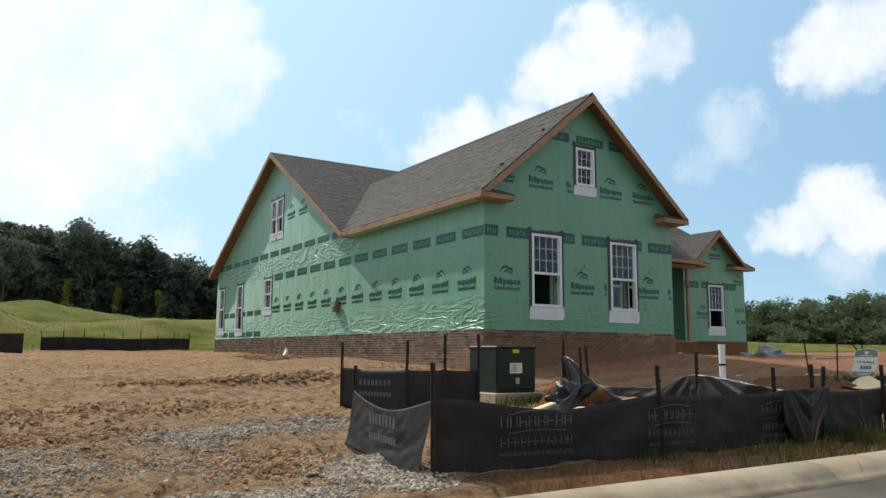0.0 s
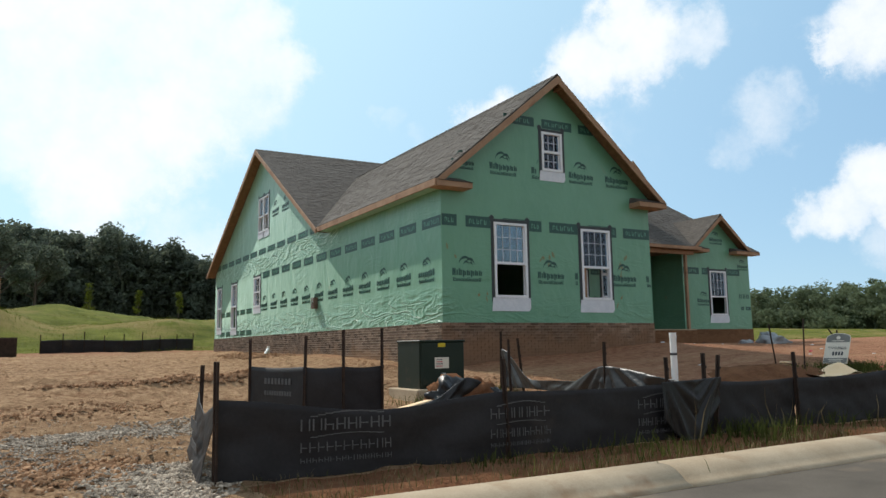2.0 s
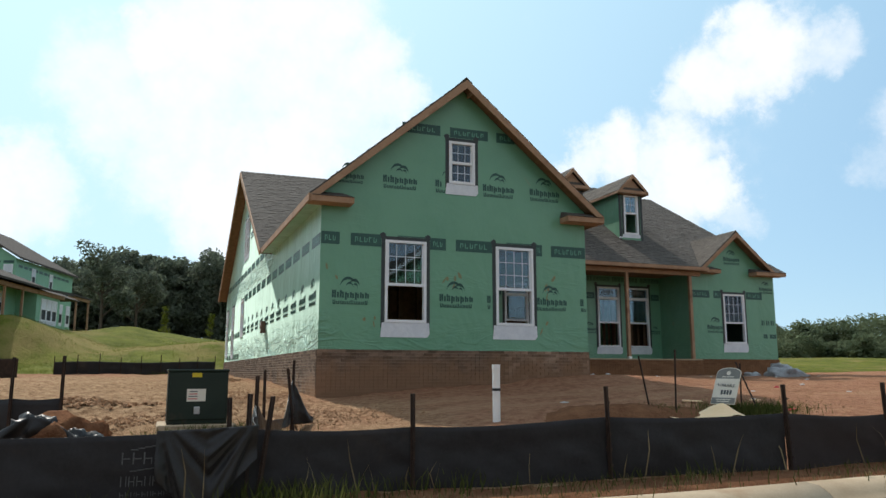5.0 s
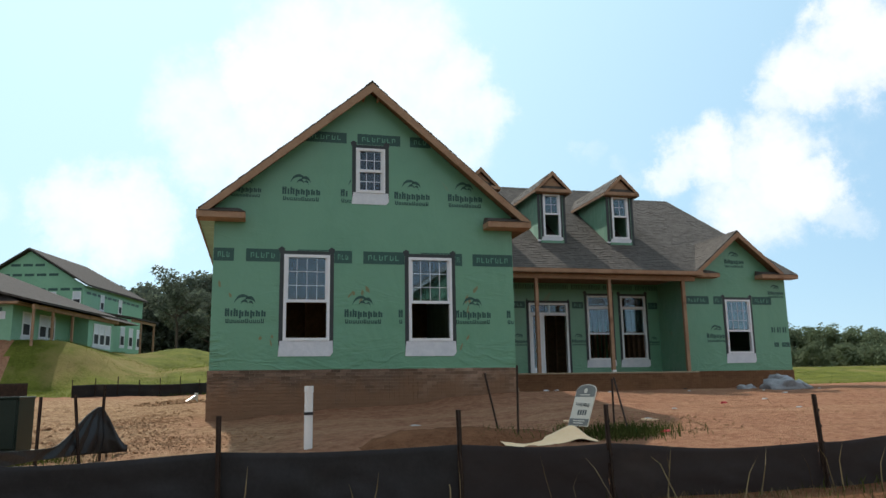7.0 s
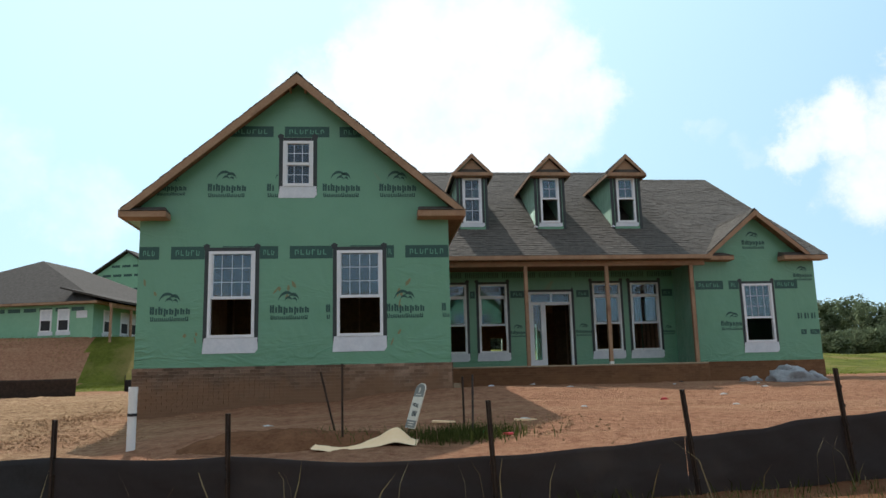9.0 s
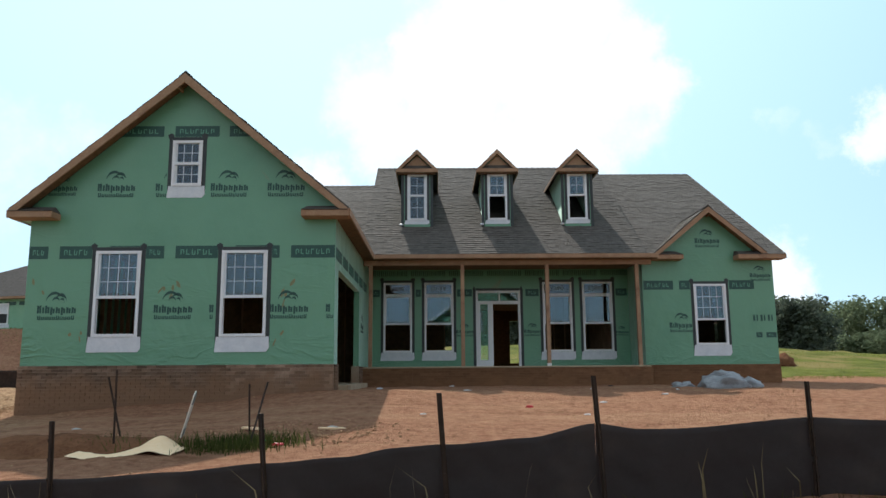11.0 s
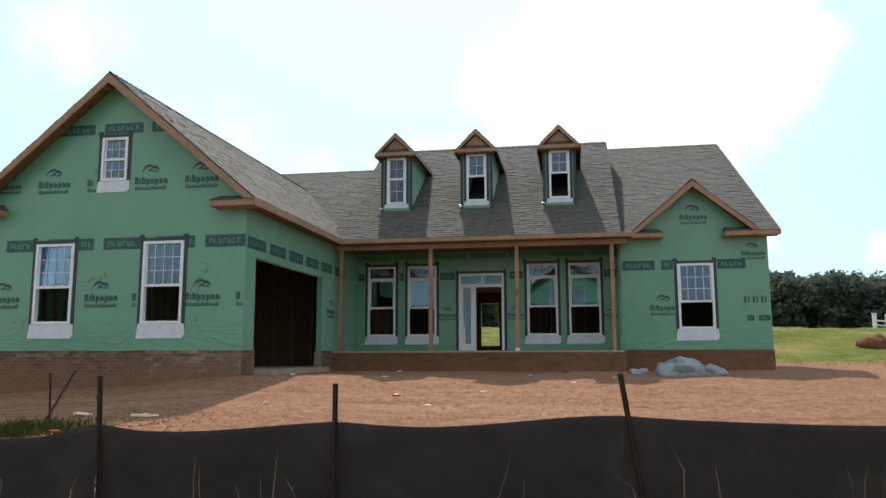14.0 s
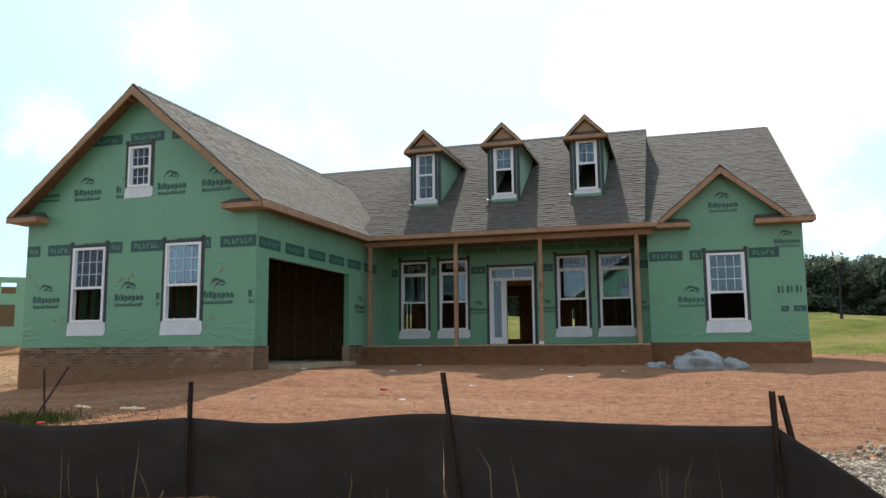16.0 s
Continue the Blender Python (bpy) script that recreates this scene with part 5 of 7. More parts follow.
def wrap_mark(face, u, v, w, parent, cut=None):
    """A maker's mark as plain shapes: a hill-like emblem over two rows of blocks."""
    bm = bmesh.new()
    d0, d1 = 0.003, 0.006
    cx, cy = u + w * 0.5, v + w * 0.44
    for dx, r, a0, a1, th in ((-0.05, 0.22, 40, 165, 0.075), (0.07, 0.17, 15, 120, 0.085), (-0.03, 0.10, 20, 150, 0.06), (0.10, 0.08, -10, 110, 0.06)):
        n = 8
        ar = [(cx + w * dx + w * r * 1.1 * math.cos(radians(a0 + (a1 - a0) * i / n)), cy + w * r * math.sin(radians(a0 + (a1 - a0) * i / n)), math.sin(math.pi * (i + 0.4) / (n + 0.8))) for i in range(n + 1)]
        for (x0, y0, k0), (x1, y1, k1) in zip(ar, ar[1:]):
            if cut and max(x0, x1) > cut:
                continue
            face.plate(bm, [(x0, y0), (x1, y1), (x1 - 0.004, y1 + w * th * k1 + 0.002), (x0 - 0.004, y0 + w * th * k0 + 0.002)], d0, d1)
    s = u
    for i, g in enumerate(GLYPHS):
        if cut and s + w * 0.108 > cut:
            break
        wd = w * 0.108 if g > 0.3 else w * 0.045
        h = w * 0.20 if i in (0, 2) else w * 0.155
        lo = v + w * 0.17 - (w * 0.05 if i in (3, 5) else 0)
        t = w * 0.048
        face.block(bm, s, s + t, lo, v + w * 0.17 + h, d0, d1)
        if g > 0.3:
            face.block(bm, s + wd - t, s + wd, v + w * 0.17, v + w * 0.17 + h * (0.8 if i != 0 else 1.0), d0, d1)
            face.block(bm, s + t, s + wd - t, v + w * 0.17 + h * 0.62, v + w * 0.17 + h * 0.78, d0, d1)
        s += wd + w * 0.028
    for i in range(10):
        a = u + w * 0.02 + i * w * 0.096
        if cut and a + w * 0.08 > cut:
            break
        h = w * (0.11 if i in (0, 5, 9) else 0.085)
        face.block(bm, a, a + w * 0.028, v, v + h, d0, d1)
        face.block(bm, a + w * 0.05, a + w * 0.076, v, v + h, d0, d1)
        face.block(bm, a + w * 0.022, a + w * 0.05, v, v + h * 0.25, d0, d1)
    bmesh.ops.recalc_face_normals(bm, faces=bm.faces)
    part("printed_mark", bm, "print", parent)


def wrap_band(face, u0, u1, v0, v1, parent, blocks=7):
    """A dark printed panel with a row of paler blocks."""
    bm = bmesh.new()
    face.block(bm, u0, u1, v0, v1, 0.003, 0.005, 0)
    w = (u1 - u0) / (blocks + 1.6)
    h = (v1 - v0) * 0.42
    for i in range(blocks):
        a = u0 + w * (0.9 + i)
        c = (v0 + v1) / 2 - h / 2
        face.block(bm, a, a + w * 0.18, c, c + h, 0.006, 0.007, 1)
        face.block(bm, a + w * 0.18, a + w * 0.62, c + (0 if i % 3 else h * 0.82), c + (h * 0.18 if i % 3 else h), 0.006, 0.007, 1)
        if i % 2 == 0:
            face.block(bm, a + w * 0.50, a + w * 0.66, c + h * 0.2, c + h * 0.8, 0.006, 0.007, 1)
    bmesh.ops.recalc_face_normals(bm, faces=bm.faces)
    part("printed_band", bm, ["print", "print_pale"], parent)


def clear_of(u0, u1, v0, v1, holes, pad=0.1):
    """The stretches of u0..u1 that no opening covers."""
    spans = [(u0, u1)]
    for h in holes:
        if h[3] + pad > v0 and h[2] - pad < v1:
            nxt = []
            for a, b in spans:
                if h[0] - pad > a:
                    nxt.append((a, min(b, h[0] - pad)))
                if h[1] + pad < b:
                    nxt.append((max(a, h[1] + pad), b))
            spans = nxt
    return [(a, b) for a, b in spans if b - a > 0.12]


def prints():
    fr, holes = WALLS["front"], FRONT_WINDOWS + [GABLE_WINDOW]
    u = -0.57
    while u < W_A:
        a, b = max(u, 0.01), min(u + 0.98, W_A - 0.01)
        if b > a + 0.1:
            for p, q in clear_of(a, b, 4.32, 4.36, [(h[0], h[1], h[2], h[3] + 0.0) for h in holes], 0.09):
                wrap_band(F_FRONT, p, q, 4.285, 4.555, fr, max(2, round((q - p) * 7)))
        u += 1.222
    for h in FRONT_WINDOWS:
        wrap_band(F_FRONT, h[0] + 0.28, h[1] - 0.02, 4.535, 4.56, fr, 3)
    for u in (0.27, 2.70, 5.12):
        wrap_mark(F_FRONT, u, 3.0, 0.81, fr)
    for u in (1.36, 3.78, 5.0):
        wrap_mark(F_FRONT, u, 5.62, 0.80, fr)
    wrap_mark(F_FRONT, 0.30, 5.66, 0.62, fr)
    # marks of which a window or the corner hides the rest
    wrap_mark(F_FRONT, 3.86, 3.0, 0.81, fr, cut=3.99)
    wrap_mark(F_FRONT, 6.30, 3.0, 0.81, fr, cut=W_A - 0.01)
    wrap_mark(F_FRONT, 2.60, 5.62, 0.80, fr, cut=2.84)
    for a, b in ((1.80, 2.72), (2.96, 3.92), (4.14, 4.62)):
        wrap_band(F_FRONT, a, b, 6.96, 7.20, fr, round((b - a) * 7))
    # left side: two printed bands and a row of marks
    lf = WALLS["left"]
    u = 0.02
    while u < 14.4:
        wrap_band(F_LEFT, u, u + 0.92, 4.28, 4.53, lf)
        u += 1.222
    u = 7.9
    while u < 21.5:
        wrap_band(F_LEFT, u, u + 0.98, 5.26, 5.48, lf)
        u += 1.222
    u = 0.35
    while u < 13.9:
        wrap_mark(F_LEFT, u, 3.02, 0.80, lf)
        u += 1.215
    for u in (11.2, 12.4):
        wrap_mark(F_LEFT, u, 6.55, 0.8, lf)
    for u in (15.9, 16.9, 17.9, 19.4, 20.4):
        wrap_band(F_LEFT, u, u + 0.8, 3.0, 3.2, lf)
        wrap_band(F_LEFT, u, u + 0.8, 2.12, 2.32, lf)
    gr = WALLS["garage"]
    for i in range(6):
        wrap_band(F_GARAGE, 0.10 + i * 1.222, 0.10 + i * 1.222 + 0.98, 4.27, 4.53, gr)
    wrap_mark(F_GARAGE, 5.55, 3.0, 0.7, gr)
    wg = WALLS["wing"]
    for a, b in ((14.83, 15.72), (15.9, 16.22), (17.40, 18.15)):
        wrap_band(F_WING, a, b, 4.27, 4.54, wg, max(2, round((b - a) * 7)))
    for u, v, w in ((15.55, 3.0, 0.78), (16.45, 5.55, 0.75), (18.05, 4.52, 0.62)):
        wrap_mark(F_WING, u, v, w, wg)
    for a, b in ((18.12, 18.30), (18.42, 18.72)):
        wrap_band(F_WING, a, b, 2.83, 2.98, wg, 2)
    for i in range(3):
        bm = bmesh.new()
        F_WING.block(bm, 18.06 + i * 0.22, 18.12 + i * 0.22, 3.32, 3.5, 0.003, 0.006)
        F_WING.block(bm, 18.16 + i * 0.22, 18.2 + i * 0.22, 3.32, 3.5, 0.003, 0.006)
        bmesh.ops.recalc_face_normals(bm, faces=bm.faces)
        part("printed_mark", bm, "print", wg)
    pw = WALLS["porch"]
    u = 6.6
    while u < 14.6:
        for p, q in clear_of(u, min(u + 0.98, 14.75), 4.3, 4.5, PORCH_WINDOWS + [DOOR], 0.12):
            wrap_band(F_PORCH, p, q, 4.27, 4.5, pw, max(2, round((q - p) * 7)))
        bm = bmesh.new()
        for i in range(9):
            F_PORCH.block(bm, u + i * 0.125, u + i * 0.125 + 0.03, 4.93, 5.10, 0.003, 0.006)
            F_PORCH.block(bm, u + 0.06 + i * 0.125, u + i * 0.125 + 0.085, 4.93, 5.10, 0.003, 0.006)
        bmesh.ops.recalc_face_normals(bm, faces=bm.faces)
        part("printed_mark", bm, "print", pw)
        u += 1.222
    for u in (9.25, 11.42, 14.4 - 0.05):
        wrap_mark(F_PORCH, u, 3.0, 0.55 if u < 14 else 0.4, pw)


    # clay smeared on the wrap in passing
    rnd = random.Random(77)
    for cx, cz, n in ((3.02, 3.62, 7), (5.42, 3.55, 6), (1.0, 2.75, 3), (5.2, 2.55, 3), (0.35, 3.55, 2)):
        bm = bmesh.new()
        for i in range(n):
            u, v = cx + rnd.gauss(0, 0.10), cz + rnd.gauss(0, 0.13)
            a, l, t = rnd.uniform(0.9, 2.1), rnd.uniform(0.04, 0.11), rnd.uniform(0.018, 0.045)
            pts = [(u + l * c * math.cos(a) - t * e * math.sin(a), v + l * c * math.sin(a) + t * e * math.cos(a)) for c, e in ((-1, 0), (-0.4, 0.9), (0.5, 0.6), (1, 0.1), (0.4, -0.8), (-0.5, -0.7))]
            F_FRONT.plate(bm, pts[::-1], 0.001, 0.0025 + 0.0004 * i)
        bmesh.ops.recalc_face_normals(bm, faces=bm.faces)
        part("clay_smear", bm, "smear", fr)["kind"] = "stuff"


prints()

# ---- trees ----


def leaf_cloud(rnd, verts, faces, centre, rad, count, size):
    for _ in range(count):
        d = Vector((rnd.gauss(0, 1), rnd.gauss(0, 1), rnd.gauss(0, 1))).normalized() * (rnd.random() ** 0.4)
        c = Vector(centre) + Vector((d.x * rad[0], d.y * rad[1], d.z * rad[2]))
        a = Vector((rnd.gauss(0, 1), rnd.gauss(0, 1), rnd.gauss(0, 0.7))).normalized()
        b = a.orthogonal().normalized()
        s = size * rnd.uniform(0.5, 1.3)
        n = len(verts)
        verts += [c - a * s, c + b * s * 0.7, c + a * s, c - b * s * 0.7]
        faces.append((n, n + 1, n + 2, n + 3))


def crown_of(rnd, verts, faces, x, y, z, h, spread, lumps, leaves, size):
    """Uneven crown: lumps of leaves of different size, gaps between them."""
    for i in range(lumps):
        t = (i + rnd.random()) / lumps
        r = spread * (0.35 + 0.75 * math.sin(math.pi * min(0.97, 0.15 + t * 0.82))) * 0.62
        ang = rnd.random() * 6.283
        off = r * rnd.uniform(0.1, 1.0)
        lr = spread * rnd.uniform(0.20, 0.38)
        leaf_cloud(rnd, verts, faces, (x + off * math.cos(ang), y + off * math.sin(ang), z + h * (0.06 + 0.92 * t)), (lr, lr, lr * 0.8), leaves, size)


def mesh_of(name, verts, faces, mat):
    me = bpy.data.meshes.new(name)
    me.from_pydata([tuple(v) for v in verts], [], faces)
    me.materials.append(M[mat])
    return me


def woods(name, label, spots, seed, mat, lumps, leaves, size):
    rnd = random.Random(seed)
    verts, faces = [], []
    for x, y, h, w in spots:
        z = ground_z(x, y) - 0.4
        crown_of(rnd, verts, faces, x, y, z, h, w, lumps, leaves, size)
        n = len(verts)
        r = 0.02 * h
        for k in range(5):
            verts.append(Vector((x + r * math.cos(k * 1.2566), y + r * math.sin(k * 1.2566), z)))
        for k in range(5):
            verts.append(Vector((x + 0.3 * r * math.cos(k * 1.2566), y + 0.3 * r * math.sin(k * 1.2566), z + h * 0.8)))
        faces += [(n + k, n + (k + 1) % 5, n + 5 + (k + 1) % 5, n + 5 + k) for k in range(5)]
    tagged(new(name, mesh_of(name, verts, faces, mat)), label, "woods", kind="stuff")


def polar(cx, cy, deg, dist):
    return cx + dist * math.cos(radians(deg)), cy + dist * math.sin(radians(deg))


NEAR_TOPS = ((60, 4.6), (70, 5.4), (76.3, 6.0), (79.5, 6.8), (81.3, 7.7), (82.6, 7.1), (84.0, 7.7), (85.3, 8.8), (86.6, 7.8), (88.2, 8.1), (90.0, 8.1), (91.0, 8.4), (94.0, 7.7), (97.0, 7.2), (110, 6.5))
FAR_TOPS = ((10, 4.0), (30, 4.1), (35, 3.8), (41, 3.45), (46, 3.15), (50.5, 3.5), (54.5, 4.0), (56.5, 4.7), (62, 4.4), (66, 5.0), (68, 5.0), (72, 4.8), (78, 5.2), (84, 5.4))


def all_woods():
    rnd = random.Random(5)
    spots = []
    for i in range(120):
        deg = 58 + 46 * i / 119
        for row in range(2):
            d = 146 + 12 * row + rnd.uniform(-4, 4)
            a = deg + rnd.uniform(-0.25, 0.25)
            x, y = polar(-6, -15, a, d)
            top = 1.5 + d * math.tan(radians(lerp_table(a, NEAR_TOPS))) - rnd.choice((-0.9, -0.4, 0.0, 0.6, 2.2))
            spots.append((x, y, top - ground_z(x, y), rnd.uniform(3.6, 5.6)))
    woods("woods", "dark tall broadleaf woods behind the grassy bank", spots, 3, "leaf", 26, 52, 0.36)
    spots = []
    for i in range(260):
        a = 9 + 76 * i / 259 + rnd.uniform(-0.2, 0.2)
        d = 225 + rnd.uniform(-14, 14)
        x, y = polar(6, -15, a, d)
        top = 1.5 + d * math.tan(radians(lerp_table(a, FAR_TOPS))) - rnd.choice((-1.4, -0.7, 0.0, 1.0))
        spots.append((x, y, top - ground_z(x, y), rnd.uniform(5.5, 7.5)))
    for i in range(110):
        a = 9 + 76 * i / 109 + rnd.uniform(-0.3, 0.3)
        x, y = polar(6, -15, a, 205 + rnd.uniform(-6, 6))
        spots.append((x, y, rnd.uniform(4.0, 6.5), rnd.uniform(5, 7)))
    # no haze in the air here, the pale leaf colour stands in for it
    woods("far_woods", "green woods beyond the field, leaves paled to suggest haze", spots, 4, "leaf_far", 17, 74, 0.40)


all_woods()

# ---- neighbours, far things ----


def neighbour():
    nb = base("house", (-20.0, 48.0, 4.9), "unfinished neighbouring house in green wrap with grey hipped and gabled roofs", "house")
    o, ux, vx = Vector((-14.44, 37.89, 0)), Vector((0.971, -0.238, 0)), Vector((0.238, 0.971, 0))

    def P(u, v, z):
        return o + ux * u + vx * v + Vector((0, 0, z))

    def blk(name, u0, u1, v0, v1, z0, z1, mat, label="", parent=nb):
        bm = bmesh.new()
        hexa(bm, [P(u0, v0, z0), P(u1, v0, z0), P(u1, v1, z0), P(u0, v1, z0), P(u0, v0, z1), P(u1, v0, z1), P(u1, v1, z1), P(u0, v1, z1)])
        bmesh.ops.recalc_face_normals(bm, faces=bm.faces)
        return part(name, bm, mat, parent, label)

    def win(wl, side, a, z0, w, h, fixed, split=True):
        """A white window set on a wall: side 'u' for a wall facing +u, 'v' for one facing -v."""
        bm = bmesh.new()
        d = 0.06

        def q(s, z, k):
            return P(fixed + k, s, z) if side == "u" else P(s, fixed - k, z)

        for s0, s1, y0, y1 in ((a, a + 0.09, z0, z0 + h), (a + w - 0.09, a + w, z0, z0 + h), (a + 0.09, a + w - 0.09, z0, z0 + 0.09), (a + 0.09, a + w - 0.09, z0 + h - 0.09, z0 + h), (a + 0.09, a + w - 0.09, z0 + h * 0.5, z0 + h * 0.5 + 0.07)):
            hexa(bm, [q(s0, y0, 0), q(s1, y0, 0), q(s1, y0, d), q(s0, y0, d), q(s0, y1, 0), q(s1, y1, 0), q(s1, y1, d), q(s0, y1, d)])
        bmesh.ops.recalc_face_normals(bm, faces=bm.faces)
        fr = part("window_frame", bm, "vinyl", wl)
        # black plate on the solid wall paints the dark inside of an open lower sash
        bm = bmesh.new()
        hexa(bm, [q(a + 0.05, z0 + 0.05, 0.01), q(a + w - 0.05, z0 + 0.05, 0.01), q(a + w - 0.05, z0 + 0.05, 0.03), q(a + 0.05, z0 + 0.05, 0.03),
                  q(a + 0.05, z0 + h * 0.52, 0.01), q(a + w - 0.05, z0 + h * 0.52, 0.01), q(a + w - 0.05, z0 + h * 0.52, 0.03), q(a + 0.05, z0 + h * 0.52, 0.03)])
        bmesh.ops.recalc_face_normals(bm, faces=bm.faces)
        part("open_sash", bm, "black", wl)
        bm = bmesh.new()
        hexa(bm, [q(a + 0.05, z0 + h * 0.54, 0.01), q(a + w - 0.05, z0 + h * 0.54, 0.01), q(a + w - 0.05, z0 + h * 0.54, 0.03), q(a + 0.05, z0 + h * 0.54, 0.03),
                  q(a + 0.05, z0 + h - 0.05, 0.01), q(a + w - 0.05, z0 + h - 0.05, 0.01), q(a + w - 0.05, z0 + h - 0.05, 0.03), q(a + 0.05, z0 + h - 0.05, 0.03)])
        bmesh.ops.recalc_face_normals(bm, faces=bm.faces)
        part("pane", bm, "flash", wl)
        bm = bmesh.new()
        hexa(bm, [q(a - 0.1, z0 - 0.25, 0), q(a + w + 0.1, z0 - 0.25, 0), q(a + w + 0.1, z0 - 0.25, 0.02), q(a - 0.1, z0 - 0.25, 0.02), q(a - 0.1, z0, 0), q(a + w + 0.1, z0, 0), q(a + w + 0.1, z0, 0.02), q(a - 0.1, z0, 0.02)])
        bmesh.ops.recalc_face_normals(bm, faces=bm.faces)
        part("sill_flashing", bm, "flash", wl)

    def dashes(wl, side, a, b, z, fixed):
        s = a
        while s < b - 0.9:
            bm = bmesh.new()

            def q(s, z, k):
                return P(fixed + k, s, z) if side == "u" else P(s, fixed - k, z)

            hexa(bm, [q(s, z, 0.005), q(s + 0.95, z, 0.005), q(s + 0.95, z, 0.02), q(s, z, 0.02), q(s, z + 0.26, 0.005), q(s + 0.95, z + 0.26, 0.005), q(s + 0.95, z + 0.26, 0.02), q(s, z + 0.26, 0.02)])
            bmesh.ops.recalc_face_normals(bm, faces=bm.faces)
            part("printed_band", bm, "print", wl)
            s += 1.22

    def hip(u0, u1, v0, v1, z, rise, r, name="roof"):
        bm = bmesh.new()
        if u1 - u0 > v1 - v0:
            t = [P(u0 + r, (v0 + v1) / 2, z + rise), P(u1 - r, (v0 + v1) / 2, z + rise)]
            idx = ((0, 1, 5, 4), (1, 2, 5), (2, 3, 4, 5), (3, 0, 4))
        else:
            t = [P((u0 + u1) / 2, v0 + r, z + rise), P((u0 + u1) / 2, v1 - r, z + rise)]
            idx = ((0, 1, 4), (1, 2, 5, 4), (2, 3, 5), (3, 0, 4, 5))
        v = [bm.verts.new(c) for c in (P(u0, v0, z), P(u1, v0, z), P(u1, v1, z), P(u0, v1, z), *t)]
        for f in idx:
            bm.faces.new([v[i] for i in f])
        bm.faces.new([v[i] for i in (3, 2, 1, 0)])
        bmesh.ops.recalc_face_normals(bm, faces=bm.faces)
        return part(name, bm, "shingle_brown", nb, "grey shingled roof")

    def slab(name, mat, pts, thick, label=""):
        bm = bmesh.new()
        up = Vector((0, 0, thick))
        hexa(bm, [P(*q) for q in pts] + [P(*q) + up for q in pts])
        bmesh.ops.recalc_face_normals(bm, faces=bm.faces)
        return part(name, bm, mat, nb, label)

    # single-storey front with a hipped roof
    one = blk("wall", -18, 0, 0, 13, 3.6, 7.55, "far_wrap", "green wrapped wall with printed bands")
    hip(-18.6, 0.6, -0.6, 19, 7.6, 4.24, 7.2)
    blk("eave_board", -18.6, 0.6, -0.6, 13.4, 7.44, 7.59, "lumber")
    dashes(one, "v", -17.5, -0.6, 7.0, 0)
    for a in (-14.0, -9.5, -4.0, -2.65):
        win(one, "v", a, 5.6, 0.9, 1.55, 0)
    blk("label_sheet", -1.25, -0.45, -0.03, 0, 6.5, 7.0, "flash")
    for a in (1.2, 3.3, 4.4):
        win(one, "u", a, 5.5, 1.0, 1.6, 0)
    # side porch: sloping roof, beam and posts, ending at a wing with a row of windows
    slab("porch_roof", "shingle_brown", [(-2.2, -0.6, 8.5), (2.1, -0.6, 7.42), (2.1, 12.8, 7.42), (-2.2, 12.8, 8.5)], 0.14, "grey shingled porch roof")
    blk("porch_beam", 1.42, 1.6, -0.4, 12.4, 7.12, 7.40, "lumber")
    for v in (-0.35, 2.1, 4.85):
        blk("porch_post", 1.44, 1.58, v, v + 0.14, 4.3, 7.12, "lumber")
    wing = blk("wall", 0.01, 1.4, 7.6, 12.0, 4.2, 7.4, "far_wrap")
    for v in (8.4, 9.4, 10.4):
        win(wing, "u", v, 5.3, 0.95, 1.6, 1.4)
    # two-storey block behind
    two = blk("wall", -19.4, -8.1, 26.4, 41.4, 4.0, 12.4, "far_wrap")
    slab("roof", "shingle_brown", [(-7.6, 26.0, 12.3), (-13.74, 26.0, 16.1), (-13.74, 38.4, 16.1), (-7.6, 41.8, 12.3)], 0.18, "grey shingled roof with a clipped end")
    slab("roof", "shingle_brown", [(-19.9, 26.0, 12.3), (-13.74, 26.0, 16.1), (-13.74, 38.4, 16.1), (-19.9, 41.8, 12.3)], 0.18, "grey shingled roof with a clipped end")
    bm = bmesh.new()
    v = [bm.verts.new(P(*c)) for c in ((-19.4, 26.4, 12.4), (-8.1, 26.4, 12.4), (-13.74, 26.4, 15.95), (-19.4, 26.6, 12.4), (-8.1, 26.6, 12.4), (-13.74, 26.6, 15.95))]
    for f in ((0, 1, 2), (5, 4, 3), (0, 3, 4, 1), (1, 4, 5, 2), (2, 5, 3, 0)):
        bm.faces.new([v[k] for k in f])
    bmesh.ops.recalc_face_normals(bm, faces=bm.faces)
    gab = part("gable_wall", bm, "far_wrap", nb)
    dashes(gab, "v", -16.6, -10.4, 13.4, 26.4)
    dashes(gab, "v", -15.6, -11.8, 14.4, 26.4)
    dashes(two, "v", -19.0, -8.3, 11.9, 26.4)
    dashes(two, "v", -19.0, -8.3, 9.6, 26.4)
    for a in (-15.5, -11.7, -9.2):
        win(two, "v", a, 10.2, 0.85, 1.6, 26.4)
    slab("porch_roof", "shingle_brown", [(-8.0, 27.0, 9.9), (-3.1, 27.0, 9.0), (-3.1, 33.4, 9.0), (-8.0, 33.4, 9.9)], 0.16)
    blk("porch_beam", -3.5, -3.32, 27.2, 33.2, 8.75, 8.99, "lumber")
    for v in (29.4, 32.9):
        blk("porch_post", -3.5, -3.34, v, v + 0.16, 4.6, 8.75, "lumber")
    for a in (35.5, 37.8, 40.0):
        win(two, "u", a, 6.9, 1.1, 2.1, -8.1)
    for a in (30.1, 34.6):
        win(two, "u", a, 10.3, 0.9, 1.6, -8.1)
    dashes(two, "u", 27.0, 41.0, 11.6, -8.1)


neighbour()


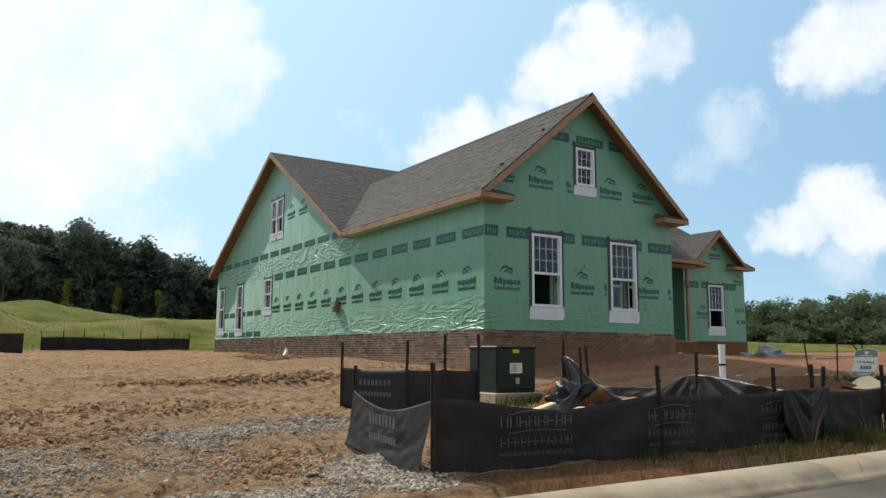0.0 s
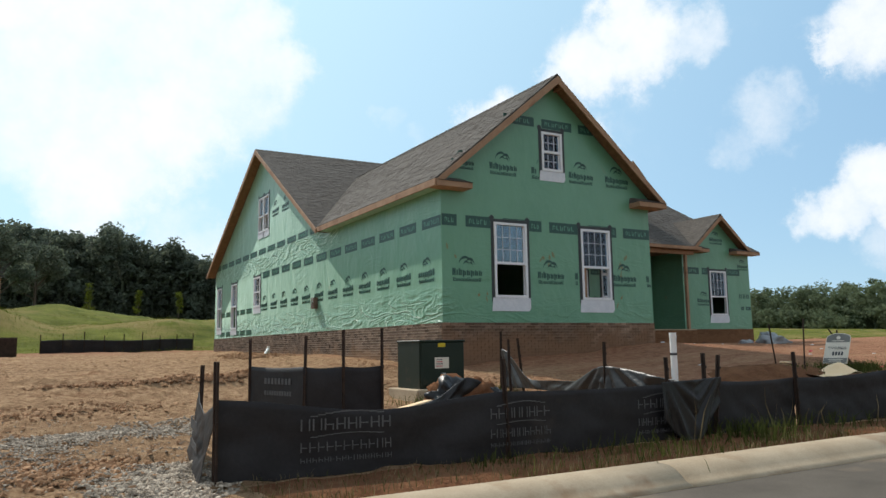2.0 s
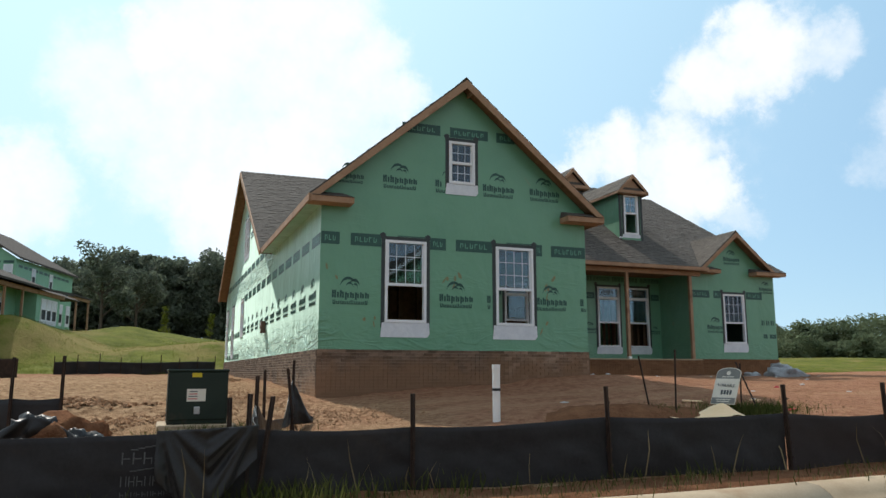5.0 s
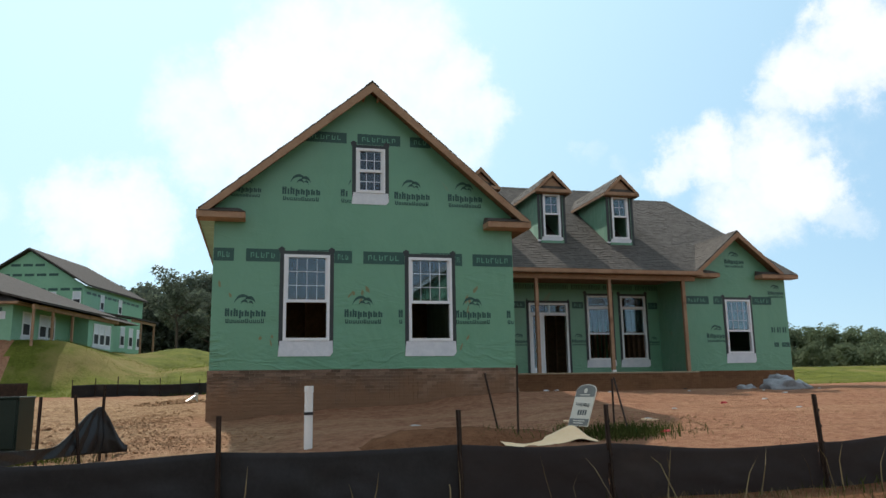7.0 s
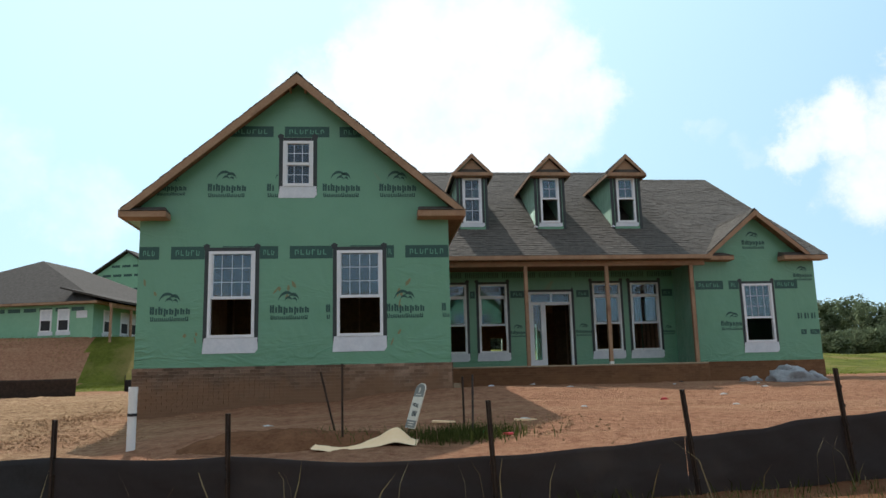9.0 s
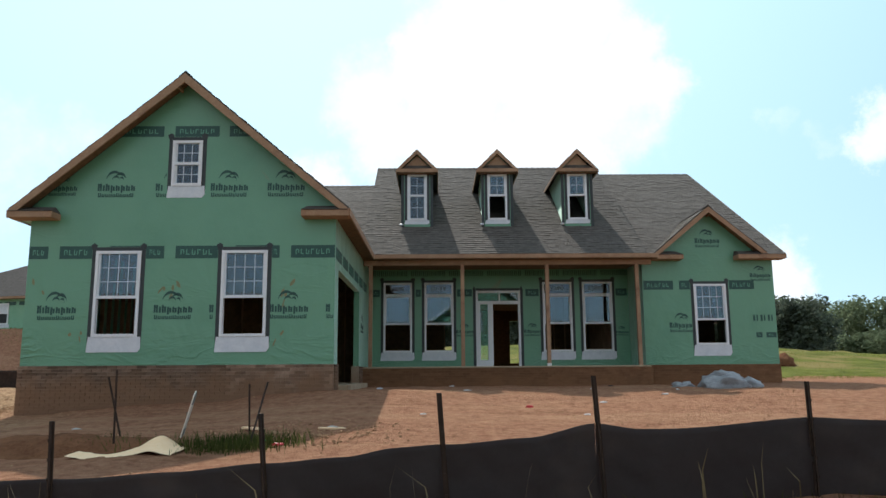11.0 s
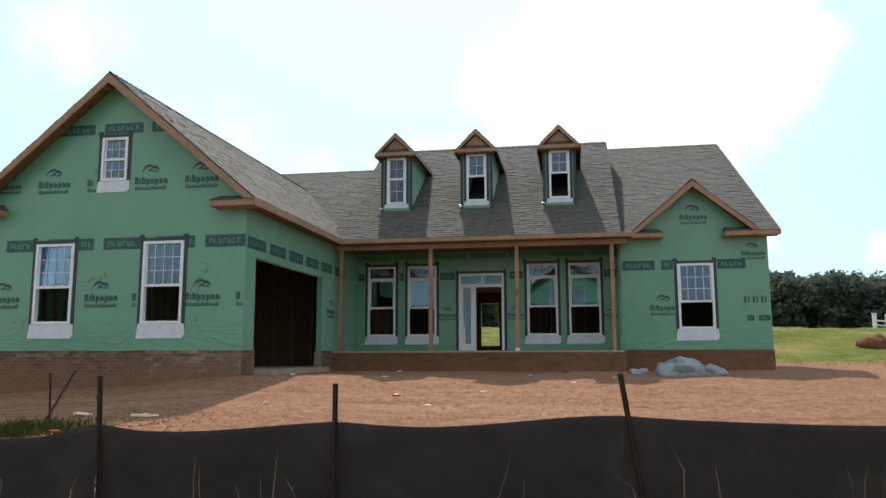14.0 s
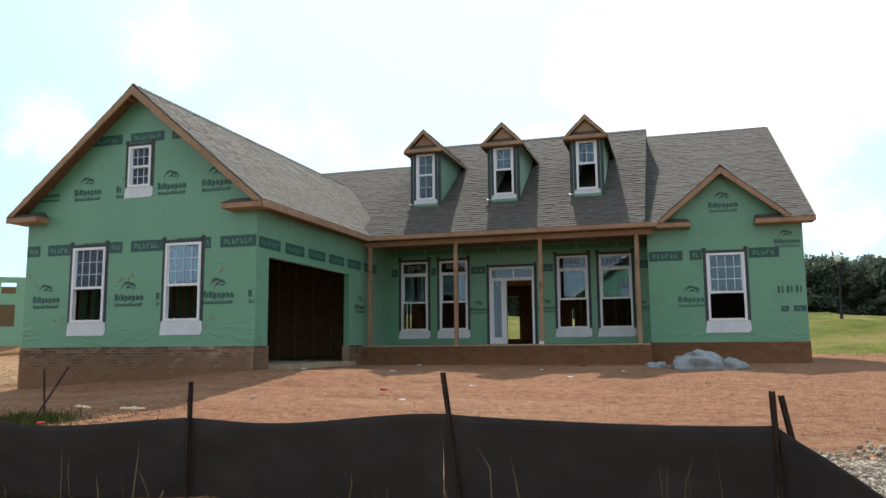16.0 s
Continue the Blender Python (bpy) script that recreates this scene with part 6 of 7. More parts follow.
def house_over_street():
    e = base("house", (13.0, -34.0, 0.6), "green wrapped gabled house across the street, unfinished", "house")
    f = Face((19.0, -30.0, 0), (-1, 0, 0), (0, 1, 0))
    side = Face((7.0, -30.0, 0), (0, -1, 0), (-1, 0, 0))
    holes = [(1.6, 2.7, 1.6, 3.5), (4.2, 5.3, 1.6, 3.5), (7.2, 8.3, 1.6, 3.5), (9.6, 10.7, 1.6, 3.5), (4.6, 5.5, 5.6, 7.0), (6.6, 7.5, 5.6, 7.0)]
    bm = bmesh.new()
    wall(bm, f, 0, 12, 0.2, lambda u: 9.6 - 0.72 * abs(u - 6), holes, breaks=(6.0,))
    w = part("front_wall", bm, "far_wrap", e)
    for h in holes:
        window(w, f, *h, (h[2] + h[3]) / 2, cols=3, rows=2)
    bm = bmesh.new()
    wall(bm, side, 0.15, 12, 0.2, lambda u: 5.3)
    part("side_wall", bm, "far_wrap", e)
    for x in (6.5, 19.5):
        pts = [(x, -29.5, 5.05), (x, -42.5, 5.05), (13.0, -42.5, 9.75), (13.0, -29.5, 9.75)]
        roof_slab("roof_slope", pts, e, 0.15, "shingle_brown")
        bm = bmesh.new()
        a, b, d, o = Vector((x, -29.48, 5.03)), Vector((13.0, -29.48, 9.73)), Vector((0, 0, -0.25)), Vector((0, 0.04, 0))
        hexa(bm, [a, b, b + d, a + d, a + o, b + o, b + d + o, a + d + o])
        bmesh.ops.recalc_face_normals(bm, faces=bm.faces)
        part("rake_board", bm, "vinyl", e)


house_over_street()


def framed_house():
    at = polar(15.4, -15.0, 138.6, 62)
    e = base("house", (*at, 2.6), "partly framed green house far off with open window holes", "house")
    x, y = at
    f = Face((x - 3, y, 0), (0.8, 0.6, 0), (0.6, -0.8, 0))
    bm = bmesh.new()
    wall(bm, f, -6, 6, 2.2, lambda u: 7.2, [(-4, -2.8, 3.6, 5.2), (-1.6, -0.4, 3.6, 5.2), (1, 2.2, 3.6, 5.2), (3.4, 4.6, 3.6, 5.2), (-3, -2, 6.0, 6.8), (1, 2, 6.0, 6.8), (3.6, 4.6, 6.0, 6.8)], 0.2)
    part("wall", bm, "far_wrap", e)
    bm = bmesh.new()
    f.block(bm, -6, 6, 2.2, 6.9, -6, -5.8)
    bmesh.ops.recalc_face_normals(bm, faces=bm.faces)
    part("back_wall", bm, "osb", e)


framed_house()


def street_lamp(x, y, h):
    z = ground_z(x, y)
    e = base("street_lamp", (x, y, z), "black street lamp with a white acorn globe", "street lamp")
    bm = bmesh.new()
    tube(bm, (x, y, z - 0.2), (x, y, z + 0.6), 0.13, 0.10)
    tube(bm, (x, y, z + 0.6), (x, y, z + h - 0.5), 0.06, 0.05)
    part("pole", bm, "black", e)
    bm = bmesh.new()
    bmesh.ops.create_uvsphere(bm, u_segments=12, v_segments=8, radius=0.24, matrix=Matrix.Translation((x, y, z + h - 0.2)) @ Matrix.Diagonal((1, 1, 1.35, 1)))
    part("globe", bm, "pvc", e, smooth=True)


street_lamp(*polar(15.38, -14.94, 79.1, 62), 4.6)


def sapling(x, y, h, seed):
    rnd = random.Random(seed)
    z = ground_z(x, y)
    e = base("sapling", (x, y, z), "slender young tree with pale leaves on the bank", "tree", "young trees")
    bm = bmesh.new()
    tube(bm, (x, y, z - 0.2), (x, y, z + h * 0.85), 0.05, 0.02, 6)
    for i in range(7):
        a, k = i * 2.4, 0.3 + 0.08 * i
        tube(bm, (x, y, z + h * k), (x + 0.16 * h * math.cos(a), y + 0.16 * h * math.sin(a), z + h * (k + 0.12)), 0.02, 0.008, 5)
    part("trunk", bm, "bark", e)
    verts, faces = [], []
    for i in range(12):
        a, k = rnd.random() * 6.28, rnd.uniform(0.28, 0.95)
        r = 0.17 * h * (1.1 - k) * rnd.random()
        leaf_cloud(rnd, verts, faces, (x + r * math.cos(a), y + r * math.sin(a), z + h * k), (h * 0.1, h * 0.1, h * 0.1), 45, 0.09)
    ob = new("crown", mesh_of("crown", verts, faces, "blade"))
    ob.parent = e
    ob.matrix_parent_inverse = e.matrix_basis.inverted()


def lone_tree(x, y, h, seed):
    rnd = random.Random(seed)
    z = ground_z(x, y)
    e = base("tree", (x, y, z), "tall broadleaf tree with a bare trunk and open crown", "tree")
    bm = bmesh.new()
    top = Vector((x, y, z + h * 0.62))
    tube(bm, (x, y, z - 0.3), top, 0.26, 0.14, 9)
    ends = [top]
    for i in range(16):
        a = i * 2.4 + rnd.random()
        s = Vector((x, y, z + h * rnd.uniform(0.26, 0.6)))
        m = s + Vector((math.cos(a) * h * 0.13, math.sin(a) * h * 0.13, h * rnd.uniform(0.06, 0.16)))
        q = m + Vector((math.cos(a + 0.4) * h * 0.13, math.sin(a + 0.4) * h * 0.13, h * rnd.uniform(0.02, 0.2)))
        tube(bm, s, m, 0.09, 0.055, 6)
        tube(bm, m, q, 0.055, 0.02, 6)
        ends += [m, m.lerp(q, 0.5), q]
    part("trunk", bm, "bark", e)
    verts, faces = [], []
    for q in ends:
        leaf_cloud(rnd, verts, faces, q + Vector((0, 0, h * 0.02)), (h * 0.08, h * 0.08, h * 0.055), 95, 0.22)
    ob = new("crown", mesh_of("crown", verts, faces, "leaf"))
    ob.parent = e
    ob.matrix_parent_inverse = e.matrix_basis.inverted()


lone_tree(*polar(-0.5, -15.7, 94.9, 118), 15.2, 11)
lone_tree(*polar(-0.5, -15.7, 92.6, 124), 14.0, 12)

for x, y, h, s in ((-2.4, 64.5, 3.4, 15), (2.0, 64.0, 3.0, 16), (5.7, 63.5, 3.2, 17)):
    sapling(x, y, h, s)

# ---- silt fences ----


def sheet(name, path, top, bottom, parent, seed, nu=26, nv=9, fold=0.03, mat="fabric", label="", thick=0.005, peaks=(), lean=0.0):
    """Loose fabric along a path in plan: top and bottom give its edges, folds push it in and out."""
    rnd = random.Random(seed)
    p = [Vector((a, b, 0)) for a, b in path]
    seg = [0.0]
    for a, b in zip(p, p[1:]):
        seg.append(seg[-1] + (b - a).length)
    L = seg[-1]

    def plan(s):
        for i in range(len(p) - 1):
            if s <= seg[i + 1] + 1e-9:
                k = (s - seg[i]) / (seg[i + 1] - seg[i])
                return p[i].lerp(p[i + 1], k), (p[i + 1] - p[i]).normalized()
        return p[-1], (p[-1] - p[-2]).normalized()

    bm = bmesh.new()
    grids = []
    for off in (0.0, thick):
        g = []
        for i in range(nu + 1):
            s = L * i / nu
            c, d = plan(s)
            nrm = Vector((d.y, -d.x, 0))
            t, b = top(s / L), bottom(s / L, c)
            col = []
            for j in range(nv + 1):
                k = j / nv
                w = noise.noise((s * 1.9 + seed * 3.1, k * 1.3, seed * 1.7)) * fold + noise.noise((s * 6 + k * 5, k * 3.5 - s * 2, seed * 0.9)) * fold * 0.45 + (noise.noise((s * 15 + k * 4, k * 9 - s * 5, seed)) * fold * 0.4 if fold > 0.1 else 0.0)
                if fold > 0.05:
                    r = abs(noise.noise((s * 3.2 - k * 2.6 + seed, k * 1.1 + s * 0.7, seed * 2.3)))
                    w += fold * (0.5 - min(1.0, r * 3.5)) * 0.6
                if peaks:
                    z = b + (t - b) * k
                    s0, z0 = min(peaks, key=lambda q: math.hypot(s - q[0], z - q[1]))
                    ang = math.atan2(s - s0, z0 + 0.12 - z)
                    f = ang * 2.3 + 0.35 * noise.noise((ang * 3.0, seed * 1.3, 0.5))
                    w = fold * (abs((f % 1.0) * 2 - 1) - 0.5 + 0.5 * (abs(((f * 2.7 + 0.3) % 1.0) * 2 - 1) - 0.5)) * min(1.0, math.hypot(s - s0, z - z0) / 0.3)
                    w += noise.noise((s * 1.1 + seed, k * 1.3, seed)) * fold * 0.8
                w *= 0.35 + 0.65 * math.sin(math.pi * min(1, 0.15 + k * 0.8))
                q = c + nrm * (w + off + lean * (1 - k) ** 1.3)
                q.z = b + (t - b) * k
                col.append(bm.verts.new(q))
            g.append(col)
        grids.append(g)
    for n, g in enumerate(grids):
        for i in range(nu):
            for j in range(nv):
                q = (g[i][j], g[i + 1][j], g[i + 1][j + 1], g[i][j + 1])
                bm.faces.new(q if n else q[::-1])
    a, b = grids
    for i in range(nu):
        bm.faces.new((a[i][0], a[i + 1][0], b[i + 1][0], b[i][0]))
        bm.faces.new((a[i][nv], b[i][nv], b[i + 1][nv], a[i + 1][nv]))
    bmesh.ops.recalc_face_normals(bm, faces=bm.faces)
    return part(name, bm, mat, parent, label, smooth=True)


def stake(parent, x, y, z0, z1, lx=0.0, ly=0.0):
    """A notched steel T-post, leaning by lx, ly at its top."""
    bm = bmesh.new()
    a, b = Vector((x, y, z0)), Vector((x + lx, y + ly, z1))
    d = b - a

    def bar(x0, x1, y0, y1):
        hexa(bm, [a + Vector((x0, y0, 0)), a + Vector((x1, y0, 0)), a + Vector((x1, y1, 0)), a + Vector((x0, y1, 0)),
                  b + Vector((x0, y0, 0)), b + Vector((x1, y0, 0)), b + Vector((x1, y1, 0)), b + Vector((x0, y1, 0))])

    bar(-0.02, 0.02, -0.005, 0.004)
    bar(-0.005, 0.005, -0.032, -0.005)
    for k in range(5):
        c = a + d * (0.35 + 0.13 * k)
        box(bm, c.x - 0.008, c.x + 0.008, c.y - 0.042, c.y - 0.03, c.z - 0.012, c.z + 0.012)
    bmesh.ops.recalc_face_normals(bm, faces=bm.faces)
    return part("stake", bm, "stake", parent)


FENCE_Y = ((-7.15, -9.35), (-4.8, -9.5), (-2.45, -9.55), (-1.13, -9.6), (0.65, -9.75), (2.5, -9.95), (3.77, -9.98), (5.75, -10.05), (7.3, -10.06), (8.63, -10.0), (9.84, -9.84), (11.64, -9.58), (13.76, -9.57), (15.98, -9.5))
FENCE_TOP = ((-7.15, 1.15), (-5.9, 1.05), (-4.8, 1.12), (-2.5, 1.13), (-1.1, 1.12), (0.6, 1.17), (2.5, 1.18), (3.77, 1.15), (4.9, 1.10), (5.75, 1.10), (6.66, 1.165), (7.3, 1.20), (7.9, 1.26), (8.3, 1.315), (8.63, 1.32), (9.3, 1.38), (9.84, 1.455), (10.2, 1.42), (11.64, 1.475), (12.2, 1.465), (13.6, 1.545), (14.3, 1.53), (15.98, 1.50))
STAKE_TOP = (1.42, 1.39, 1.40, 1.39, 1.44, 1.45, 1.465, 1.515, 1.56, 1.70, 1.82, 1.76, 1.84, 1.72)


def fabric_mark(parent, x0, width, z):
    """A contractor's printing on the fence: arcs and rows of plain blocks."""
    bm = bmesh.new()
    y = lerp_table(x0 + width / 2, FENCE_Y) - 0.055
    f = Face((x0, y, 0), (1, (lerp_table(x0 + width, FENCE_Y) - lerp_table(x0, FENCE_Y)) / width, 0), (0, -1, 0))
    rnd = random.Random(int(x0 * 50))

    def row(v, h, n, gap, u0=0.0, u1=1.0):
        step = (u1 - u0) * width / n
        for i in range(n):
            a = u0 * width + i * step
            b = a + step * (1 - gap)
            f.block(bm, a, a + (b - a) * 0.17, z + v, z + v + h, 0, 0.003)
            k = rnd.random()
            if k > 0.25:
                f.block(bm, b - (b - a) * 0.13, b, z + v, z + v + h * (1 if k > 0.6 else 0.55), 0, 0.003)
            if k < 0.8:
                f.block(bm, a, b, z + v + h * 0.42, z + v + h * 0.52, 0.0005, 0.0035)

    row(0.20, 0.085, 8, 0.22)
    row(0.045, 0.07, 11, 0.25)
    row(-0.03, 0.035, 16, 0.3)
    for i in range(10):
        a = i / 10
        f.block(bm, width * (0.1 + 0.8 * a), width * (0.1 + 0.8 * (a + 0.1)), z + 0.30 + 0.03 * math.sin(math.pi * a), z + 0.308 + 0.03 * math.sin(math.pi * a), 0, 0.003)
        f.block(bm, width * (0.1 + 0.8 * a), width * (0.1 + 0.8 * (a + 0.1)), z + 0.15 + 0.02 * math.sin(math.pi * a), z + 0.156 + 0.02 * math.sin(math.pi * a), 0, 0.003)
    bmesh.ops.recalc_face_normals(bm, faces=bm.faces)
    part("fabric_print", bm, "fabric_print", parent, "faded grey contractor printing")["kind"] = "stuff"


def front_fence():
    e = base("silt_fence", (4.4, -9.8, 0.7), "sagging black silt fence on leaning steel stakes along the kerb", "fence", "silt fences")
    leans = (0.0, -0.03, 0.02, 0.0, -0.02, -0.02, -0.02, -0.05, -0.09, -0.08, -0.07, -0.01, -0.17, -0.03)
    pts = list(FENCE_Y)
    for i, ((x0, y0), (x1, y1)) in enumerate(zip(pts, pts[1:])):
        def top(s, x0=x0, x1=x1):
            return lerp_table(x0 + (x1 - x0) * s, FENCE_TOP) - 0.025 * math.sin(math.pi * s)

        def bottom(s, c):
            return ground_z(c.x, c.y) - 0.04

        pan = sheet("fabric_panel", [(x0, y0 - 0.02), (x1, y1 - 0.02)], top, bottom, e, 20 + i, nu=36, nv=12, fold=0.045, mat="fabric" if x1 < 3 else "fabric_woven")
        for a, w in ((-6.55, 0.72), (-4.95, 0.62), (-3.35, 0.6)):
            if x0 <= a < x1:
                fabric_mark(pan, a, w, 0.70)
    for (x, y), l, z in zip(pts, leans, STAKE_TOP):
        stake(e, x - l, y - 0.05, ground_z(x, y) - 0.25, z, l, 0.02)
    stake(e, -2.40, -9.62, 0.4, 1.38, 0.12, 0.0)
    stake(e, 16.20, -9.47, 0.8, 1.69, -0.16, 0.0)
    # the free end hangs down towards the drive
    sheet("fabric_flap", [(15.98, -9.5), (16.35, -9.85), (16.75, -10.3)], lambda s: 1.50 - 0.52 * s, lambda s, c: ground_z(c.x, c.y) + 0.0, e, 61, nu=24, fold=0.05, mat="fabric_woven")
    # the folded corner
    sheet("corner_panel", [(-7.15, -9.35), (-7.02, -8.4), (-6.85, -7.35)], lambda s: 1.13 - 0.02 * s - 0.13 * math.sin(math.pi * s), lambda s, c: ground_z(c.x, c.y) - 0.02, e, 62, nu=60, nv=24, fold=0.032, mat="fabric", lean=-0.10,
          label="grey-black creased fabric corner with faded printing")
    stake(e, -6.83, -7.3, 0.4, 1.36, 0.03, 0.03)
    f = Face((-7.05, -8.45, 0), (-0.13, -0.99, 0), (-0.99, 0.13, 0))
    bm = bmesh.new()
    for i in range(8):
        f.block(bm, -0.3 + i * 0.085, -0.3 + i * 0.085 + 0.05, 0.86, 0.95, 0.06, 0.063)
    for i in range(11):
        f.block(bm, -0.3 + i * 0.062, -0.3 + i * 0.062 + 0.04, 0.72, 0.78, 0.06, 0.063)
    bmesh.ops.recalc_face_normals(bm, faces=bm.faces)
    part("fabric_print", bm, "fabric_print", e)["kind"] = "stuff"


front_fence()


def side_fence():
    e = base("silt_fence", (-1.6, -6.5, 0.8), "torn black silt fence fabric draped over leaning stakes", "fence", "silt fences")
    tops = ((0.0, 1.10), (0.28, 1.24), (0.45, 1.02), (0.7, 0.98), (0.93, 1.45), (1.0, 0.9))
    sheet("fabric_panel", [(-2.4, -9.45), (-2.2, -7.85), (-1.5, -5.4), (-1.19, -4.1), (-0.85, -4.0)], lambda s: lerp_table(s, tops),
          lambda s, c: ground_z(c.x, c.y) + 0.16 * math.sin(math.pi * min(1, s * 1.05)), e, 71, nu=150, nv=20, fold=0.055, mat="fabric_gloss", peaks=((0.0, 1.12), (1.64, 1.25), (5.45, 1.45)))
    for x, y, z, lx, ly in ((-1.2, -4.1, 1.75, 0.02, 0.0), (-1.28, -4.9, 1.62, -0.12, 0.0), (-2.2, -7.85, 1.53, 0.02, 0.02), (-1.75, -5.2, 1.60, 0.0, 0.05), (-2.55, -9.2, 1.36, -0.02, 0.0)):
        stake(e, x, y, ground_z(x, y) - 0.2, z, lx, ly)
    # the crumpled fall of fabric beside the stake
    sheet("crumpled_fabric", [(-3.12, -9.68), (-2.8, -9.76), (-2.40, -9.74)], lambda s: 1.14 + 0.03 * s, lambda s, c: 0.56 + 0.75 * max(abs(s - 0.42) - 0.10, 0.0), e, 72, nu=44, nv=26, fold=0.06, mat="fabric_gloss", peaks=((0.75, 1.16), (0.0, 1.14)), label="glossy crumpled black fabric")


side_fence()


def debris():
    e = base("debris_heap", (-4.1, -7.55, 0.75), "heap of clay with crumpled black fabric and pale timber scraps", "debris")
    for nm, at, size, mat, seed in (("soil", (-4.05, -7.55, 0.78), (0.46, 0.36, 0.34), "dark_soil", 41), ("soil", (-3.55, -7.75, 0.76), (0.40, 0.30, 0.20), "clod", 46),
                                    ("crumpled_fabric", (-4.18, -7.62, 0.92), (0.26, 0.18, 0.22), "fabric_gloss", 43), ("crumpled_fabric", (-3.78, -7.85, 0.84), (0.22, 0.14, 0.20), "fabric_gloss", 48)):
        ob = lump(nm, at, size, mat, "", "", seed, 4, 0.6)
        ob.parent, ob.matrix_parent_inverse = e, e.matrix_basis.inverted()
    sheet("crumpled_fabric", [(-5.0, -8.25), (-4.6, -8.0), (-4.2, -7.85), (-3.8, -8.0), (-3.3, -8.6)], lambda s: 0.93 + 0.24 * math.exp(-((s - 0.45) / 0.16) ** 2), lambda s, c: ground_z(c.x, c.y) + 0.02, e, 44, nu=70, nv=20, fold=0.10, mat="fabric_gloss", lean=0.1)
    for x, y, z, tilt, a, l in ((-4.95, -7.95, 0.87, -6, 24, 0.85), (-4.7, -8.15, 0.83, -9, 14, 0.65), (-5.3, -8.4, 0.82, 3, 35, 0.55)):
        bm = bmesh.new()
        box(bm, -l / 2, l / 2, -0.045, 0.045, 0, 0.035)
        soften(bm, 0.005)
        ob = part("timber_scrap", bm, "sheet", e)
        ob.matrix_basis = pose(x, y, z, 0, tilt, a)


def back_fence():
    e = base("silt_fence", (-4.8, -5.0, 0.8), "short black silt fence run on tall steel stakes", "fence", "silt fences")
    path = [(-5.44, -3.96), (-5.1, -5.3), (-4.69, -5.66), (-4.16, -5.7)]
    for i, (a, b) in enumerate(zip(path, path[1:])):
        pan = sheet("fabric_panel", [a, b], lambda s: 1.27 - 0.02 * math.sin(math.pi * s), lambda s, c: ground_z(c.x, c.y) - 0.02, e, 80 + i, nu=16, fold=0.04)
    f = Face((-5.32, -4.4, 0), (0.26, -0.966, 0), (-0.966, -0.26, 0))
    bm = bmesh.new()
    for i in range(8):
        f.block(bm, i * 0.085, i * 0.085 + 0.055, 1.03, 1.11, 0.03, 0.034)
    for i in range(11):
        f.block(bm, i * 0.062, i * 0.062 + 0.04, 0.88, 0.94, 0.03, 0.034)
    bmesh.ops.recalc_face_normals(bm, faces=bm.faces)
    part("fabric_print", bm, "fabric_print", e)["kind"] = "stuff"
    for (x, y), z in zip(path, (1.65, 1.67, 1.74, 1.76)):
        stake(e, x, y - 0.02, ground_z(x, y) - 0.2, z, 0.03 if z == 1.67 else 0.0)
    r = base("silt_fence", (-5.0, 23.0, 1.5), "low black silt fence at the foot of the grassy bank", "fence", "silt fences")
    sheet("fabric_panel", [(-7.4, 23.0), (-5.0, 24.4), (-0.1, 27.0)], lambda s: 2.05 + 0.08 * s + 0.03 * math.sin(9 * s), lambda s, c: ground_z(c.x, c.y) - 0.05, r, 90, nu=40, fold=0.05)
    for i in range(9):
        k = i / 8
        x, y = (-7.4 + 7.3 * k, 23.0 + 4.0 * k)
        stake(r, x, y - 0.04, 1.2, 2.3 + 0.08 * (i % 3))
    s = base("silt_fence", (-12.0, 18.0, 1.3), "faded brown-grey silt fence panel on the bare lot", "fence", "silt fences")
    sheet("fabric_panel", [(-15.0, 17.0), (-8.3, 19.2)], lambda s: 2.12 + 0.02 * math.sin(7 * s), lambda s, c: ground_z(c.x, c.y) - 0.05, s, 93, nu=30, fold=0.05, mat="stake")


back_fence()

# ---- things on the lot ----


def transformer():
    x0, x1, y0, y1 = -2.97, -2.17, -4.55, -3.75
    z = 0.86
    e = base("transformer_box", (-2.6, -4.15, z), "dark green steel transformer cabinet with warning labels on a pad", "electrical box")
    bm = bmesh.new()
    box(bm, x0 - 0.12, x1 + 0.12, y0 - 0.12, y1 + 0.1, 0.5, z)
    soften(bm, 0.015)
    part("pad", bm, "concrete", e)
    bm = bmesh.new()
    box(bm, x0, x1, y0 + 0.03, y1, z, 1.585)
    soften(bm, 0.012)
    part("cabinet", bm, "steel_green", e)
    bm = bmesh.new()
    box(bm, x0 - 0.012, x1 + 0.012, y0 - 0.005, y1 + 0.01, 1.575, 1.61)
    soften(bm, 0.01)
    part("lid", bm, "steel_green", e)
    bm = bmesh.new()
    box(bm, x0 + 0.02, x1 - 0.02, y0, y0 + 0.032, z + 0.06, 1.57)
    soften(bm, 0.008)
    d = part("door", bm, "steel_green", e)
    for lab, mat, a, b, c, g in (("warning_label", "yellow", -2.66, -2.53, 1.50, 1.56), ("data_label", "white_label", -2.72, -2.47, 1.17, 1.34)):
        bm = bmesh.new()
        box(bm, a, b, y0 - 0.004, y0 - 0.0005, c, g)
        part(lab, bm, mat, d)
    for i in range(4):
        bm = bmesh.new()
        box(bm, -2.70 + 0.005 * i, -2.58, y0 - 0.007, y0 - 0.0045, 1.20 + i * 0.033, 1.212 + i * 0.033)
        part("label_print", bm, "ink" if i % 2 else "red", d)
    bm = bmesh.new()
    box(bm, -2.62, -2.54, y0 - 0.03, y0, 1.0, 1.10)
    soften(bm, 0.006)
    part("latch", bm, "chrome", d)


transformer()


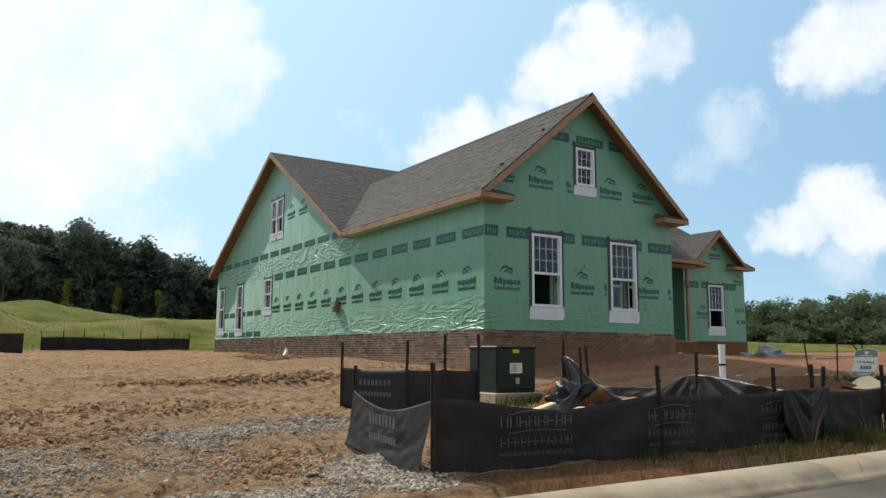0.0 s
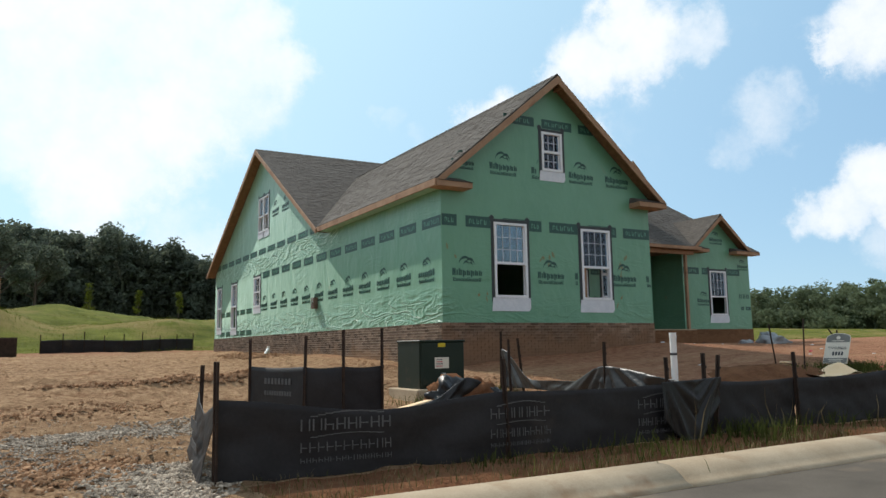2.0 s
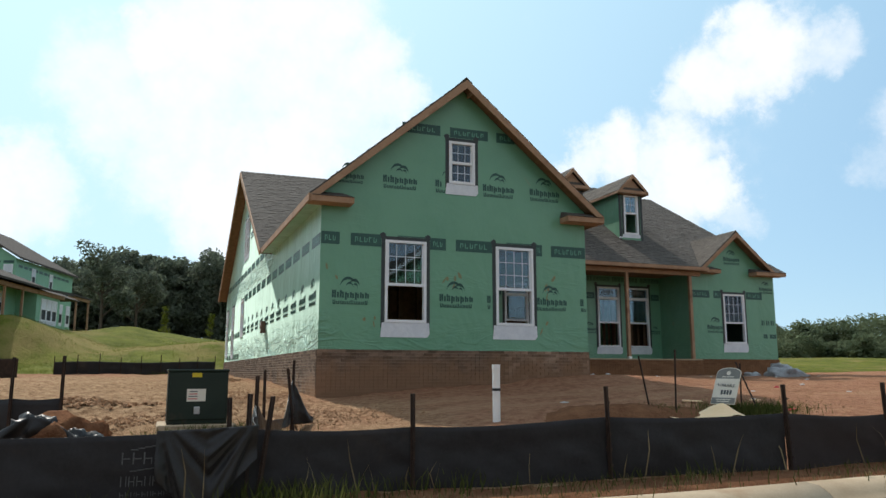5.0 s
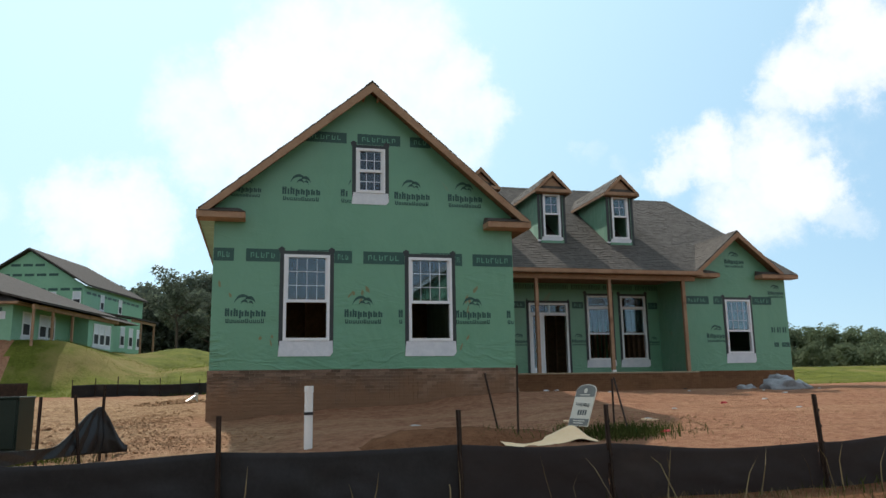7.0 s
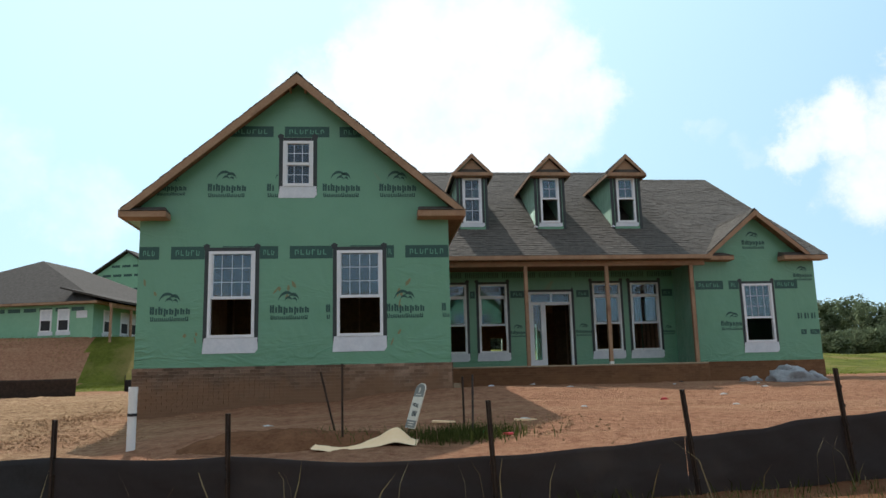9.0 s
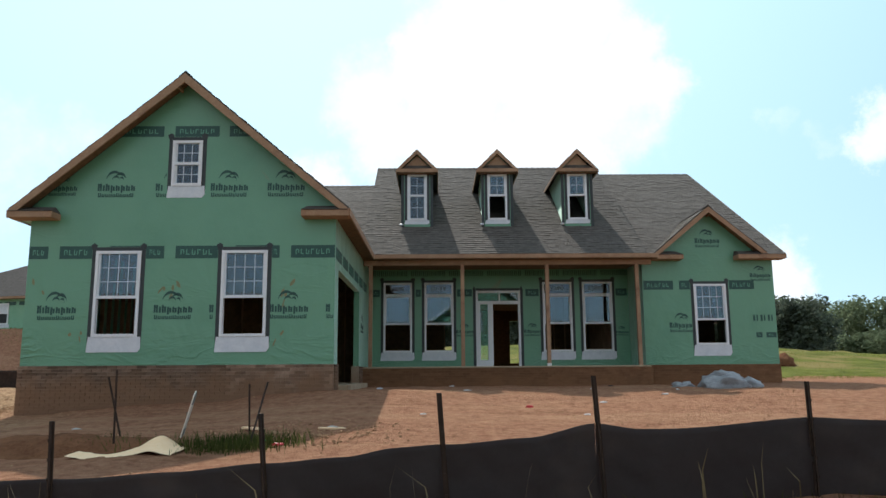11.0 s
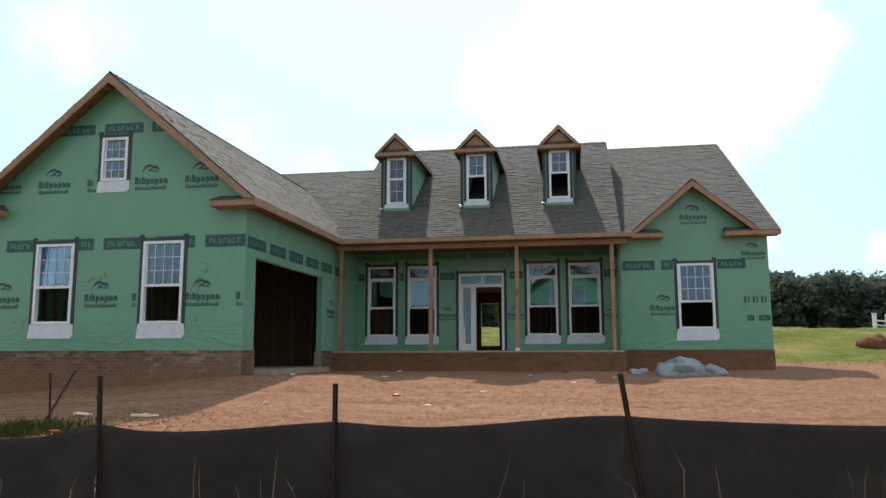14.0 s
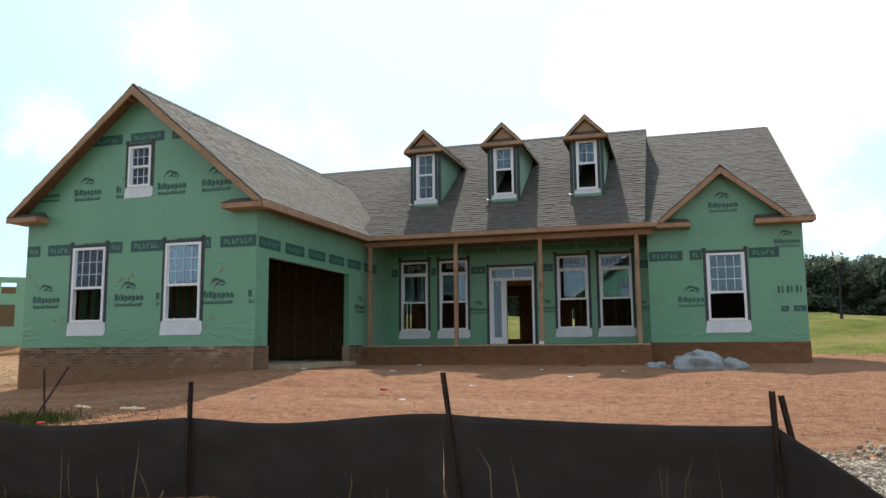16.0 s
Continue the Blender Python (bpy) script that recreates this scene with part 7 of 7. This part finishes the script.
def pvc_marker():
    e = base("pvc_pipe", (1.63, -5.3, 0.8), "upright white plastic pipe with a black rubber coupling", "pipe")
    bm = bmesh.new()
    tube(bm, (1.63, -5.3, 0.5), (1.63, -5.3, 1.66), 0.058, n=18)
    part("pipe", bm, "pvc", e, smooth=False)
    bm = bmesh.new()
    tube(bm, (1.63, -5.3, 1.60), (1.63, -5.3, 1.685), 0.064, 0.062, n=18)
    part("cap", bm, "pvc", e)
    bm = bmesh.new()
    tube(bm, (1.63, -5.3, 1.295), (1.63, -5.3, 1.335), 0.064, n=18)
    part("coupling", bm, "black", e)
    p = base("drain_pipe", (-1.0, 10.2, 1.3), "white plastic drain stub with a slanting elbow", "pipe")
    bm = bmesh.new()
    tube(bm, (-0.95, 10.3, 1.0), (-0.95, 10.3, 1.62), 0.055, n=12)
    part("stub", bm, "pvc", p)
    bm = bmesh.new()
    tube(bm, (-0.97, 10.25, 1.50), (-1.35, 9.6, 1.22), 0.055, n=12)
    part("elbow", bm, "pvc", p)
    v = base("wall_vent", (-0.05, 8.2, 2.9), "brown meter base with conduit on the wrapped wall", "meter box")
    bm = bmesh.new()
    box(bm, -0.14, -0.008, 8.1, 8.42, 2.78, 3.14)
    soften(bm, 0.012)
    part("housing", bm, "bronze", v)
    bm = bmesh.new()
    tube(bm, (-0.07, 8.26, 3.02), (-0.17, 8.26, 3.02), 0.09, 0.08, 14)
    part("socket", bm, "chrome", v)


pvc_marker()


def lot_sign():
    e = base("lot_sign", (5.32, -5.85, 0.9), "arched lot sign with grey bands tilted over on a stake", "sign")
    o, r, up = Vector((5.27, -5.63, 1.07)), Vector((0.105, -0.43, 0.0)), Vector((0.15, -0.03, 0.50))
    n = r.cross(up).normalized()
    if n.x > 0:
        n.negate()

    def q(a, b, d):
        return o + r * a + up * b + n * d

    def plate(name, pts, d0, d1, mat, parent):
        bm = bmesh.new()
        a, b = [bm.verts.new(q(x, y, d1)) for x, y in pts], [bm.verts.new(q(x, y, d0)) for x, y in pts]
        bm.faces.new(a), bm.faces.new(b[::-1])
        for i in range(len(pts)):
            j = (i + 1) % len(pts)
            bm.faces.new((a[i], b[i], b[j], a[j]))
        bmesh.ops.recalc_face_normals(bm, faces=bm.faces)
        return part(name, bm, mat, parent)

    arch = [(0.5 + 0.5 * math.cos(math.pi * i / 10), 0.98 + 0.17 * math.sin(math.pi * i / 10)) for i in range(11)]
    bd = plate("board", [(0, 0), (1, 0)] + arch, -0.012, 0.0, "white_label", e)
    plate("top_band", [(0.02, 0.80), (0.98, 0.80)] + [(0.5 + (x - 0.5) * 0.96, 0.97 + (y - 0.98) * 0.93) for x, y in arch], 0.001, 0.003, "grey_panel", bd)
    plate("bottom_band", [(0.02, 0.015), (0.98, 0.015), (0.98, 0.20), (0.02, 0.20)], 0.001, 0.003, "grey_panel", bd)
    plate("back_top_band", [(0.02, 0.80), (0.98, 0.80)] + [(0.5 + (x - 0.5) * 0.96, 0.97 + (y - 0.98) * 0.93) for x, y in arch], -0.015, -0.013, "grey_panel", bd)
    plate("back_bottom_band", [(0.02, 0.015), (0.98, 0.015), (0.98, 0.20), (0.02, 0.20)], -0.015, -0.013, "grey_panel", bd)
    for i in range(4):
        plate("number_bar", [(0.34 + i * 0.12, 0.30), (0.42 + i * 0.12, 0.30), (0.42 + i * 0.12, 0.44), (0.34 + i * 0.12, 0.44)], 0.001, 0.003, "ink", bd)
    for a, b, v in ((0.25, 0.75, 0.84), (0.2, 0.8, 0.13), (0.25, 0.75, 0.07)):
        plate("text_bar", [(a, v), (b, v), (b, v + 0.025), (a, v + 0.025)], 0.004, 0.005, "white_label", bd)
    plate("emblem", [(0.5 + 0.09 * math.cos(k), 0.97 + 0.07 * math.sin(k)) for k in [i * 0.7854 for i in range(8)]], 0.004, 0.005, "white_label", bd)
    cu = bpy.data.curves.new("word", "FONT")
    cu.body, cu.size, cu.extrude, cu.align_x = "AVAILABLE", 0.070, 0.001, "CENTER"
    tmp = bpy.data.objects.new("word", cu)
    me = bpy.data.meshes.new_from_object(tmp)
    bpy.data.objects.remove(tmp)
    me.materials.append(M["ink"])
    t = new("word", me)
    c = q(0.5, 0.54, 0.006)
    x, y = r.normalized(), up.normalized()
    t.matrix_basis = Matrix(((x.x, y.x, n.x, c.x), (x.y, y.y, n.y, c.y), (x.z, y.z, n.z, c.z), (0, 0, 0, 1)))
    t.parent = bd
    bm = bmesh.new()
    tube(bm, q(0.5, -0.6, -0.006), q(0.5, 0.05, -0.006), 0.005, n=8)
    part("post", bm, "stake", e)
    # pale sheet slumped over a small heap at its foot
    h = base("ground_sheet", (5.0, -6.0, 0.85), "cream sheet slumped over a small heap of soil", "sheet")
    bm = bmesh.new()
    nx, ny = 30, 16
    grid = []
    for i in range(nx + 1):
        row = []
        for j in range(ny + 1):
            a, b = i / nx, j / ny
            x, y = 4.08 + 1.3 * a + 0.06 * b, -6.36 - 0.05 * a + 0.52 * b
            z = ground_z(x, y) + 0.012 + 0.2 * math.exp(-(math.hypot((x - 5.15) / (0.3 if x < 5.15 else 0.17), (y + 6.05) / 0.32)) ** 1.7) + 0.015 * noise.noise((x * 5, y * 5, 3))
            z += 0.05 * max(0.0, 1 - a * 6)
            row.append(bm.verts.new((x, y, z)))
        grid.append(row)
    for i in range(nx):
        for j in range(ny):
            bm.faces.new((grid[i][j], grid[i + 1][j], grid[i + 1][j + 1], grid[i][j + 1]))
    part("cloth", bm, "sheet", h, smooth=True)
    s = base("marker_stakes", (4.6, -5.6, 0.9), "four thin dark steel stakes standing and leaning by the sign", "stake")
    for x, y, z, lx, ly in ((4.39, -5.3, 1.83, -0.26, -0.05), (4.45, -5.81, 1.92, 0.0, -0.05), (6.1, -5.4, 1.72, -0.02, -0.05), (6.15, -5.85, 1.74, 0.11, 0.70)):
        bm = bmesh.new()
        tube(bm, (x, y, 0.75), (x + lx, y + ly, z), 0.015, n=6)
        part("stake", bm, "stake", s)


lot_sign()


def lump(name, at, size, mat, label, category, seed, sub=3, rough=0.35):
    bm = bmesh.new()
    bmesh.ops.create_icosphere(bm, subdivisions=sub, radius=1.0)
    for v in bm.verts:
        k = 1 + rough * noise.noise(v.co * 1.7 + Vector((seed * 3.3, 0, 0))) + rough * 0.6 * noise.noise(v.co * 4.5 + Vector((0, seed, 0)))
        v.co = Vector((v.co.x * size[0] * k, v.co.y * size[1] * k, max(-0.25, v.co.z * k) * size[2]))
        v.co += Vector(at)
    ob = part(name, bm, mat, smooth=sub > 2)
    return tagged(ob, label, category)


def plastic_heap():
    e = base("plastic_wrap", (16.1, 3.7, 1.4), "heap of clouded plastic wrapping lying by the wing wall", "plastic sheeting")
    for at, size, seed in (((15.95, 3.6, 1.48), (0.62, 0.45, 0.27), 2), ((16.55, 3.75, 1.47), (0.36, 0.35, 0.22), 3), ((16.0, 3.75, 1.72), (0.34, 0.25, 0.14), 4)):
        ob = lump("fold", at, size, "plastic", "", "", seed, 3, 0.5)
        ob.parent = e
        ob.matrix_parent_inverse = e.matrix_basis.inverted()
    lump("plastic_bag", (14.98, 3.9, 1.45), (0.26, 0.2, 0.13), "plastic", "crumpled clear plastic bag on the clay", "plastic bag", 6, 3, 0.5)


plastic_heap()
debris()


MOUND = (3.75, -5.6, 1.9, 0.75)


def soil_mound():
    bm = bmesh.new()
    nx, ny = 40, 22
    grid = []
    for i in range(nx + 1):
        row = []
        for j in range(ny + 1):
            x, y = MOUND[0] - MOUND[2] + 2 * MOUND[2] * i / nx, MOUND[1] - MOUND[3] + 2 * MOUND[3] * j / ny
            r = math.hypot((x - MOUND[0]) / MOUND[2], (y - MOUND[1]) / MOUND[3]) + 0.22 * noise.noise((x * 1.6, y * 1.6, 4.0))
            z = rough_z(x, y) - 0.07 + 0.24 * max(0.0, 1 - r) ** 0.8 + 0.03 * noise.noise((x * 5, y * 5, 1.0))
            row.append(bm.verts.new((x, y, z)))
        grid.append(row)
    for i in range(nx):
        for j in range(ny):
            bm.faces.new((grid[i][j], grid[i + 1][j], grid[i + 1][j + 1], grid[i][j + 1]))
    tagged(part("soil_mound", bm, "dark_soil", smooth=True), "low mound of dark damp soil on the clay", "soil", kind="stuff")


soil_mound()


def far_gate():
    lump("soil_heap", (31.0, 33.6, ground_z(31.0, 33.6) + 0.02), (0.95, 0.8, 0.62), "dark_soil", "heap of brown soil on the grass bank", "soil heap", 63, 3, 0.45)
    e = base("white_gate", (40.0, 57.0, ground_z(40.0, 57.0)), "small white post gate on the far grass bank", "gate")
    for k in (0, 1):
        bm = bmesh.new()
        x, y = 39.6 + 0.95 * k, 57.2 - 0.35 * k
        z = ground_z(x, y)
        box(bm, x - 0.14, x + 0.14, y - 0.14, y + 0.14, z - 0.3, z + 1.3)
        box(bm, x - 0.18, x + 0.18, y - 0.18, y + 0.18, z + 1.3, z + 1.38)
        part("post", bm, "pvc", e)
    for h in (0.35, 0.75):
        bm = bmesh.new()
        tube(bm, (39.6, 57.2, ground_z(39.6, 57.2) + h), (40.55, 56.85, ground_z(40.55, 56.85) + h), 0.06, n=6)
        part("rail", bm, "pvc", e)


far_gate()


def litter():
    rnd = random.Random(9)
    items = [(11.1, -3.15, "litter"), (7.1, -4.6, "litter"), (11.8, -1.2, "litter"), (9.3, 1.2, "litter"), (13.4, 0.2, "litter"), (12.4, 2.8, "litter"), (7.4, 0.6, "flash"), (9.0, 3.9, "litter"), (14.3, 2.2, "litter"),
             (3.3, -4.4, "litter"), (8.4, -3.2, "litter"), (10.3, -1.9, "red"), (13.2, 4.3, "black"), (14.6, -5.8, "litter"), (6.6, -6.0, "red"), (6.35, -5.6, "green_plastic"), (16.4, 2.6, "litter")]
    names = {"litter": ("paper_scrap", "crumpled white scrap on the clay", "litter"), "flash": ("plastic_scrap", "white plastic offcut by the garage", "litter"), "red": ("can", "crushed red can on the clay", "can"),
             "black": ("rag", "dark rag by the porch", "rag"), "green_plastic": ("bottle", "green plastic bottle in the weeds", "bottle")}
    for i, (x, y, m) in enumerate(items):
        nm, lb, ct = names[m]
        ob = lump(nm, (x, y, rough_z(x, y) + 0.03), (rnd.uniform(0.04, 0.08), rnd.uniform(0.025, 0.05), rnd.uniform(0.015, 0.03)), m, lb, ct, i + 20, 2, 0.6)
    for x, y, a, l in ((7.1, -4.65, 0.5, 0.4), (5.9, -4.4, -0.3, 0.35), (14.9, -5.9, 0.1, 0.9)):
        bm = bmesh.new()
        box(bm, -l / 2, l / 2, -0.04, 0.04, 0, 0.03)
        soften(bm, 0.005)
        ob = tagged(part("board_offcut", bm, "sheet"), "pale board offcut lying on the clay", "board")
        ob.matrix_basis = pose(x, y, rough_z(x, y) + 0.01, 4, 3, math.degrees(a))


litter()

# ---- loose ground cover ----


def scatter(name, label, category, spots, size, mat, seed, flat=0.7):
    """Angular stones, half sunk: skewed eight-sided lumps, one mesh."""
    rnd = random.Random(seed)
    verts, faces = [], []
    for x, y, k in spots:
        s = size * k * rnd.uniform(0.5, 1.4)
        z = rough_z(x, y)
        n = len(verts)
        a = rnd.random() * 6.28
        lift = rnd.uniform(0.0, 0.35) * s
        for q in range(4):
            w = a + q * 1.57 + rnd.uniform(-0.35, 0.35)
            r = s * rnd.uniform(0.7, 1.15)
            verts.append((x + r * math.cos(w), y + r * math.sin(w), z + lift + rnd.uniform(-0.3, 0.3) * s))
        for q in range(4):
            w = a + 0.4 + q * 1.57 + rnd.uniform(-0.35, 0.35)
            r = s * rnd.uniform(0.35, 0.75)
            verts.append((x + r * math.cos(w), y + r * math.sin(w), z + lift + s * flat * rnd.uniform(0.55, 1.1)))
        faces += [(n + q, n + (q + 1) % 4, n + 4 + q) for q in range(4)]
        faces += [(n + (q + 1) % 4, n + 4 + (q + 1) % 4, n + 4 + q) for q in range(4)]
        faces += [(n + 4, n + 5, n + 6), (n + 4, n + 6, n + 7)]
    tagged(new(name, mesh_of(name, verts, faces, mat)), label, category, kind="stuff")


def ground_cover():
    rnd = random.Random(21)

    def patch(cx, cy, rx, ry, n, turn=0.0, k=1.0):
        out = []
        c, s = math.cos(turn), math.sin(turn)
        while len(out) < n:
            a, b = rnd.gauss(0, 0.5), rnd.gauss(0, 0.5)
            if a * a + b * b < 1.5:
                x, y = cx + rx * a * c - ry * b * s, cy + rx * a * s + ry * b * c
                if y > kerb_y(x) + 0.5 and not (x > -0.3 and y > -0.3):
                    out.append((x, y, k))
        return out

    spots = patch(-7.4, -5.9, 1.4, 0.55, 8000, 0.3) + patch(-9.9, -7.2, 0.8, 1.2, 3600, 0.4, 0.85) + patch(-7.45, -8.9, 0.45, 0.85, 8000, 0.0, 1.1) + patch(-9.0, -7.0, 3.2, 2.4, 3000, 0.0, 0.8) + patch(-9.4, -9.6, 1.2, 0.5, 1600, 0.0, 0.8) + patch(-8.4, -7.6, 0.5, 1.3, 2200, -0.3, 0.8) + patch(-10.4, -9.0, 0.9, 0.7, 3200, 0.2, 1.0) + patch(-8.6, -9.6, 0.7, 0.35, 2000, 0.1, 1.0)
    spots += patch(17.2, -8.3, 1.2, 1.4, 5200, 0.0, 1.4)
    scatter("gravel", "crushed grey stone strewn over the clay", "gravel", spots, 0.0165, "gravel", 31)
    spots = []
    for _ in range(7500):
        x, y = rnd.uniform(-14, -0.4), -9.2 + 20 * rnd.random() ** 1.6
        if noise.noise((x * 0.5, y * 0.5, 9.0)) > rnd.uniform(-0.45, 0.35):
            spots.append((x, y, rnd.choice((0.3, 0.4, 0.55, 0.8, 1.2))))
    for _ in range(9000):
        x, y = rnd.uniform(-1, 19), rnd.uniform(-9.2, 5.8)
        if not (-0.3 < x < 6.8 and y > -0.2) and noise.noise((x * 0.4, y * 0.4, 5.0)) > rnd.uniform(-0.4, 0.35):
            spots.append((x, y, rnd.choice((0.35, 0.5, 0.7))))
    spots += patch(-5.2, -0.2, 2.6, 0.45, 900, -0.1, 2.2) + patch(-1.2, 0.2, 0.8, 2.2, 700) + patch(-1.6, 10.0, 0.9, 2.6, 500, 0, 2.4) + patch(-4.8, -8.6, 0.6, 0.5, 500, 0, 1.3) + patch(6.5, -5.0, 1.6, 1.0, 500)
    spots += patch(-0.6, -3.0, 1.6, 1.4, 700) + patch(-3.4, -2.6, 1.5, 1.2, 500, 0, 1.4) + patch(-8.6, -3.6, 2.6, 1.2, 900, 0.1, 1.5) + patch(-8.0, -8.0, 0.7, 0.9, 900, 0.2, 1.2) + patch(-9.4, -5.6, 1.0, 0.5, 600, 0.0, 1.3)
    scatter("clods", "broken clay clods and small stones on the lot", "soil", spots, 0.024, "clod", 32)


ground_cover()


def blades(name, label, spots, mat, seed):
    rnd = random.Random(seed)
    verts, faces = [], []
    for x, y, h in spots:
        z = rough_z(x, y) - 0.02
        a = rnd.random() * 6.28
        d = Vector((math.cos(a), math.sin(a), 0)) * min(h * 0.035, 0.0065)
        lean = Vector((rnd.gauss(0, 0.22), rnd.gauss(0, 0.22), 1)) * h
        b = Vector((x, y, z))
        n = len(verts)
        mid = b + lean * 0.55
        tip = b + lean + Vector((rnd.gauss(0, 0.15), rnd.gauss(0, 0.15), -0.1)) * h
        verts += [b - d, b + d, mid + d * 0.7, mid - d * 0.7, tip]
        faces += [(n, n + 1, n + 2, n + 3), (n + 3, n + 2, n + 4)]
    tagged(new(name, mesh_of(name, verts, faces, mat)), label, "grass", kind="stuff")


def verge_grass():
    rnd = random.Random(41)
    green, dry = [], []
    for _ in range(16000):
        x = rnd.uniform(-7.0, 17)
        f, k = lerp_table(x, FENCE_Y), kerb_y(x) + 0.12
        y = rnd.uniform(k, f - 0.06)
        if noise.noise((x * 0.9, y * 2, 0)) > rnd.uniform(-0.5, 0.4):
            (green if rnd.random() < 0.4 else dry).append((x, y, rnd.uniform(0.03, 0.10)))
    for _ in range(60):
        x = rnd.uniform(-3, 16)
        dry.append((x, lerp_table(x, FENCE_Y) - rnd.uniform(0.05, 0.3), rnd.uniform(0.25, 0.55)))
    for cx, cy, r, n, h in ((-2.1, -9.9, 0.45, 260, 0.22), (-3.6, -10.0, 0.6, 160, 0.18), (0.2, -10.0, 0.9, 130, 0.14), (3.2, -10.3, 1.2, 150, 0.13), (8.2, -10.3, 1.5, 220, 0.14), (-0.9, -9.8, 0.5, 90, 0.2), (1.2, -10.0, 0.6, 90, 0.18), (6.5, -10.3, 0.9, 120, 0.16), (10.5, -10.1, 1.2, 160, 0.15), (13.5, -10.0, 1.0, 120, 0.15), (-2.6, -5.0, 0.8, 500, 0.22), (-1.9, -4.6, 0.5, 300, 0.2), (6.0, -5.75, 0.7, 1500, 0.2), (4.3, -5.7, 0.4, 150, 0.2), (-5.0, -9.75, 0.3, 60, 0.14)):
        for _ in range(n):
            green.append((cx + rnd.gauss(0, r * 0.6), cy + rnd.gauss(0, r * 0.35), h * rnd.uniform(0.5, 1.2)))
    blades("weeds", "green weeds and verge grass along the fence", green, "weed", 51)
    blades("dry_grass", "dry straw-coloured stalks along the fence", dry, "straw", 52)


verge_grass()


def hill_grass():
    rnd = random.Random(43)
    spots = []
    for _ in range(30000):
        x, y = rnd.uniform(-34, 2), rnd.uniform(24.5, 52)
        spots.append((x, y, rnd.uniform(0.08, 0.24)))
    for _ in range(12000):
        x, y = rnd.uniform(21, 50), rnd.uniform(12, 48)
        spots.append((x, y, rnd.uniform(0.08, 0.2)))
    spots = [s for s in spots if noise.noise((s[0] * 0.2, s[1] * 0.2, 3)) > -0.25]
    blades("bank_grass", "rough meadow grass on the banks", spots, "blade", 53)


hill_grass()


# ---- bricks ----


def brick_mesh(w, h, d, mat):
    bm = bmesh.new()
    box(bm, -w / 2, w / 2, -d, d, -h / 2, h / 2)
    bmesh.ops.recalc_face_normals(bm, faces=bm.faces)
    me = bpy.data.meshes.new("brick")
    bm.to_mesh(me)
    bm.free()
    me.materials.append(M[mat])
    return me


def brick_face(found, face, u0, u1, top, proud, turn, singles, seed, mat="brick"):
    """Running bond with recessed joints; the stretch u in singles is laid brick by brick."""
    rnd = random.Random(seed)
    bw, bh, j = 0.194, 0.058, 0.010
    full = brick_mesh(bw, bh, 0.012, mat)
    verts, faces, count, row = [], [], 0, 0
    z = top - bh / 2 - 0.004
    while z > 0.75:
        u = u0 - (0.5 if row % 2 else 0.0) * (bw + j)
        while u < u1:
            a, b = max(u, u0), min(u + bw, u1)
            if b - a > 0.03:
                c = face.at((a + b) / 2, z, proud + rnd.uniform(-0.002, 0.003))
                if z > ground_z(c.x, c.y) - 0.08:
                    if singles[0] <= a and b <= singles[1] and b - a > bw - 0.01 and count < 300:
                        ob = new("brick", full)
                        ob.parent = found
                        ob.matrix_basis = Matrix.Translation(c) @ pose(0, 0, 0, rnd.uniform(-0.5, 0.5), 0, turn)
                        count += 1
                    else:
                        n = len(verts)
                        d0, d1 = -0.012, 0.012
                        verts += [tuple(c + face.u * p + Vector((0, 0, q)) + face.out * r) for r in (d0, d1) for p, q in ((-(b - a) / 2, -bh / 2), ((b - a) / 2, -bh / 2), ((b - a) / 2, bh / 2), (-(b - a) / 2, bh / 2))]
                        faces += [(n + 4, n + 5, n + 6, n + 7), (n, n + 4, n + 7, n + 3), (n + 1, n + 2, n + 6, n + 5), (n + 3, n + 7, n + 6, n + 2), (n, n + 1, n + 5, n + 4)]
            u += bw + j
        z -= bh + j
        row += 1
    if verts:
        ob = new("bricks", mesh_of("bricks", verts, faces, mat))
        ob.parent = found
        ob["kind"] = "stuff"


brick_face(FOUND["front"], F_FRONT, -0.02, W_A, FLOOR, 0.022, 0, (0.0, 4.4), 1)
# left side takes the brick copy with sunlight painted into it
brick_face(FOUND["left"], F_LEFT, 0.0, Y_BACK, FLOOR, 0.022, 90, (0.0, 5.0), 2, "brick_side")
brick_face(FOUND["g1"], F_GARAGE, 0.0, GARAGE[0], FLOOR, 0.022, 90, (0, 1), 3)
brick_face(FOUND["g2"], F_GARAGE, GARAGE[1], 6.03, FLOOR, 0.022, 90, (5, 7), 4)
brick_face(FOUND["stoop"], F_STOOP, W_A + 0.03, X_B, 1.985, 0.022, 0, (8.6, 12.0), 5, "brick_clay")
brick_face(FOUND["wing"], F_WING, X_B + 0.02, X_R + 0.02, FLOOR, 0.022, 0, (14.8, 17.4), 6, "brick_clay")
